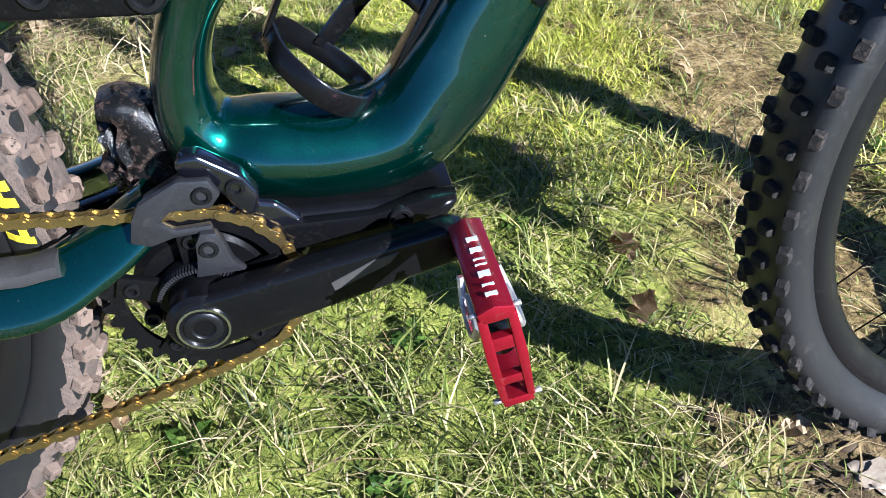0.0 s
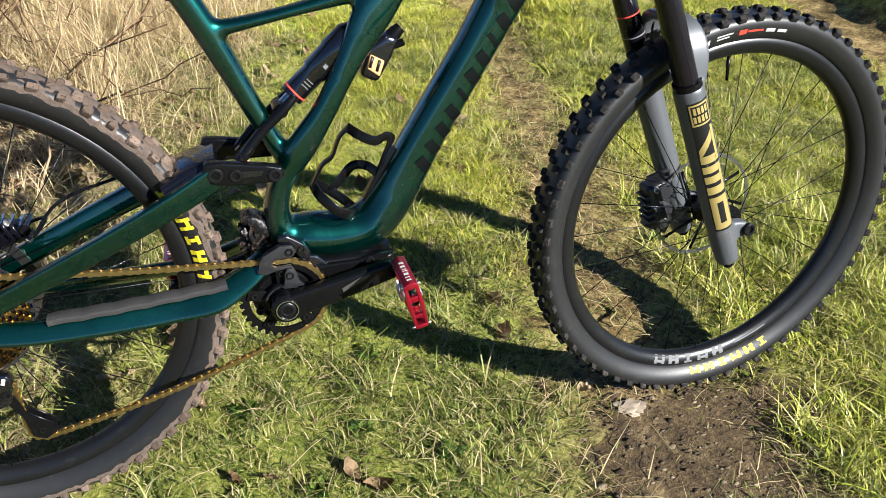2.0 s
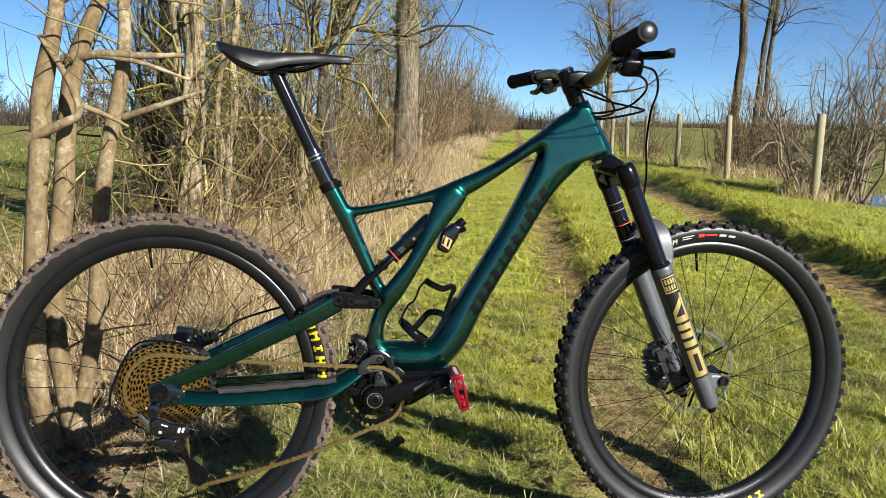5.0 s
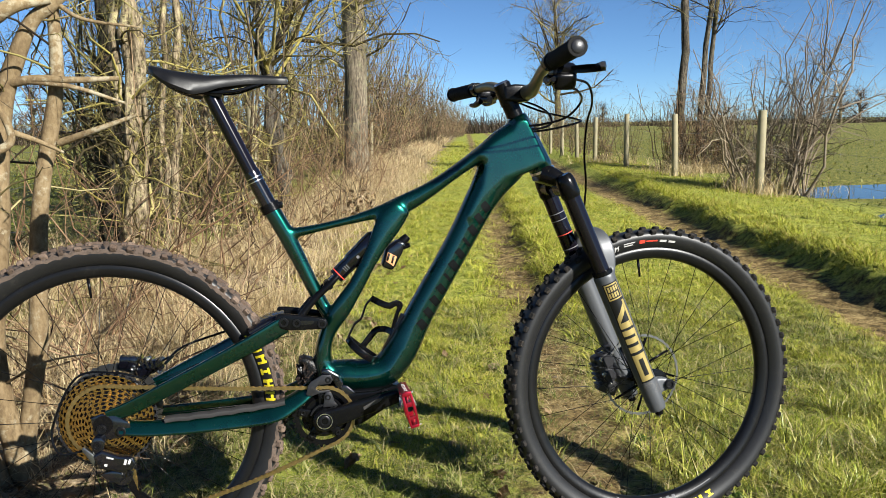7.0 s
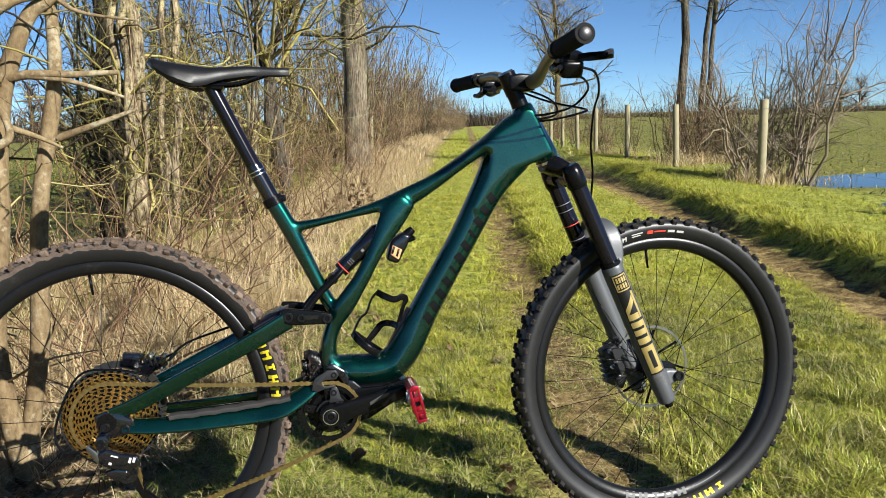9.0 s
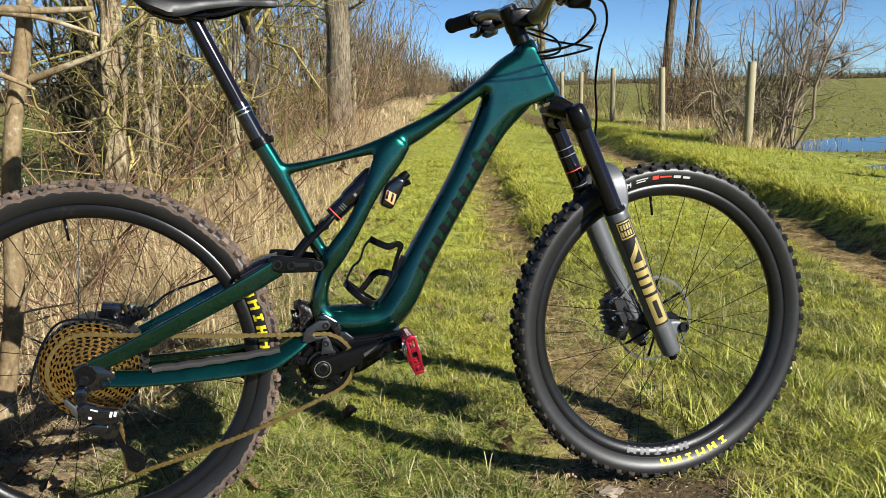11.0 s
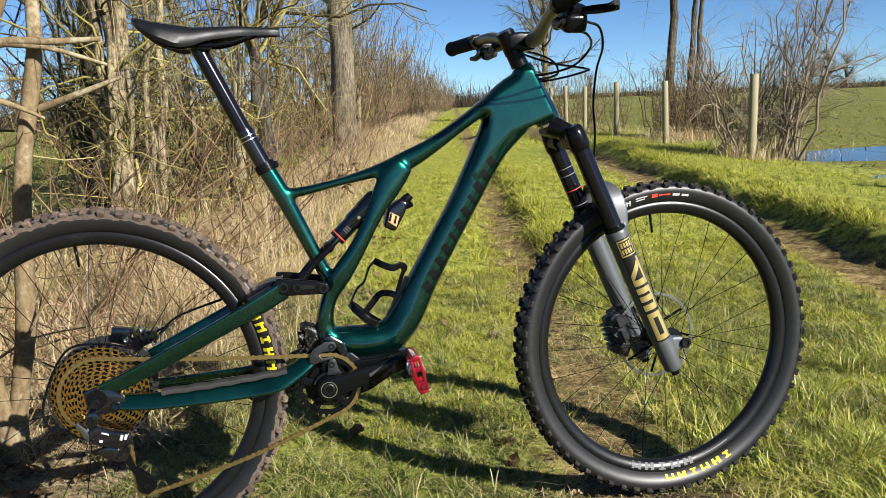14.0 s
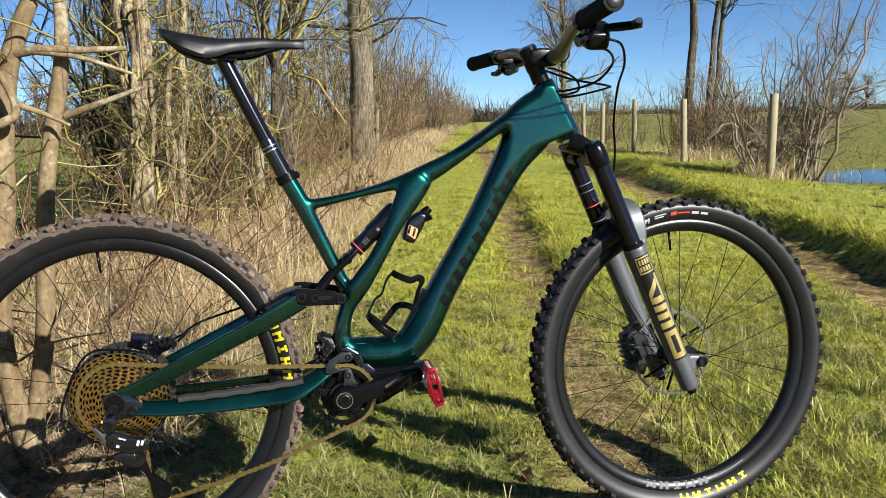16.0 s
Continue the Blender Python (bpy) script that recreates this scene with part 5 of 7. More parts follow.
plate(bm, [(-0.012, 0.272), (0.018, 0.280), (0.034, 0.268), (0.026, 0.248), (0.006, 0.254)], -0.079, -0.058, 0.004, 2)
mech = part("derailleur", bm, GLOSS_BLACK, bike, "black rear derailleur with pale marking")
bm = bmesh.new()
plate(bm, [(-0.043, 0.329), (-0.037, 0.334), (-0.016, 0.312), (-0.020, 0.290)], -0.083, -0.070, 0.002)
part("outer_link", bm, ROTOR, mech, "grey alloy link")
for x, z, y, r in ((-0.012, 0.334, -0.084, 0.0085), (0.046, 0.268, -0.079, 0.006), (0.030, 0.262, -0.077, 0.0075), (-0.008, 0.300, -0.0875, 0.0045)):
    bm = bmesh.new()
    bolt(bm, x, z, y, r)
    part("derailleur_bolt", bm, GUNMETAL, mech)
bm = bmesh.new()
for x, z, w, h in ((0.012, 0.307, 0.014, 0.003), (0.041, 0.296, 0.005, 0.011), (0.049, 0.296, 0.005, 0.010), (0.003, 0.293, 0.006, 0.005)):
    box(bm, (w, 0.001, h), Matrix.Translation((x, -0.0856, z)) @ Matrix.Rotation(radians(20), 4, "Y"), 0)
part("derailleur_marking", bm, WHITE, mech, "pale block marking", False)
for y in (-0.0555, -0.041):
    bm = bmesh.new()
    plate(bm, [(0.018, 0.262), (0.030, 0.271), (0.044, 0.262), (0.060, 0.210), (0.052, 0.205), (0.036, 0.236), (0.024, 0.244)], y, y + 0.0025, 0.0008, 1)
    plate(bm, [(0.052, 0.214), (0.061, 0.215), (0.078, 0.200), (0.090, 0.190), (0.090, 0.172), (0.074, 0.162), (0.058, 0.170), (0.054, 0.190)], y - 0.0003, y + 0.0022, 0.0008, 1)
    part("derailleur_cage", bm, BLACK, mech)
for c in (up, low):
    bm = bmesh.new()
    toothed(bm, c[0], c[1], 0.0205, 0.0175, 0.006, 13, -0.0475, -0.0455)
    disc(bm, c, 0.013, -0.0485, -0.0445, 20)
    pulley = part("pulley", bm, BLACK, mech)
    bm = bmesh.new()
    bolt(bm, c[0], c[1], -0.058, 0.005)
    part("pulley_bolt", bm, GUNMETAL, pulley)
bm = bmesh.new()
tube(bm, [(-0.03, -0.072, 0.325), (-0.085, -0.07, 0.32), (-0.1, -0.06, 0.37), (-0.05, -0.06, 0.47), (0.02, -0.06, 0.478), (0.08, -0.058, 0.462)], 0.0024, 8, 6)
part("shift_cable", bm, BLACK, mech)

# rear brake
bm = bmesh.new()
toothed(bm, 0, REAR[2], 0.1, 0.0985, 0.084, 36, 0.050, 0.052)
rotor = part("rear_rotor", bm, ROTOR, bike)
for k in range(8):
    a = 2 * math.pi * k / 8
    c = Vector((0.055 * math.cos(a), 0.051, REAR[2] + 0.055 * math.sin(a)))
    part("rotor_arm", box(bmesh.new(), (0.07, 0.0018, 0.006), Matrix.Translation(c) @ Matrix.Rotation(-a + 0.35, 4, "Y"), 0), BLACK, rotor)
bm = bmesh.new()
box(bm, (0.06, 0.03, 0.026), Matrix.Translation((0.078, 0.052, 0.458)) @ Matrix.Rotation(radians(-20), 4, "Y"), 0.008, 3)
box(bm, (0.04, 0.024, 0.028), Matrix.Translation((0.035, 0.050, 0.474)) @ Matrix.Rotation(radians(10), 4, "Y"), 0.006, 2)
for k in range(4):
    box(bm, (0.006, 0.038, 0.026), Matrix.Translation((0.062 + 0.012 * k, 0.05, 0.474 - 0.003 * k)) @ Matrix.Rotation(radians(-20), 4, "Y"), 0.001, 1)
tube(bm, [(0.1, 0.03, 0.47), (0.1, 0.07, 0.47)], 0.008, 12)
caliper = part("rear_caliper", bm, GLOSS_BLACK, bike, "black brake caliper")
for x, z in ((0.045, 0.462), (0.1, 0.452), (0.078, 0.482)):
    bm = bmesh.new()
    bolt(bm, x, z, 0.032, 0.0055)
    part("caliper_bolt", bm, STEEL, caliper)
bm = bmesh.new()
tube(bm, [(0.1, 0.055, 0.47), (0.13, 0.03, 0.485), (0.12, -0.02, 0.48), (0.15, 0.05, 0.50), (0.25, 0.055, 0.53)], 0.0026, 8, 5)
part("brake_hose", bm, BLACK, caliper)

# fork
fa = Vector((0.9918, 0, 0.8333))
fd = Vector((0.375, 0, -0.927)).normalized()
def leg(d, y):
    p = fa + fd * d
    return (p.x, y, p.z)
bm = bmesh.new()
flat_tube(bm, [(0.950, 0.858, 0.020, 0.028, 0.0), (0.970, 0.852, 0.022, 0.040, 0.0), (0.998, 0.836, 0.019, 0.052, 0.0)], 4, 16, 3)
for y in (-0.065, 0.065):
    tube(bm, [leg(-0.018, y), leg(-0.013, y), leg(0.0, y), leg(0.028, y), leg(0.036, y)], [0.015, 0.0195, 0.0218, 0.0225, 0.0195], 24)
    tube(bm, [leg(0.012, y * 0.9), leg(0.012, y * 0.3)], 0.02, 16)
crown = part("fork_crown", steered(bm), BLACK, bike, "black fork crown")
bm = bmesh.new()
lathe(bm, [(0.019, -0.003), (0.0285, -0.003), (0.0285, 0.003), (0.019, 0.003)], (0, 0, 0), 32, m=Matrix.Translation((0.962, 0, 0.862)) @ Matrix.Rotation(radians(-21), 4, "Y") @ Matrix.Rotation(radians(90), 4, "X"))
part("headset_ring", bm, STEEL, crown)
for y in (-0.065, 0.065):
    bm = bmesh.new()
    tube(bm, [leg(0.03, y), leg(0.25, y)], 0.019, 28)
    st = part("stanchion", steered(bm), PURPLE_BLACK, bike, "glossy black fork stanchion")
    if y > 0:
        for d, mt in ((0.075, SILVER_PRINT), (0.092, SILVER_PRINT), (0.128, RED_PRINT), (0.165, SILVER_PRINT)):
            bm = bmesh.new()
            tube(bm, [leg(d, y), leg(d + 0.0022, y)], 0.0193, 28)
            part("travel_mark", steered(bm), mt, st)
bm = bmesh.new()
for y in (-0.066, 0.066):
    s = 1 if y > 0 else -1
    tube(bm, [leg(0.222, y), leg(0.228, y), leg(0.25, y), leg(0.36, y), leg(0.47, y), leg(0.545, y * 1.02), leg(0.572, y * 1.03)], [0.0215, 0.0245, 0.0245, 0.0238, 0.0225, 0.0215, 0.0195], 28)
    plate(bm, [(1.185, 0.370), (1.205, 0.379), (1.228, 0.376), (1.240, 0.363), (1.234, 0.350), (1.213, 0.342), (1.19, 0.325), (1.18, 0.338)], y - 0.010, y + 0.010, 0.005, 3)
ARCH = [(1.082, 0.066, 0.60), (1.088, 0.067, 0.652), (1.083, 0.061, 0.692), (1.073, 0.040, 0.716), (1.069, 0.0, 0.721)]
ARCH = [(x, -y, z) for x, y, z in ARCH] + ARCH[-2::-1]
strip(bm, [(*p, 1, 0, 0.12) for p in ARCH], 0.036, 0.014, 6)
lower = remeshed(part("fork_lower_casting", steered(bm), GREY, bike, "satin grey fork lowers with arch"), 0.0032, 4)
for y in (-0.066, 0.066):
    bm = bmesh.new()
    tube(bm, [leg(0.216, y), leg(0.226, y)], 0.0228, 24)
    part("dust_seal", steered(bm), BLACK, lower)
    bm = bmesh.new()
    tube(bm, [leg(0.572, y * 1.03), leg(0.584, y * 1.03)], [0.011, 0.009], 16)
    part("leg_cap", steered(bm), BLACK, lower)
bm = bmesh.new()
bolt(bm, 1.231, 0.362, -0.0835, 0.0115, 0.008)
part("axle_end", steered(bm), GUNMETAL, lower)
bm = bmesh.new()
tube(bm, [(FRONT[0], -0.075, FRONT[2]), (FRONT[0], 0.075, FRONT[2])], 0.0085, 16)
part("front_axle", steered(bm), BLACK, bike)


def leg_patch(bm, d0, d1, a0, a1, r=0.0249, slant=0.0):
    """A printed patch on the near leg, between two distances along it and two angles round it."""
    side = Vector((0, -1, 0))
    fore = fd.cross(side).normalized()
    rings = []
    for d in np.linspace(d0, d1, 4):
        ring = []
        for sink, turns in ((0, np.linspace(a0, a1, 9)), (0.001, np.linspace(a1, a0, 9))):
            for a in turns:
                dd = d + slant * (a - a0) / (a1 - a0)
                rr = r - 0.0022 * (dd - 0.25) / 0.25 - sink
                ring.append(Vector(leg(dd, -0.066)) + (side * math.cos(radians(a)) + fore * math.sin(radians(a))) * rr)
        rings.append(ring)
    return rings_to_bm(bm, rings)


def block_letter(bm, d0, d1, kind):
    """Broad block strokes along the leg, with dark slots left between them."""
    lo, hi = -36, 44
    if kind == 0:
        leg_patch(bm, d0, d1, lo, lo + 16)
        leg_patch(bm, d0 + 0.008, d0 + 0.024, lo + 18, hi - 2, slant=d1 - d0 - 0.034)
        leg_patch(bm, d1 - 0.014, d1, lo + 18, hi)
    elif kind == 1:
        for a, b in ((0.0, 0.24), (0.36, 0.6), (0.74, 1.0)):
            leg_patch(bm, d0 + (d1 - d0) * a, d0 + (d1 - d0) * b, lo, hi)
        leg_patch(bm, d0, d1, lo, lo + 14, 0.02495)
    else:
        leg_patch(bm, d0, d0 + 0.012, lo, hi), leg_patch(bm, d1 - 0.012, d1, lo, hi), leg_patch(bm, d0, d1, lo, lo + 26), leg_patch(bm, d0, d1, hi - 26, hi)


bm = bmesh.new()
leg_patch(bm, 0.243, 0.493, -42, 50, 0.02465)
part("leg_panel", steered(bm), BLACK_PRINT, lower, "dark printed panel")
bm = bmesh.new()
for d0, d1, kind in ((0.29, 0.355, 0), (0.361, 0.416, 1), (0.423, 0.489, 2)):
    block_letter(bm, d0, d1, kind)
leg_patch(bm, 0.246, 0.284, -36, -30), leg_patch(bm, 0.246, 0.284, 38, 44), leg_patch(bm, 0.246, 0.249, -36, 44), leg_patch(bm, 0.281, 0.284, -36, 44)
for k in range(4):
    leg_patch(bm, 0.252, 0.2635, -24 + 15 * k, -14 + 15 * k), leg_patch(bm, 0.267, 0.278, -20 + 15 * k, -10 + 15 * k)
part("leg_marking", steered(bm), DECAL_GOLD, lower, "gold block marking")
bm = bmesh.new()
toothed(bm, FRONT[0], FRONT[2], 0.1, 0.0985, 0.0938, 36, 0.040, 0.042)
rotor = part("front_rotor", steered(bm), ROTOR, bike, "bright steel brake disc")
for k in range(8):
    a = 2 * math.pi * k / 8
    c = Vector((FRONT[0] + 0.055 * math.cos(a), 0.041, FRONT[2] + 0.055 * math.sin(a)))
    part("rotor_arm", steered(box(bmesh.new(), (0.072, 0.0018, 0.0055), Matrix.Translation(c) @ Matrix.Rotation(-a + 0.35, 4, "Y"), 0)), BLACK, rotor)
bm = bmesh.new()
for k in range(5):
    box(bm, (0.05, 0.034, 0.004), Matrix.Translation((1.118 + 0.003 * k, 0.05, 0.40 - 0.012 * k)) @ Matrix.Rotation(radians(-20), 4, "Y"), 0.001, 1)
tube(bm, [(1.11, 0.06, 0.42), (1.135, 0.04, 0.44), (1.15, 0.06, 0.415)], 0.0045, 8, 5)
box(bm, (0.04, 0.036, 0.07), Matrix.Translation((1.125, 0.05, 0.385)) @ Matrix.Rotation(radians(-20), 4, "Y"), 0.009, 3)
disc(bm, (1.128, 0.402), 0.016, 0.026, 0.05, 20, chamfer=0.003)
disc(bm, (1.134, 0.366), 0.016, 0.026, 0.05, 20, chamfer=0.003)
box(bm, (0.05, 0.024, 0.036), Matrix.Translation((1.135, 0.052, 0.338)) @ Matrix.Rotation(radians(25), 4, "Y"), 0.006, 2)
front_caliper = part("front_caliper", steered(bm), SATIN_BLACK, bike, "black brake caliper")
for x, z in ((1.112, 0.408), (1.138, 0.352), (1.118, 0.372)):
    bm = bmesh.new()
    bolt(bm, x, z, 0.027, 0.0055)
    part("caliper_bolt", steered(bm), STEEL, front_caliper)

# cockpit
bm = bmesh.new()
tube(bm, [(0.901, 0, 0.985), (0.888, 0, 1.016)], 0.0185, 24)
part("headset_spacer", bm, BLACK, bike)
bm = bmesh.new()
tube(bm, [(0.889, 0, 1.012), (0.870, 0, 1.057)], 0.0195, 24)
plate(bm, [(0.872, 1.018), (0.869, 1.050), (0.895, 1.055), (0.928, 1.053), (0.939, 1.037), (0.93, 1.018), (0.90, 1.014)], -0.022, 0.022, 0.006, 3)
stem = part("stem", steered(bm), BLACK, bike, "short black stem")
bm = bmesh.new()
tube(bm, [(0.8705, 0, 1.056), (0.8685, 0, 1.061)], [0.0185, 0.015], 20)
part("top_cap", steered(bm), STEEL, stem)
# the bar is set straight here and turned with the fork
BARP = [(0.880, -0.40, 1.0705), (0.886, -0.27, 1.066), (0.897, -0.19, 1.061), (0.913, -0.10, 1.043), (0.922, -0.05, 1.036), (0.922, 0.0, 1.036), (0.922, 0.05, 1.036), (0.916, 0.10, 1.050), (0.905, 0.18, 1.075), (0.887, 0.27, 1.077), (0.865, 0.39, 1.079)]
bm = bmesh.new()
tube(bm, BARP, [0.0112] * 3 + [0.0125, 0.0158, 0.0158, 0.0158, 0.0125] + [0.0112] * 3, 20, 4)
bar = part("handlebar", steered(bm), BAR, bike, "bronze riser handlebar")
for s in (-1, 1):
    e = [p for p in BARP if p[1] * s > 0.2]
    e.sort(key=lambda p: abs(p[1]))
    a, b = Vector(e[0]), Vector(e[-1])
    bm = bmesh.new()
    pts, rad = [], []
    for k in range(31):
        f = k / 30
        pts.append(a + (b - a) * (1.02 * f))
        rad.append(0.0158 + (0.0014 if k % 2 and 2 < k < 28 else 0) + (0.0028 if k > 28 or k < 1 else 0))
    tube(bm, pts, rad, 20)
    grip = part("grip", steered(bm), GRIP, bar, "ribbed black rubber grip")
    bm = bmesh.new()
    tip, d = a + (b - a) * 1.02, (b - a).normalized()
    tube(bm, [tip - d * 0.004, tip + d * 0.001, tip + d * 0.0025], [0.0125, 0.0125, 0.0105], 20)
    part("end_cap", steered(bm), SATIN_BLACK, grip, "grey round end cap")
    bm = bmesh.new()
    c = a - (b - a) * 0.12
    tube(bm, [c - (b - a) * 0.06, c + (b - a) * 0.06], 0.0165, 18)
    box(bm, (0.035, 0.03, 0.024), Matrix.Translation(c + Vector((0.018, 0, -0.016))), 0.006, 3)
    tube(bm, [c + Vector((0.01, s * 0.02, -0.012)), c + Vector((0.045, -s * 0.005, -0.014)), c + Vector((0.052, -s * 0.05, -0.016))], [0.011, 0.0135, 0.010], 14, 4)
    brake = part("brake_body", steered(bm), BLACK, bar, "black brake master cylinder")
    bm = bmesh.new()
    p0 = c + Vector((0.035, s * 0.015, -0.016))
    rings = []
    for f, w in ((0, 0.006), (0.2, 0.008), (0.5, 0.0075), (0.9, 0.0085), (1.0, 0.004)):
        q = p0 + Vector((0.035 * math.sin(f * 2.6), s * 0.105 * f, -0.008 * f + (0.002 if f == 1 else 0)))
        rings.append([q + Vector(v) for v in ((-0.004, 0, -w), (0.004, 0, -w), (0.006, 0, 0), (0.004, 0, w), (-0.004, 0, w), (-0.005, 0, 0))])
    rings_to_bm(bm, rings)
    part("brake_lever", steered(bm), BLACK, bar, "black brake lever")
    bm = bmesh.new()
    q = c - (b - a) * 0.16 + Vector((0.005, 0, -0.03))
    if s < 0:
        box(bm, (0.045, 0.04, 0.035), Matrix.Translation(q + Vector((0.02, -0.02, -0.002))) @ Matrix.Rotation(0.4, 4, "X"), 0.011, 3)
    tube(bm, [q + Vector((-0.005, 0, 0)), q + Vector((-0.01, s * 0.03, -0.008)), q + Vector((-0.014, s * 0.055, -0.006))], [0.009, 0.007, 0.005], 12, 4)
    tube(bm, [q + Vector((0.01, -s * 0.03, 0)), q + Vector((0.0, s * 0.005, 0.004))], 0.009, 12)
    part("thumb_shifter", steered(bm), BLACK, bar, "black thumb paddle")
CABLES = [[(0.935, -0.22, 1.03), (0.972, -0.21, 1.022), (1.002, -0.15, 1.004), (0.99, -0.09, 0.976), (0.95, -0.05, 0.964), (0.915, -0.022, 0.962)],
          [(0.93, 0.2, 1.045), (0.965, 0.1, 1.022), (0.985, 0.03, 0.996), (0.982, -0.01, 0.968), (0.95, -0.025, 0.956), (0.915, -0.023, 0.956)],
          [(0.94, 0.17, 1.035), (1.0, 0.1, 1.0), (1.046, 0.0, 0.976), (1.03, -0.05, 0.966), (0.97, -0.04, 0.953), (0.915, -0.023, 0.948)],
          [(0.955, -0.25, 1.04), (0.985, -0.24, 1.03), (1.015, -0.18, 1.0), (1.033, -0.1, 0.962), (1.052, -0.03, 0.895), (1.066, 0.0, 0.824), (1.075, 0.05, 0.71), (1.1, 0.085, 0.6), (1.128, 0.08, 0.47), (1.14, 0.06, 0.41)]]
for pts in CABLES:
    bm = bmesh.new()
    tube(bm, pts, 0.0025, 8, 8)
    part("cable", bm, BLACK, bike, "black cable housing")

# bottle cage on the down tube
DT = Vector((0.52, 0, 0.854)).normalized()
UPN = Vector((-0.854, 0, 0.52))
base = Vector((0.607, 0, 0.507))


def cage_at(d, out, y, across=DT):
    p = base + DT * d + UPN * out
    return (p.x, y, p.z, *across)


bm = bmesh.new()
plate(bm, [(0.570, 0.452), (0.582, 0.446), (0.640, 0.548), (0.628, 0.554)], -0.010, 0.010, 0.002)
cage = part("bottle_cage", bm, BLACK, bike, "empty black side-entry bottle cage")
for s in (-1, 1):
    bm = bmesh.new()
    strip(bm, [cage_at(-0.064, 0.004, 0), cage_at(-0.066, 0.016, s * 0.026), cage_at(-0.064, 0.044, s * 0.038), cage_at(-0.058, 0.073, s * 0.026), cage_at(-0.054, 0.084, s * 0.002)], 0.015, 0.0035)
    part("cage_arm", bm, BLACK, cage)
bm = bmesh.new()
strip(bm, [cage_at(-0.056, 0.084, 0.0, (0, 1, 0)), cage_at(-0.02, 0.087, -0.004, (0, 1, 0)), cage_at(0.0, 0.081, -0.006, (0, 1, 0)), cage_at(0.03, 0.086, -0.008, (0, 1, 0)), cage_at(0.05, 0.083, -0.012, (0, 1, 0))], 0.014, 0.0035)
part("cage_rib", bm, BLACK, cage)
bm = bmesh.new()
strip(bm, [cage_at(0.05, 0.083, -0.01), cage_at(0.052, 0.066, -0.031), cage_at(0.056, 0.046, -0.038), cage_at(0.068, 0.034, -0.034), cage_at(0.066, 0.022, -0.028), cage_at(0.045, 0.018, -0.024), cage_at(0.015, 0.008, -0.010)], 0.014, 0.0035, 6)
part("cage_arm", bm, BLACK, cage)
bm = bmesh.new()
strip(bm, [cage_at(0.004, 0.004, 0.0), cage_at(0.0, 0.014, 0.026), cage_at(-0.012, 0.03, 0.037), cage_at(-0.04, 0.036, 0.038), cage_at(-0.062, 0.04, 0.037)], 0.014, 0.0035, 6)
part("cage_arm", bm, BLACK, cage)


# ---- hedges, trees and fences ----
TWIG = island_mat("winter_twigs", [(0.0, (0.025, 0.017, 0.01)), (0.35, (0.09, 0.063, 0.034)), (0.65, (0.24, 0.19, 0.08)), (0.85, (0.29, 0.245, 0.08)), (1.0, (0.45, 0.37, 0.2))], 0.8, 0.0, 0.2)
OLIVE_TWIG = island_mat("lichen_twigs", [(0.0, (0.025, 0.018, 0.009)), (0.4, (0.14, 0.11, 0.035)), (0.75, (0.32, 0.265, 0.075)), (1.0, (0.46, 0.39, 0.17))], 0.8, 0.0, 0.2)
RUSSET_TWIG = island_mat("russet_twigs", [(0.0, (0.045, 0.024, 0.014)), (0.5, (0.2, 0.115, 0.062)), (1.0, (0.4, 0.28, 0.17))], 0.8, 0.0, 0.2)


def batch_tubes(P, R, sides, rough=0.0):
    """Vertices and quads of many tubes at once: P (n, m, 3), R (n, m)."""
    n, m, _ = P.shape
    T = np.gradient(P, axis=1)
    T /= np.linalg.norm(T, axis=2, keepdims=True) + 1e-9
    ref = np.where(np.abs(T[..., 2:3]) > 0.8, np.array((1.0, 0, 0)), np.array((0, 0, 1.0)))
    U = np.cross(T, ref)
    U /= np.linalg.norm(U, axis=2, keepdims=True) + 1e-9
    V = np.cross(T, U)
    a = np.arange(sides) * 2 * math.pi / sides
    q = np.arange(m)[None, :, None] * 0.9 + np.arange(n)[:, None, None]
    RR = R[:, :, None] * (1 + rough * (np.sin(3 * a + 1.3 * q) + 0.7 * np.sin(5 * a - 2.1 * q) + 0.6 * np.sin(2.7 * q)))
    ring = P[:, :, None] + RR[..., None] * (U[:, :, None] * np.cos(a)[None, None, :, None] + V[:, :, None] * np.sin(a)[None, None, :, None])
    base = (np.arange(n) * m * sides)[:, None, None] + (np.arange(m - 1) * sides)[None, :, None]
    k = np.arange(sides)[None, None]
    k2 = (k + 1) % sides
    f = np.stack((base + k, base + k2, base + sides + k2, base + sides + k), -1).reshape(-1, 4)
    return ring.reshape(-1, 3), f


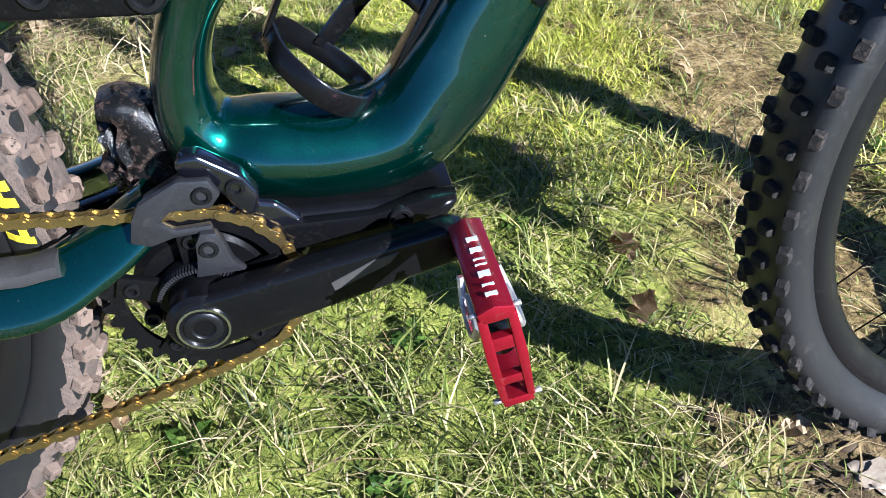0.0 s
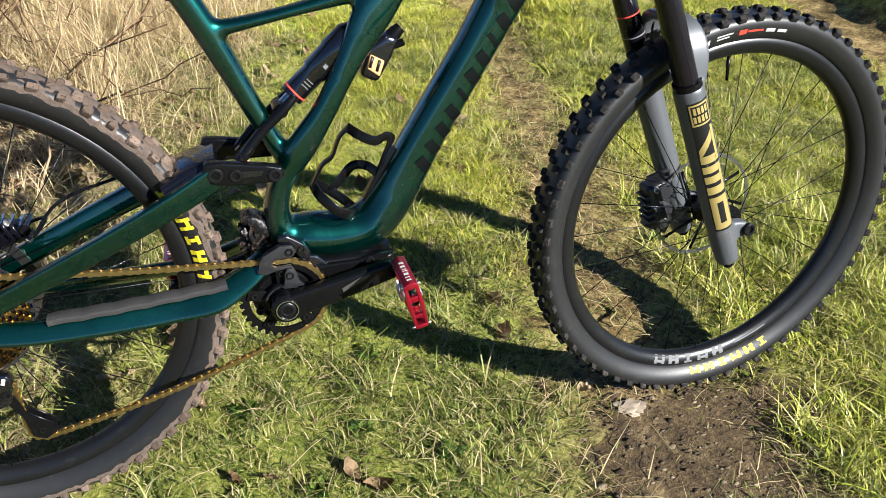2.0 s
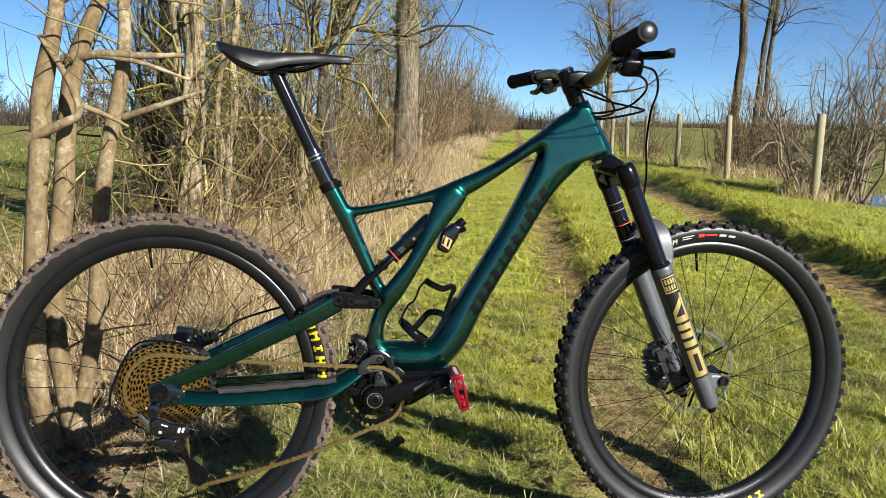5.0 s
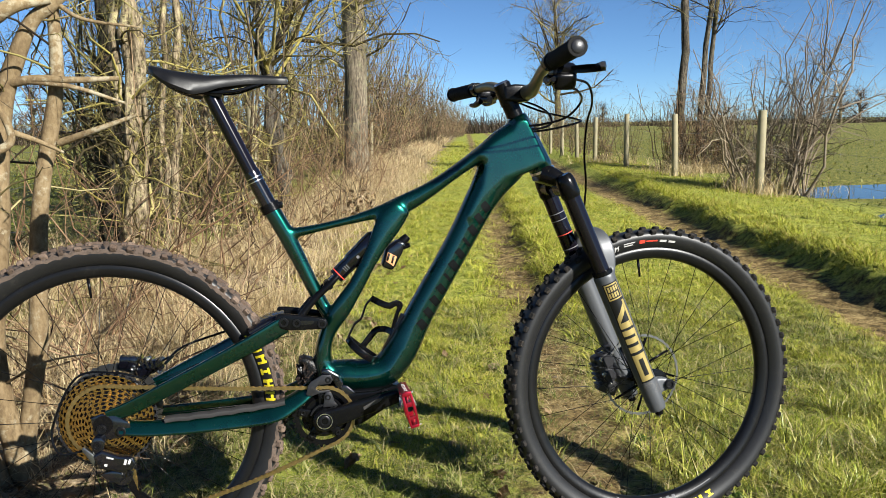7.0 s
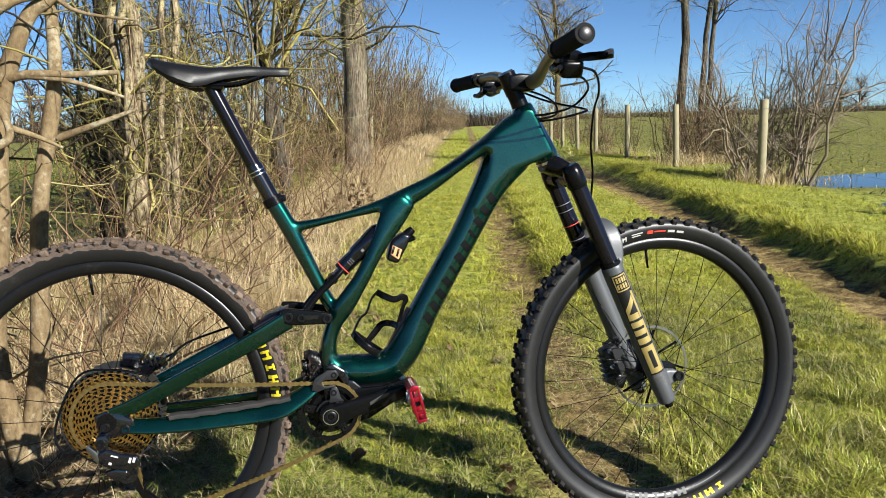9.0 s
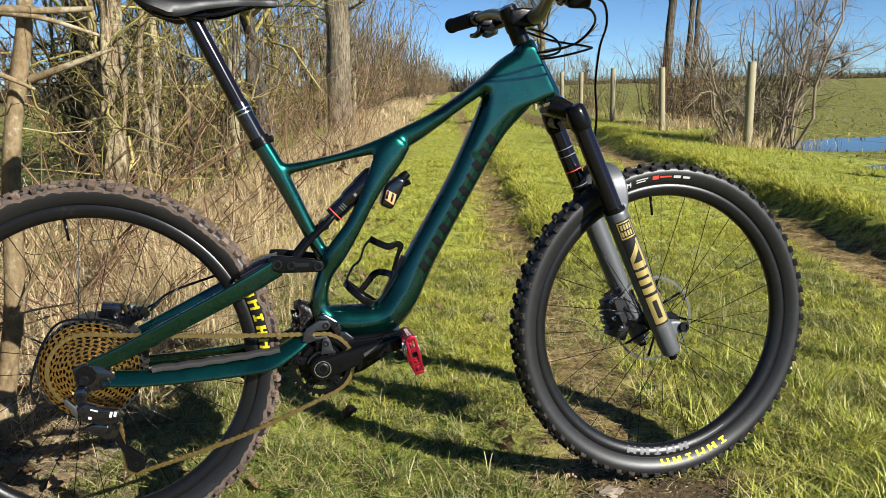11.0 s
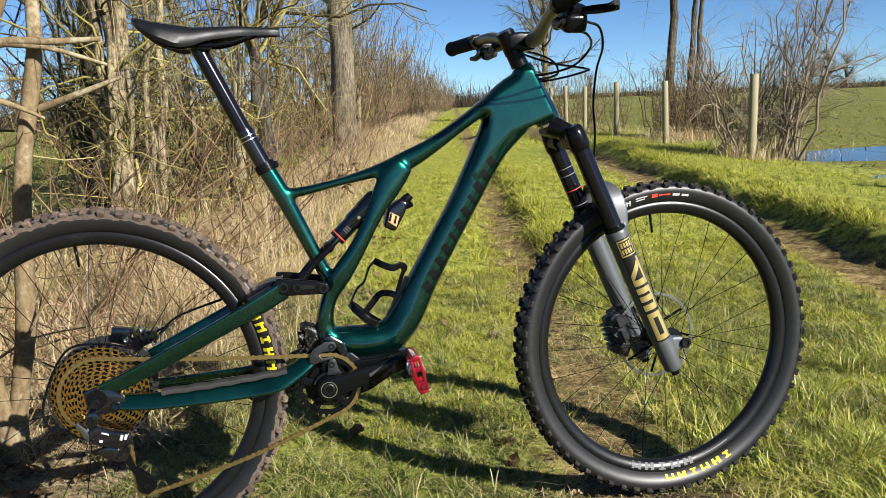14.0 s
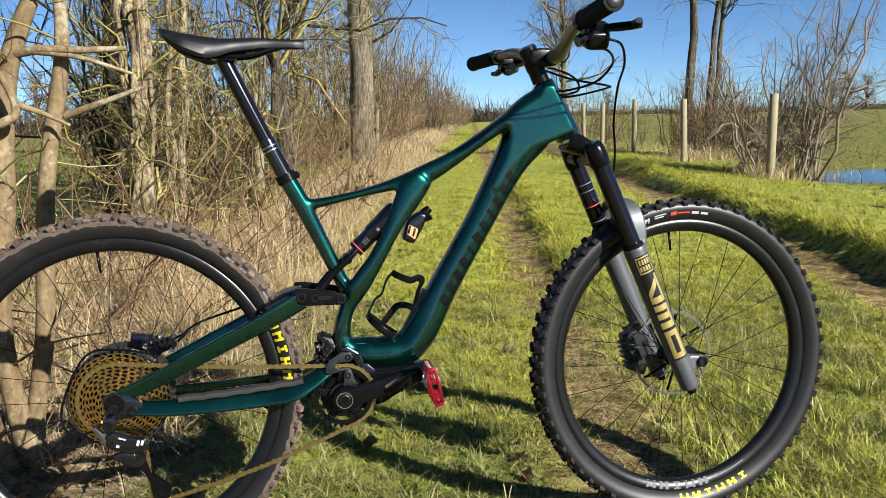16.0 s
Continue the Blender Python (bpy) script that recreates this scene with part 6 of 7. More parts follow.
def sprout(P, R, per, length, spread, up, thin, seed, m=4, low=0.15, wander=0.25, cap=0.02):
    """Side shoots on every tube of P: each starts somewhere along its parent and bends as it goes."""
    r = np.random.default_rng(seed)
    n, pm, _ = P.shape
    who = np.repeat(np.arange(n), per)
    t = r.uniform(low, 1.0, len(who)) * (pm - 1)
    i = np.minimum(t.astype(int), pm - 2)
    f = (t - i)[:, None]
    start = P[who, i] * (1 - f) + P[who, i + 1] * f
    rad = R[who, i] * (1 - f[:, 0]) + R[who, i + 1] * f[:, 0]
    d = P[who, i + 1] - P[who, i]
    d /= np.linalg.norm(d, axis=1, keepdims=True) + 1e-9
    side = r.normal(size=d.shape)
    side -= d * (side * d).sum(1, keepdims=True)
    side /= np.linalg.norm(side, axis=1, keepdims=True) + 1e-9
    w = r.uniform(*spread, len(who))[:, None]
    v = d * (1 - w) + side * w + np.array((0, 0, up))
    v /= np.linalg.norm(v, axis=1, keepdims=True)
    L = r.uniform(*length, len(who)) * (1.1 - 0.5 * t / (pm - 1))
    Q = [start]
    for k in range(m - 1):
        v = v + r.normal(size=v.shape) * wander + np.array((0, 0, up * 0.3))
        v /= np.linalg.norm(v, axis=1, keepdims=True)
        Q.append(Q[-1] + v * (L / (m - 1))[:, None])
    Q = np.stack(Q, 1)
    RR = np.minimum(rad * thin, cap)[:, None] * np.linspace(1, 0.35, m)[None]
    return Q, RR


def stems_array(starts, ends, r0, r1, seed, m=8, wander=0.05):
    r = np.random.default_rng(seed)
    P, R = [], []
    for a, b, ra, rb in zip(starts, ends, r0, r1):
        f = np.linspace(0, 1, m)[:, None]
        p = np.array(a) * (1 - f) + np.array(b) * f
        w = np.cumsum(r.normal(size=(m, 3)), 0) * wander
        w -= w[0]
        w[:, 2] = 0
        P.append(p + w * np.linalg.norm(np.array(b) - np.array(a)) / 4)
        R.append(np.linspace(1, 0, m) ** 0.8 * (ra - rb) + rb)
    return np.array(P), np.array(R)


def plant(name, label, category, P, R, levels, bark, twig, group="", sides=10, seed=1, stem_name="trunk"):
    """A bare tree or shrub: its stems one by one, and a crown of branches and twigs."""
    ob = thing(name, label, category, group)
    for k in range(len(P)):
        v, f = batch_tubes(P[k:k + 1], R[k:k + 1], sides, 0.07 if sides > 8 else 0.0)
        link_mesh(stem_name, numpy_mesh(stem_name, v, f), bark, ob)
    V, F, off = [], [], 0
    cp, cr = P, R
    for j, lv in enumerate(levels):
        cp, cr = sprout(cp, cr, seed=seed * 31 + j, **lv)
        s = 5 if j == 0 else 3
        v, f = batch_tubes(cp, cr, s)
        V.append(v), F.append(f + off)
        off += len(v)
    crown = link_mesh("crown", numpy_mesh("crown", np.concatenate(V), np.concatenate(F)), twig, ob)
    crown["kind"] = "stuff"
    return ob


def shrub(seed, tall, spread, count, twig, per=(12, 8, 3), fat=1.0, name="hedge_shrub", label="leafless hedgerow shrub with tangled thin stems"):
    r = np.random.default_rng(seed)
    a = r.uniform(0, 6.28, count)
    starts = np.column_stack((0.18 * np.cos(a), 0.18 * np.sin(a), np.full(count, -0.05)))
    ends = np.column_stack((spread * np.cos(a) * r.uniform(0.3, 1, count), spread * np.sin(a) * r.uniform(0.3, 1, count), tall * r.uniform(0.7, 1, count)))
    P, R = stems_array(starts, ends, r.uniform(0.008, 0.02, count), [0.004] * count, seed, 8, 0.14)
    lv = [dict(per=per[0], length=(0.25, 0.95), spread=(0.55, 0.98), up=0.05, thin=0.6, m=6, low=0.02, wander=0.75, cap=0.008 * fat),
          dict(per=per[1], length=(0.1, 0.42), spread=(0.5, 0.98), up=0.03, thin=0.65, m=4, low=0.1, wander=0.75, cap=0.0045 * fat)]
    if per[2]:
        lv.append(dict(per=per[2], length=(0.04, 0.17), spread=(0.6, 0.98), up=0.05, thin=0.75, m=3, low=0.05, wander=0.6, cap=0.0042))
    return plant(name, label, "shrub", P, R, lv, BARK, twig, "hedge shrubs", 6, seed, "stem")


# a hedge down the field side of the lane
near_kinds = [shrub(101, 2.9, 0.9, 7, TWIG, (10, 7, 2), 1.7), shrub(102, 3.3, 1.0, 7, OLIVE_TWIG, (10, 7, 2), 1.7), shrub(103, 2.6, 1.1, 8, OLIVE_TWIG, (10, 7, 2), 1.7), shrub(104, 3.4, 0.8, 6, TWIG, (10, 7, 2), 1.7)]
mid_kinds = [shrub(111, 2.8, 1.0, 7, OLIVE_TWIG, (9, 6, 0), 1.7), shrub(112, 3.2, 1.0, 7, TWIG, (9, 6, 0), 1.7), shrub(113, 2.5, 1.1, 8, RUSSET_TWIG, (8, 6, 0), 1.7)]
far_kinds = [shrub(121, 3.0, 1.2, 7, RUSSET_TWIG, (7, 5, 0), 3.6), shrub(122, 2.5, 1.2, 8, RUSSET_TWIG, (7, 5, 0), 3.6)]
hr = np.random.default_rng(55)
spots = []
y = 3.9
while y < 75:
    u = (-1.25 if y < 6 else -1.5) - hr.uniform(0, 0.9) + 0.05 * max(0.0, y - 22)
    spots.append((u + LANE * y, y))
    if hr.uniform() < 0.55 and 4.5 < y < 8:
        spots.append((u - 0.7 + LANE * y, y + 0.3))
    if hr.uniform() < 0.7 and y > 8:
        spots.append((u - 1.0 + LANE * y + hr.uniform(-0.3, 0.3), y + hr.uniform(-0.3, 0.3)))
    y += hr.uniform(0.5, 0.9) * (1 + y / 35) * (0.85 if y < 14 else 0.7)
placed = set()
for x, yy in spots:
    if yy < 6.5 and x < -0.95:
        continue
    kinds = near_kinds if yy < 8.5 else mid_kinds if yy < 20 else far_kinds
    pick = kinds[len(placed) if len(placed) < len(kinds) and yy < 8.5 else int(hr.integers(0, len(kinds)))]
    pick = next((k for k in kinds if k.name not in placed), pick)
    m = pose(x, yy, float(height(x, yy)), 0, 0, float(hr.uniform(0, 360)))
    if pick.name not in placed:
        placed.add(pick.name)
        pick.matrix_basis = m
        ob = pick
    else:
        ob = copy_thing(pick, m)
    s = float(hr.uniform(0.7, 1.05)) * (1.0 if yy < 13 else 1.3 if yy < 40 else 1.1)
    if 6.8 < yy < 12.3 and x > 0.1 * yy - 0.75:
        s *= 0.45
    ob.scale = (s, s, s)

TREE_LEVELS = [dict(per=16, length=(0.9, 2.4), spread=(0.45, 0.8), up=0.18, thin=0.5, m=6, low=0.22, wander=0.26, cap=0.026),
               dict(per=9, length=(0.5, 1.3), spread=(0.4, 0.85), up=0.1, thin=0.55, m=5, low=0.15, wander=0.25, cap=0.02),
               dict(per=6, length=(0.2, 0.7), spread=(0.4, 0.85), up=0.06, thin=0.6, m=3, low=0.15, wander=0.25, cap=0.008),
               dict(per=2, length=(0.1, 0.4), spread=(0.4, 0.8), up=0.05, thin=0.7, m=2, low=0.2, wander=0.2, cap=0.004)]

SPUR_LEVELS = [dict(per=26, length=(0.25, 1.1), spread=(0.5, 0.95), up=0.08, thin=0.32, m=6, low=0.03, wander=0.42, cap=0.013),
               dict(per=8, length=(0.1, 0.45), spread=(0.5, 0.95), up=0.05, thin=0.55, m=4, low=0.05, wander=0.5, cap=0.006),
               dict(per=3, length=(0.03, 0.13), spread=(0.6, 0.98), up=0.04, thin=0.7, m=2, low=0.1, wander=0.4, cap=0.0036)]


def tree(starts, ends, r0, r1, seed, bark=BARK, twig=TWIG, label="", levels=TREE_LEVELS, wander=0.02, sides=14, group=""):
    P, R = stems_array(starts, ends, r0, r1, seed, 26, wander * 0.8)
    return plant("tree", label, "tree", P, R, levels, bark, twig, group, sides, seed)


tree([(1.56, 12.5, -0.05)], [(1.75, 12.8, 9.5)], [0.215], [0.09], 201, PALE_BARK, OLIVE_TWIG, label="tall grey-barked tree with a straight bare trunk", wander=0.006, levels=[dict(TREE_LEVELS[0], cap=0.024, low=0.2, per=36, length=(0.8, 2.3), up=0.08, wander=0.34), *TREE_LEVELS[1:3]])
tree([(-0.80, 4.05, 0.0), (-0.74, 4.1, 0)], [(-0.68, 3.95, 5.5), (-0.55, 4.3, 5)], [0.068, 0.035], [0.02, 0.015], 202, DARK_BARK, TWIG, "dark ivy-stained tree trunk in the hedge", levels=SPUR_LEVELS)
tree([(-0.57, 3.52, 0.0), (-0.51, 3.48, 0), (-0.61, 3.48, 0), (-0.42, 3.85, 0), (-0.47, 3.44, 0)], [(-0.54, 3.4, 5.0), (-0.34, 3.4, 4.8), (-0.66, 3.4, 4.9), (-0.1, 3.9, 4.5), (-0.6, 3.3, 4.2)], [0.052, 0.03, 0.03, 0.02, 0.015], [0.018, 0.014, 0.013, 0.011, 0.009], 203, TAN_BARK, OLIVE_TWIG, "brown rough-barked hedgerow tree of several twisted stems", wander=0.03, levels=SPUR_LEVELS)
tree([(-0.42, 4.3, 0.0)], [(-0.22, 4.2, 4.6)], [0.03], [0.012], 204, TAN_BARK, OLIVE_TWIG, "slender hedgerow tree with a pale stem", levels=TREE_LEVELS[1:])
tree([(0.33, 6.6, 0.0), (0.4, 6.6, 0)], [(-0.1, 6.6, 4.4), (0.55, 6.6, 5.0)], [0.05, 0.055], [0.02, 0.02], 205, GREY_BARK, OLIVE_TWIG, "twin-stemmed grey hedgerow tree", wander=0.05)
tree([(0.35, 9.6, 0.0)], [(0.2, 9.5, 5.5)], [0.06], [0.02], 206, BARK, OLIVE_TWIG, "grey tree covered in yellow lichen", sides=10, levels=TREE_LEVELS[:3], wander=0.06)
tree([(7.86, 13.2, 0.0), (8.17, 13.2, 0), (8.42, 13.3, 0)], [(7.8, 13.2, 7.0), (8.75, 13.2, 6.6), (8.95, 13.4, 6.4)], [0.09, 0.062, 0.055], [0.035, 0.025, 0.022], 208, GREY_BARK, TWIG, "three-stemmed bare tree beside the fence", wander=0.01,
     levels=[dict(TREE_LEVELS[0], cap=0.014, per=14, low=0.35, length=(0.8, 1.8)), *TREE_LEVELS[1:3]])
tree([(11.0, 30, 0.0)], [(10.9, 30, 5.4)], [0.14], [0.04], 209, BARK, TWIG, "round-headed bare tree beyond the fence", levels=[dict(TREE_LEVELS[0], per=30, low=0.3, length=(1.4, 3.3), cap=0.045), dict(TREE_LEVELS[1], per=10, length=(0.5, 1.5), cap=0.022), dict(TREE_LEVELS[2], per=5, length=(0.3, 0.9), cap=0.012)])
for k, (x, y, s) in enumerate(((7.6, 13.3, 0.55), (7.9, 13.6, 0.6), (8.3, 13.0, 0.6), (8.8, 13.6, 0.55), (8.5, 12.6, 0.5), (7.5, 12.4, 0.45), (7.3, 9.3, 0.5), (8.0, 9.6, 0.45), (7.8, 17, 0.6), (8.2, 18.3, 0.6), (8.6, 20.5, 0.7), (9.2, 23, 0.8), (9.6, 26, 0.8), (10.6, 29, 0.8), (11.5, 33, 0.9), (9.6, 14.5, 0.45))):
    ob = copy_thing(mid_kinds[k % 3], pose(x, y, float(height(x, y)), 0, 0, 70 * k))
    ob.scale = (s, s, s)
for k, (y, off, s) in enumerate(((15.2, 0.3, 0.5), (16.0, 0.7, 0.55), (17.4, 0.4, 0.5), (18.8, 0.8, 0.6), (20.0, 0.3, 0.6), (21.5, 0.9, 0.65), (23.0, 0.4, 0.65), (25.0, 0.7, 0.7), (27.5, 0.5, 0.75), (31.0, 0.8, 0.8))):
    x = 5.3 + 0.128 * y + off
    ob = copy_thing(far_kinds[k % 2] if y > 19 else mid_kinds[k % 3], pose(x, y, float(height(x, y)), 0, 0, 83 * k))
    ob.scale = (s, s, s * 0.9)
# suckers and dead stems round the foot of the fence-side trees
sr = np.random.default_rng(70)
n = 64
starts = np.column_stack((sr.normal(8.15, 0.45, n), sr.normal(12.9, 0.35, n), np.full(n, -0.06)))
ends = starts + np.column_stack((sr.normal(0, 0.3, n), sr.normal(0, 0.3, n), sr.uniform(0.5, 1.9, n)))
P, R = stems_array(starts, ends, sr.uniform(0.006, 0.016, n), [0.004] * n, 71, 6, 0.1)
plant("thicket", "thicket of thin brown suckers at the foot of the trees", "bush", P, R,
      [dict(per=5, length=(0.3, 0.9), spread=(0.3, 0.7), up=0.1, thin=0.6, m=4, low=0.1, wander=0.25, cap=0.01), dict(per=4, length=(0.15, 0.5), spread=(0.3, 0.8), up=0.05, thin=0.7, m=3, low=0.1, wander=0.3, cap=0.007)],
      BARK, RUSSET_TWIG, sides=4, seed=72, stem_name="stem")
# whippy bush by the nearest fence post
br = np.random.default_rng(77)
n, k = 22, 19  # a bundle of upright whips, and a crossing tangle beside it
a = np.column_stack((br.uniform(6.75, 7.3, n), br.uniform(8.2, 8.7, n), np.full(n, -0.06)))
lift = br.uniform(1.3, 3.0, n)
a_top = a + np.column_stack((0.22 * lift * br.uniform(0.1, 1.5, n), br.normal(0, 0.2, n), lift))
b = np.column_stack((br.uniform(6.3, 7.0, k), br.uniform(8.2, 8.9, k), np.full(k, -0.06)))
b_top = b + np.column_stack((br.choice((-1, 1), k, p=(0.6, 0.4)) * br.uniform(0.2, 0.9, k), br.normal(0, 0.3, k), br.uniform(0.8, 2.0, k)))
arch = [(6.95, 8.4, 0.5), (7.2, 8.3, 0.95)], [(8.9, 8.3, 1.75), (8.3, 8.4, 1.3)]
starts, ends = np.concatenate((a, b, arch[0])), np.concatenate((a_top, b_top, arch[1]))
n = len(starts)
P, R = stems_array(starts, ends, br.uniform(0.009, 0.02, n), [0.005] * n, 78, 8, 0.13)
WHIP = island_mat("grey_brown_whips", [(0.0, (0.05, 0.036, 0.025)), (0.4, (0.16, 0.12, 0.085)), (0.75, (0.3, 0.235, 0.165)), (1.0, (0.46, 0.38, 0.27))], 0.7, 0.0, 0.25)
plant("bush", "whippy bare bush growing by the fence post", "bush", P, R,
      [dict(per=10, length=(0.25, 1.0), spread=(0.35, 0.85), up=0.1, thin=0.55, m=5, low=0.12, wander=0.35, cap=0.009), dict(per=8, length=(0.1, 0.45), spread=(0.35, 0.9), up=0.05, thin=0.6, m=4, low=0.1, wander=0.35, cap=0.005)],
      WHIP, WHIP, sides=6, seed=79, stem_name="stem")

# coppiced young tree right behind the back wheel
near_stems = [[(-0.375, 0.63, -0.04), (-0.385, 0.61, 0.1), (-0.395, 0.6, 0.183), (-0.411, 0.6, 0.406), (-0.369, 0.6, 0.729), (-0.358, 0.6, 0.851), (-0.329, 0.6, 1.047), (-0.291, 0.6, 1.154), (-0.241, 0.6, 1.255), (-0.182, 0.6, 1.304), (-0.1, 0.62, 1.42), (0.0, 0.65, 1.7)],
              [(-0.372, 0.64, -0.04), (-0.365, 0.63, 0.09), (-0.337, 0.62, 0.227), (-0.305, 0.62, 0.4), (-0.279, 0.62, 0.687), (-0.254, 0.62, 0.846), (-0.222, 0.62, 0.985), (-0.198, 0.62, 1.113), (-0.193, 0.62, 1.282), (-0.195, 0.63, 1.5), (-0.2, 0.65, 1.8), (-0.18, 0.66, 2.2)],
              [(-0.42, 0.6, -0.04), (-0.445, 0.57, 0.1), (-0.453, 0.55, 0.238), (-0.44, 0.55, 0.5), (-0.42, 0.55, 0.75), (-0.402, 0.55, 0.906), (-0.392, 0.55, 1.005), (-0.353, 0.55, 1.176), (-0.34, 0.55, 1.28), (-0.35, 0.56, 1.5), (-0.33, 0.58, 1.8), (-0.3, 0.6, 2.2)]]
near = thing("young_tree", "young tan-barked tree with several cut-back stems", "tree")
for k, pts in enumerate(near_stems):
    rad = np.interp(np.linspace(0, 1, 12), [0, 0.1, 0.5, 1], [[0.04, 0.03, 0.026, 0.012], [0.036, 0.026, 0.0215, 0.011], [0.036, 0.029, 0.026, 0.012]][k])
    bm = bmesh.new()
    tube(bm, pts, rad * (1 + 0.05 * np.sin(np.arange(12) * 2.1 + k)), 18, 5)
    part("stem", bm, SMOOTH_BARK, near)
for pts, r in (([(-0.353, 0.6, 1.089), (-0.245, 0.58, 1.105), (-0.145, 0.57, 1.102), (-0.033, 0.57, 1.105)], 0.0125), ([(-0.254, 0.58, 1.101), (-0.147, 0.57, 1.084), (-0.021, 0.56, 1.041)], 0.008),
               ([(-0.205, 0.62, 0.94), (-0.097, 0.58, 0.974), (0.009, 0.56, 1.01)], 0.0095), ([(-0.43, 0.54, 0.88), (-0.346, 0.52, 0.917), (-0.294, 0.52, 0.953), (-0.321, 0.52, 1.041), (-0.385, 0.53, 1.145)], 0.0125),
               ([(-0.294, 0.54, 0.969), (-0.237, 0.56, 0.944), (-0.182, 0.56, 0.915)], 0.0075), ([(-0.182, 0.6, 1.304), (-0.118, 0.6, 1.261), (0.025, 0.6, 1.239)], 0.006),
               ([(-0.337, 0.55, 1.249), (-0.264, 0.55, 1.288), (-0.19, 0.58, 1.306)], 0.022), ([(-0.3, 0.6, 0.35), (-0.2, 0.55, 0.52), (-0.15, 0.5, 0.62)], 0.004), ([(-0.38, 0.58, 0.3), (-0.26, 0.5, 0.37), (-0.12, 0.45, 0.4)], 0.0035)):
    bm = bmesh.new()
    tube(bm, pts, np.linspace(r * 1.15, r * 0.5, len(pts)), 12, 5)
    part("branch", bm, SMOOTH_BARK, near)
P = np.array([[np.array(p) for p in s[3:11]] for s in near_stems])
cp, cr = sprout(P, np.full(P.shape[:2], 0.012), 5, (0.2, 0.6), (0.5, 0.9), 0.05, 0.3, 401, 5, 0.1, 0.3, 0.004)
cp2, cr2 = sprout(cp, cr, 3, (0.08, 0.3), (0.4, 0.8), 0.05, 0.6, 402, 4, 0.1, 0.3, 0.0022)
v1, f1 = batch_tubes(cp, cr, 5)
v2, f2 = batch_tubes(cp2, cr2, 3)
tagged(link_mesh("twiggery", numpy_mesh("twiggery", np.concatenate((v1, v2)), np.concatenate((f1, f2 + len(v1)))), TWIG, near), kind="stuff")

# bramble and dead stems along the hedge bottom
rr = np.random.default_rng(88)
n = 310
yy = np.concatenate((rr.uniform(1.9, 13, 240), rr.uniform(0.9, 2.3, n - 240)))
uu = np.concatenate((rr.uniform(-1.5, -0.45, 240), rr.uniform(-1.5, -0.3, n - 240)))
st = np.column_stack((uu + LANE * yy, yy, height(uu + LANE * yy, yy)))
en = st + np.column_stack((rr.normal(0, 0.3, n), rr.normal(0, 0.3, n), rr.uniform(0.3, 1.3, n) * np.where(yy < 1.9, 0.5, 1.0)))
P, R = stems_array(st, en, rr.uniform(0.002, 0.006, n), [0.0015] * n, 89, 6, 0.4)
cp, cr = sprout(P, R, 4, (0.1, 0.5), (0.4, 0.9), 0.0, 0.6, 90, 4, 0.1, 0.35, 0.003)
v1, f1 = batch_tubes(P, R, 4)
v2, f2 = batch_tubes(cp, cr, 3)
ob = link_mesh("bramble_stems", numpy_mesh("bramble_stems", np.concatenate((v1, v2)), np.concatenate((f1, f2 + len(v1)))), RUSSET_TWIG)
tagged(ob, "dead bramble and weed stems along the hedge bottom", "bramble", kind="stuff")


# fences
def fence_post(x, y, tall, r, lean=0.0, label="round weathered timber fence post"):
    z = float(height(x, y))
    bm = bmesh.new()
    tube(bm, [(0, 0, -0.15), (0, 0, 0.02), (lean * 0.5, 0, tall * 0.5), (lean, 0, tall - 0.008), (lean, 0, tall)], [r * 1.02, r, r * 0.99, r * 0.97, r * 0.88], 18)
    ob = part("fence_post", bm, POST_WOOD, None)
    ob.location = (x, y, z)
    return tagged(ob, label, "fence post", "fence posts")


for k, y in enumerate((3.9, 7.9, 11.1, 14.0, 16.6, 18.5, 20.4, 22.1, 23.9, 26, 28.5, 31)):
    fence_post(5.3 + 0.128 * y, y, (1.08, 1.08, 1.02, 1.06, 1.0, 1.04, 1.03, 1.05, 1.0, 1.04, 1.0, 1.0)[k], 0.055 if y < 9 else 0.05, 0.02 * math.sin(k * 2.2))
wires = thing("fence_wire", "thin galvanised stock fence wire between the posts", "fence wire")
for h in (0.12, 0.27, 0.42, 0.58, 0.75, 0.95):
    bm = bmesh.new()
    tube(bm, [(5.3 + 0.128 * y, y, float(height(5.3 + 0.128 * y, y)) * 0.5 + h + 0.01 * math.sin(y)) for y in np.arange(3.9, 32, 1.4)], 0.0016, 4)
    part("strand", bm, WIRE, wires)
for k in range(46):
    y = 4.2 + k * 0.3
    x = 5.3 + 0.128 * y
    bm = bmesh.new()
    tube(bm, [(x, y, 0.1), (x, y, 0.75)], 0.0007, 3)
    part("stay_wire", bm, WIRE, wires)
for k, (x, y) in enumerate(((-1.5, 2.6), (0.05, 6.2), (2.2, 16.5))):
    fence_post(x, y, 1.1, 0.042, 0.03, "thin mossy fence post half hidden in the hedge")
wires = thing("hedge_fence_wire", "pale slack fence wire behind the hedge", "fence wire")
for h in (0.35, 0.62, 0.8, 0.95):
    bm = bmesh.new()
    tube(bm, [(-2.6 + 0.21 * (y + 2), y, h + 0.05 * math.sin(y * 1.7 + h * 9)) for y in np.arange(-1, 17, 0.9)], 0.0022, 4)
    part("strand", bm, WIRE, wires)

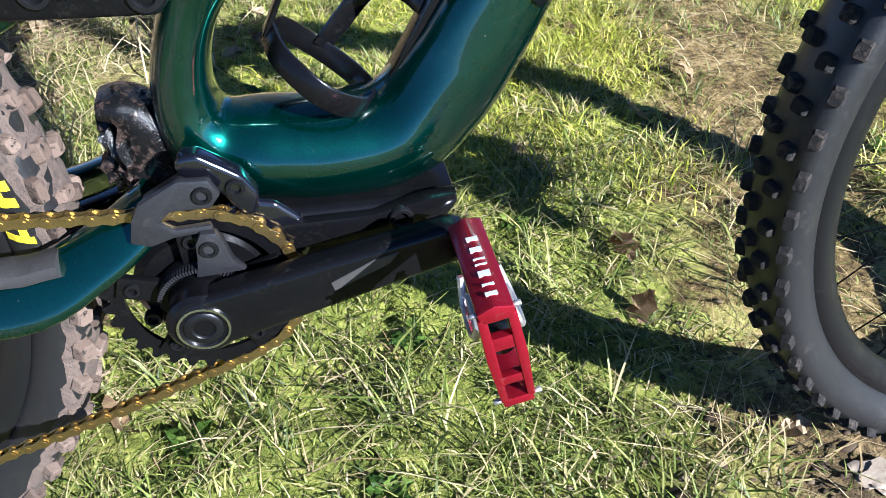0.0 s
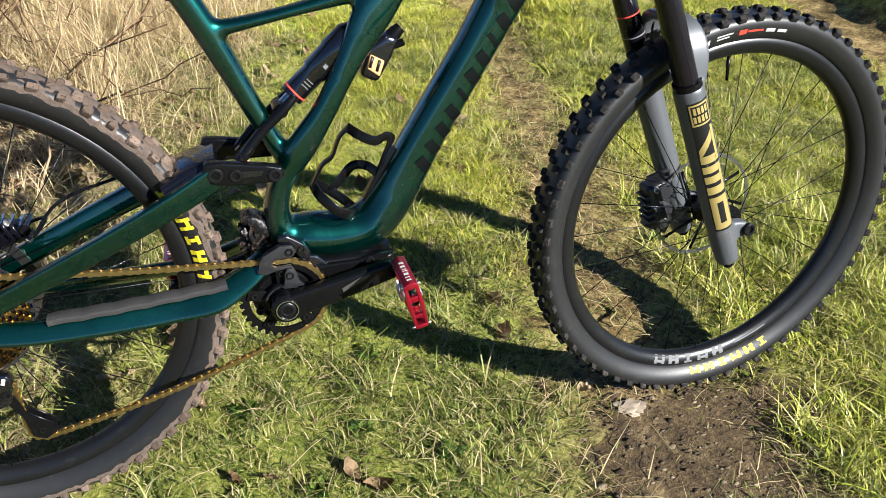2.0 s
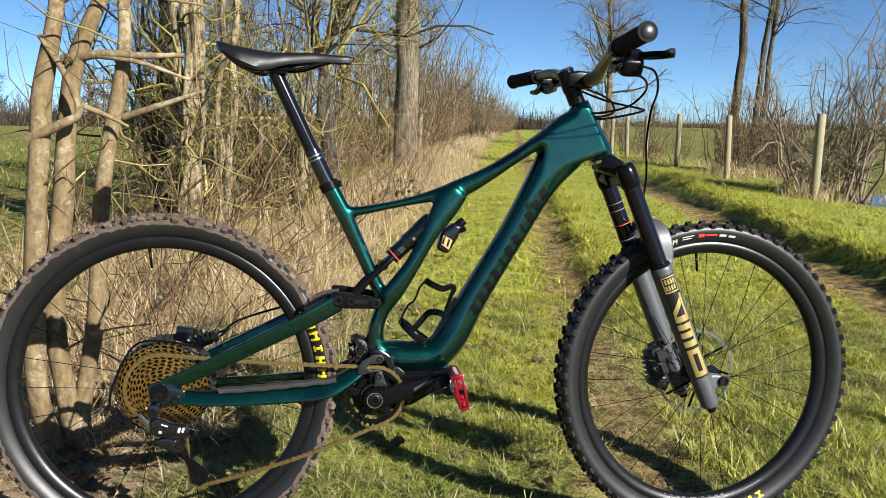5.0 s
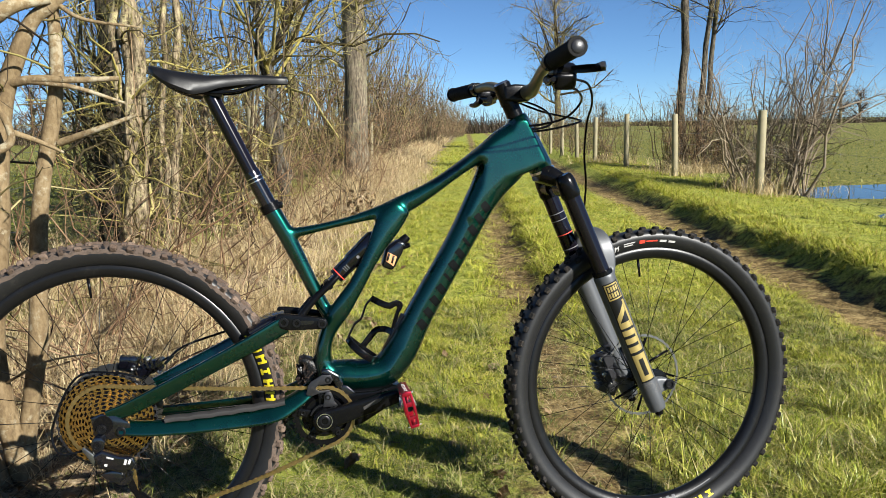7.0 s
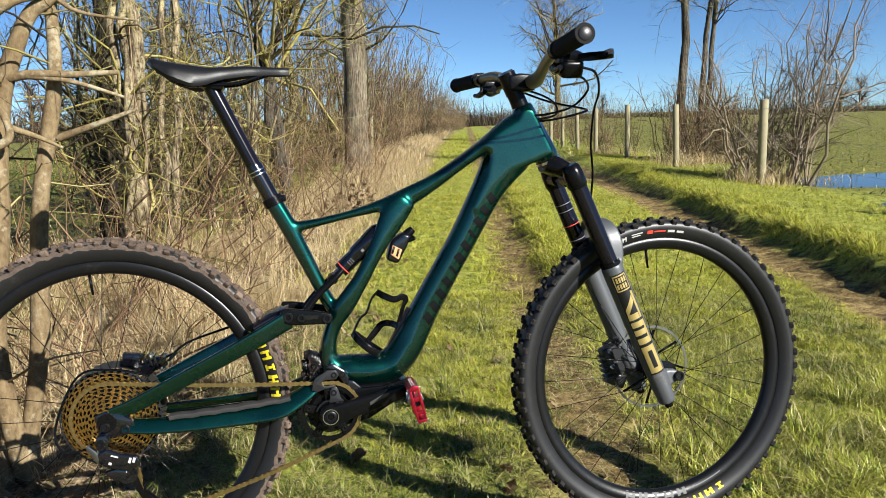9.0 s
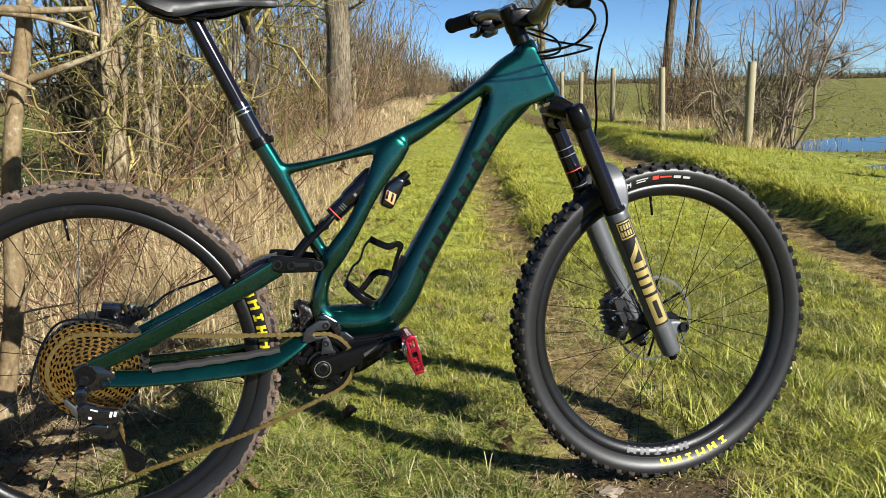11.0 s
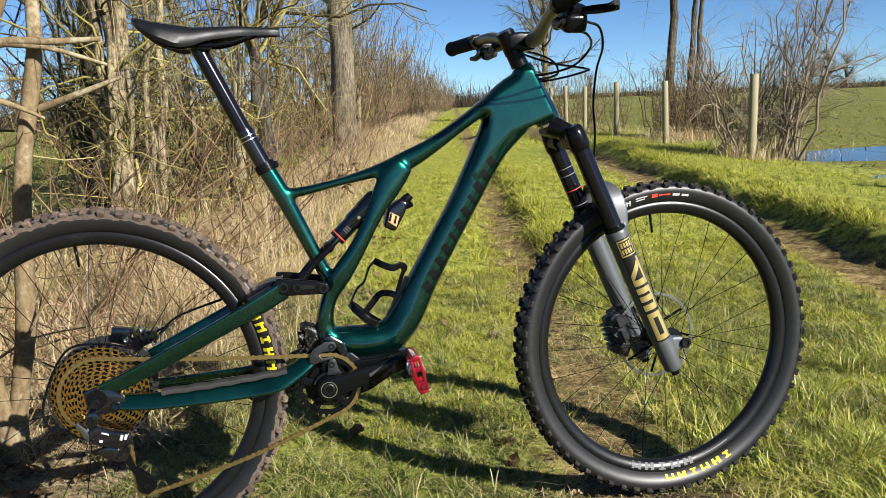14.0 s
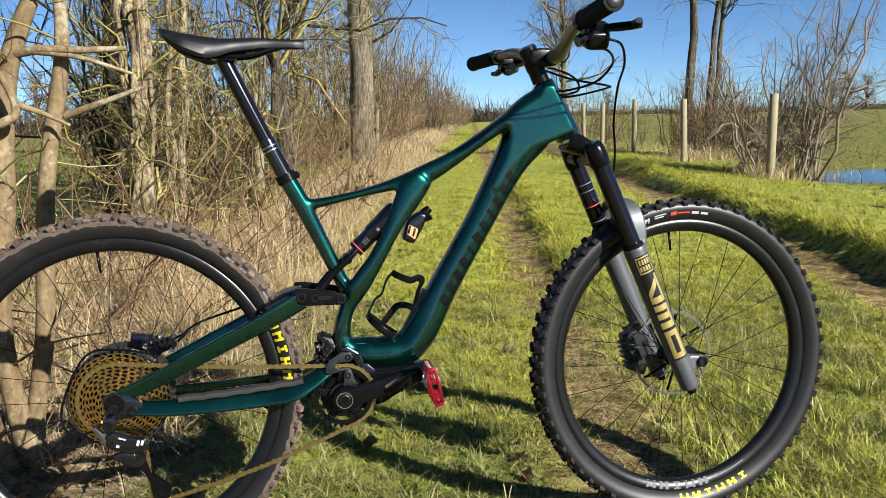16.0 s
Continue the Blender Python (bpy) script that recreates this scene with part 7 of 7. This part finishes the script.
# standing water in the field
bm = bmesh.new()
for cx, cy, a, b in ((9.2, 8.3, 2.7, 1.55), (7.1, 5.6, 1.05, 0.55)):
    ring = [bm.verts.new((cx + a * math.cos(q) * (1 + 0.12 * math.sin(3 * q + cx)), cy + b * math.sin(q) * (1 + 0.15 * math.sin(5 * q)), -0.058)) for q in np.arange(0, 6.28, 0.13)]
    bm.faces.new(ring)
m, nt, p = node_mat("flood_water")
p.inputs["Base Color"].default_value = (0.03, 0.04, 0.04, 1)
p.inputs["Roughness"].default_value = 0.06
p.inputs["IOR"].default_value = 1.33
bump_node(nt, p, noise_node(nt, 6, 3, 0.5, object_vec(nt)), 0.05, 0.02)
tagged(part("water", bm, m, None), "shallow flood water lying in the field", "water", kind="structure")

# rough grass out in the fields, far hedges and woods
blades("field_grass", np.column_stack((hr.uniform(5.8, 24, 16000), hr.uniform(5, 40, 16000))), (0.02, 0.06), (0.008, 0.022), (0.3, 1.6), PASTURE, "rough pasture beyond the fence", "grass", 41)
blades("left_field_grass", np.column_stack((hr.uniform(-12, -1.2, 16000), hr.uniform(4.5, 26, 16000))), (0.02, 0.07), (0.008, 0.025), (0.2, 1.2), PASTURE, "rough green pasture behind the hedge", "grass", 42)
FAR = island_mat("distant_hedge_twigs", [(0.0, (0.025, 0.02, 0.018)), (0.5, (0.07, 0.052, 0.04)), (1.0, (0.14, 0.105, 0.075))], 0.9, 0.0, 0.1)
line = np.concatenate([np.column_stack((hr.uniform(a, b, n), np.interp(hr.uniform(0, 1, n), (0, 1), (c, d)))) for a, b, c, d, n in ((-120, 75, 150, 160, 16000), (60, 240, 120, 128, 12000), (12, 26, 78, 88, 2600))])
blades("distant_hedge", line, (0.5, 2.1), (0.025, 0.07), (0.3, 1.3), FAR, "distant bare hedge along the field edge", "hedge", 43)
wood = np.column_stack((hr.uniform(-70, -4, 9000), hr.uniform(60, 72, 9000)))
blades("field_hedge", wood, (0.7, 2.6), (0.025, 0.06), (0.2, 1.1), FAR, "dark overgrown hedge across the field", "hedge", 45)
FAR_TREE = [dict(per=14, length=(1.6, 3.6), spread=(0.45, 0.8), up=0.12, thin=0.5, m=5, low=0.2, wander=0.2, cap=0.12), dict(per=11, length=(0.8, 2.0), spread=(0.4, 0.85), up=0.05, thin=0.5, m=4, low=0.15, wander=0.25, cap=0.06), dict(per=7, length=(0.4, 1.2), spread=(0.4, 0.85), up=0.0, thin=0.6, m=3, low=0.15, wander=0.25, cap=0.04)]
first = tree([(0, 0, 0)], [(0.2, 0, 5.5)], [0.3], [0.08], 301, BARK, FAR, "distant rounded bare tree on the field edge", FAR_TREE, group="distant trees", sides=8)
first.location = (89, 120, 0)
for k, (x, y, s) in enumerate(((94, 122, 0.9), (106, 124, 1.0), (113, 121, 0.85), (60, 150, 0.7), (130, 126, 1.1), (-30, 120, 1.2), (-45, 118, 1.0), (-15, 125, 1.1), (-62, 122, 1.2), (-12, 66, 0.55), (-19, 68, 0.75), (-26, 65, 0.6), (-33, 70, 0.8), (-6, 70, 0.5))):
    ob = copy_thing(first, pose(x, y, 0, 0, 0, 55 * k))
    ob.scale = (s, s, s)

# litter on the lane: leaves, a pale stone, clods
lr = np.random.default_rng(66)
LEAF = island_mat("dry_oak_leaf", [(0.0, (0.22, 0.13, 0.065)), (0.5, (0.42, 0.29, 0.17)), (1.0, (0.56, 0.44, 0.29))], 0.7, 0.2, 0.3, True)


def leaf_mesh(seed):
    r = np.random.default_rng(seed)
    bm = bmesh.new()
    rows = []
    for s in np.linspace(0, 1, 7):
        w = 0.3 * math.sin(math.pi * min(1, s * 0.95 + 0.05)) * (1 + 0.35 * math.sin(s * 19 + seed))
        z = 0.18 * math.sin(s * 3 + seed) + 0.05 * r.uniform()
        rows.append([bm.verts.new((s - 0.5, -w, z + 0.16 * r.uniform())), bm.verts.new((s - 0.5, 0, z)), bm.verts.new((s - 0.5, w, z + 0.2 * r.uniform()))])
    for a, b in zip(rows, rows[1:]):
        for i in range(2):
            bm.faces.new((a[i], a[i + 1], b[i + 1], b[i]))
    bmesh.ops.solidify(bm, geom=bm.faces[:], thickness=0.012)
    mesh = bpy.data.meshes.new("fallen_leaf")
    bm.to_mesh(mesh)
    bm.free()
    mesh.materials.append(LEAF)
    return mesh


leaf_data = [leaf_mesh(s) for s in range(4)]
spots = [(0.12, 0.02), (0.16, 0.06), (0.34, -0.05), (0.3, 0.16), (0.26, 0.2)] + [(lr.uniform(-0.55, 0.35) + LANE * q, q) for q in lr.uniform(0.3, 4.5, 110)] + [(lr.normal(-0.22, 0.2), lr.uniform(0.25, 1.5)) for q in range(130)] + [(lr.uniform(0.2, 1.2), lr.uniform(-0.3, 2.0)) for q in range(24)]
for k, (x, y) in enumerate(spots):
    ob = new("fallen_leaf", leaf_data[k % 4])
    s = lr.uniform(0.035, 0.075)
    ob.matrix_basis = Matrix.Translation((x, y, float(height(x, y)) + 0.012)) @ Euler((lr.uniform(-0.5, 0.5), lr.uniform(-0.5, 0.5), lr.uniform(0, 6.28))).to_matrix().to_4x4() @ Matrix.Diagonal((s, s, s, 1))
    tagged(ob, "dry curled brown leaf lying in the grass", "leaf", "fallen leaves")

for k, (x, y, n) in enumerate(((0.85, 5.9, 34), (1.15, 7.2, 38), (0.35, 4.2, 24), (1.0, 6.5, 26))):
    z = float(height(x, y))
    dock = thing("dead_dock", "dead brown dock plant standing in the straw grass", "weed", "dead docks")
    dock.location = (x, y, z)
    for j in range(3):
        bm = bmesh.new()
        tube(bm, [(0.02 * j, 0, -0.02), (0.05 * j - 0.04, 0.03 * j, 0.25), (0.11 * j - 0.1, 0.05 * j - 0.05, 0.42)], [0.005, 0.004, 0.002], 6, 3)
        part("stalk", bm, BARK, dock)
    for j in range(n):
        ob = new("leaf", leaf_data[j % 4])
        ob.parent = dock
        s = lr.uniform(0.04, 0.1)
        ob.matrix_local = Matrix.Translation((lr.normal(0, 0.12), lr.normal(0, 0.1), lr.uniform(0.07, 0.26))) @ Euler((lr.uniform(-1.4, 1.4), lr.uniform(-1, 1), lr.uniform(0, 6.28))).to_matrix().to_4x4() @ Matrix.Diagonal((s, s, s, 1))


def lump(seed, size):
    r = np.random.default_rng(seed)
    bm = bmesh.new()
    bmesh.ops.create_icosphere(bm, subdivisions=3, radius=1.0)
    for v in bm.verts:
        q = v.co * 2.1 + Vector((seed, 0, 0))
        v.co *= 1 + 0.7 * noise.noise(q) + 0.35 * noise.noise(q * 3)
        v.co = Vector((v.co.x * size[0], v.co.y * size[1], v.co.z * size[2]))
    return bm


ob = part("stone", lump(3, (0.03, 0.02, 0.006)), STONE, None)
ob.location = (1.07, -0.05, float(height(1.07, -0.05)) + 0.006)
tagged(ob, "small pale stone lying on bare earth", "stone")
base = bmesh.new()
bmesh.ops.create_icosphere(base, subdivisions=1, radius=1.0)
bv = np.array([v.co[:] for v in base.verts])
bf = np.array([[v.index for v in f.verts] for f in base.faces])
base.free()
n = 2200
u = np.concatenate((lr.normal(1.12, 0.2, n // 2), lr.normal(1.1, 0.28, n // 2)))
yv = np.concatenate((lr.normal(-0.12, 0.2, n // 2), lr.uniform(-0.6, 5, n // 2)))
cx = u + LANE * yv
cz = height(cx, yv)
size = lr.uniform(0.001, 0.0034, n) * (1 + 1.2 * (lr.uniform(0, 1, n) > 0.95))
jig = 1 + 0.35 * lr.normal(size=(n, len(bv)))
V = bv[None] * jig[..., None] * (size[:, None] * np.ones((1, 3)))[:, None] * np.array((1.9, 1.2, 0.45)) + np.column_stack((cx, yv, cz))[:, None]
F = bf[None] + (np.arange(n) * len(bv))[:, None, None]
SOIL = island_mat("earth_clods", [(0.0, (0.03, 0.02, 0.012)), (0.6, (0.1, 0.07, 0.045)), (1.0, (0.28, 0.22, 0.15))], 0.9, 0, 0.2)
tagged(link_mesh("earth_clods", numpy_mesh("earth_clods", V.reshape(-1, 3), F.reshape(-1, 3).astype(np.int32)), SOIL, smooth=False), "crumbs of earth and grit in the worn rut", "soil", kind="stuff")
xy = np.column_stack((lr.uniform(-0.6, 2.6, 15000), lr.uniform(-0.8, 2.8, 15000)))
xy = xy[np.hypot(xy[:, 0] - 1.1, xy[:, 1] + 0.17) > 0.2 * lr.uniform(0.3, 1.2, len(xy))]
blades("dead_grass_thatch", xy, (0.01, 0.03), (0.0012, 0.0026), (1.5, 4.5), STRAW, "flattened dead grass stalks on the lane", "dry grass", 44)

# low broad-leaved weeds among the grass
WEED = island_mat("weed_leaf", [(0.0, (0.05, 0.11, 0.015)), (0.6, (0.12, 0.21, 0.03)), (1.0, (0.24, 0.3, 0.06))], 0.45, 0.25, 0.4, True)
weed_data = []
for d in leaf_data[:3]:
    c = d.copy()
    c.name = "weed_leaf"
    c.materials.clear()
    c.materials.append(WEED)
    weed_data.append(c)
rosette = thing("weed", "low rosette of broad green leaves in the grass", "weed", "weeds")
for j in range(8):
    a = 0.785 * j + lr.uniform(-0.25, 0.25)
    s = lr.uniform(0.022, 0.04)
    ob = new("leaf", weed_data[j % 3])
    ob.parent = rosette
    ob.matrix_local = Matrix.Rotation(a, 4, "Z") @ Matrix.Translation((s * 0.5, 0, 0.008)) @ Matrix.Rotation(radians(-18), 4, "Y") @ Matrix.Diagonal((s, s * 0.9, s * 0.6, 1))
for k, (x, y) in enumerate(((0.56, 0.02), (0.46, -0.1), (0.7, -0.08), (0.36, 0.12), (0.62, 0.22), (0.8, 0.42), (0.5, 0.5), (0.3, -0.12), (1.5, 0.1), (1.42, 0.5), (1.7, 0.3), (1.62, -0.2), (0.74, 0.9), (0.45, 0.85))):
    m = pose(x, y, float(height(x, y)), 0, 0, 47 * k)
    if k == 0:
        rosette.matrix_basis = m
    else:
        copy_thing(rosette, m)

# dead twigs lying in the rut and on the lane
for k in range(16):
    x, y = lr.uniform(0.75, 1.35), lr.uniform(-0.3, 1.6)
    x += LANE * max(0.0, y - 0.4)
    a, n = lr.uniform(0, 6.28), lr.uniform(0.05, 0.13)
    pts = [(n * (f - 0.5) * math.cos(a) + 0.008 * math.sin(9 * f + k), n * (f - 0.5) * math.sin(a) + 0.006 * math.cos(7 * f), float(height(x + n * (f - 0.5) * math.cos(a), y + n * (f - 0.5) * math.sin(a))) - float(height(x, y)) + 0.006) for f in np.linspace(0, 1, 5)]
    bm = bmesh.new()
    tube(bm, pts, np.linspace(0.0022, 0.0012, 5), 6, 3)
    ob = part("twig", bm, TWIG, None)
    ob.location = (x, y, float(height(x, y)))
    tagged(ob, "thin dead twig lying on the worn lane", "twig", "fallen twigs")
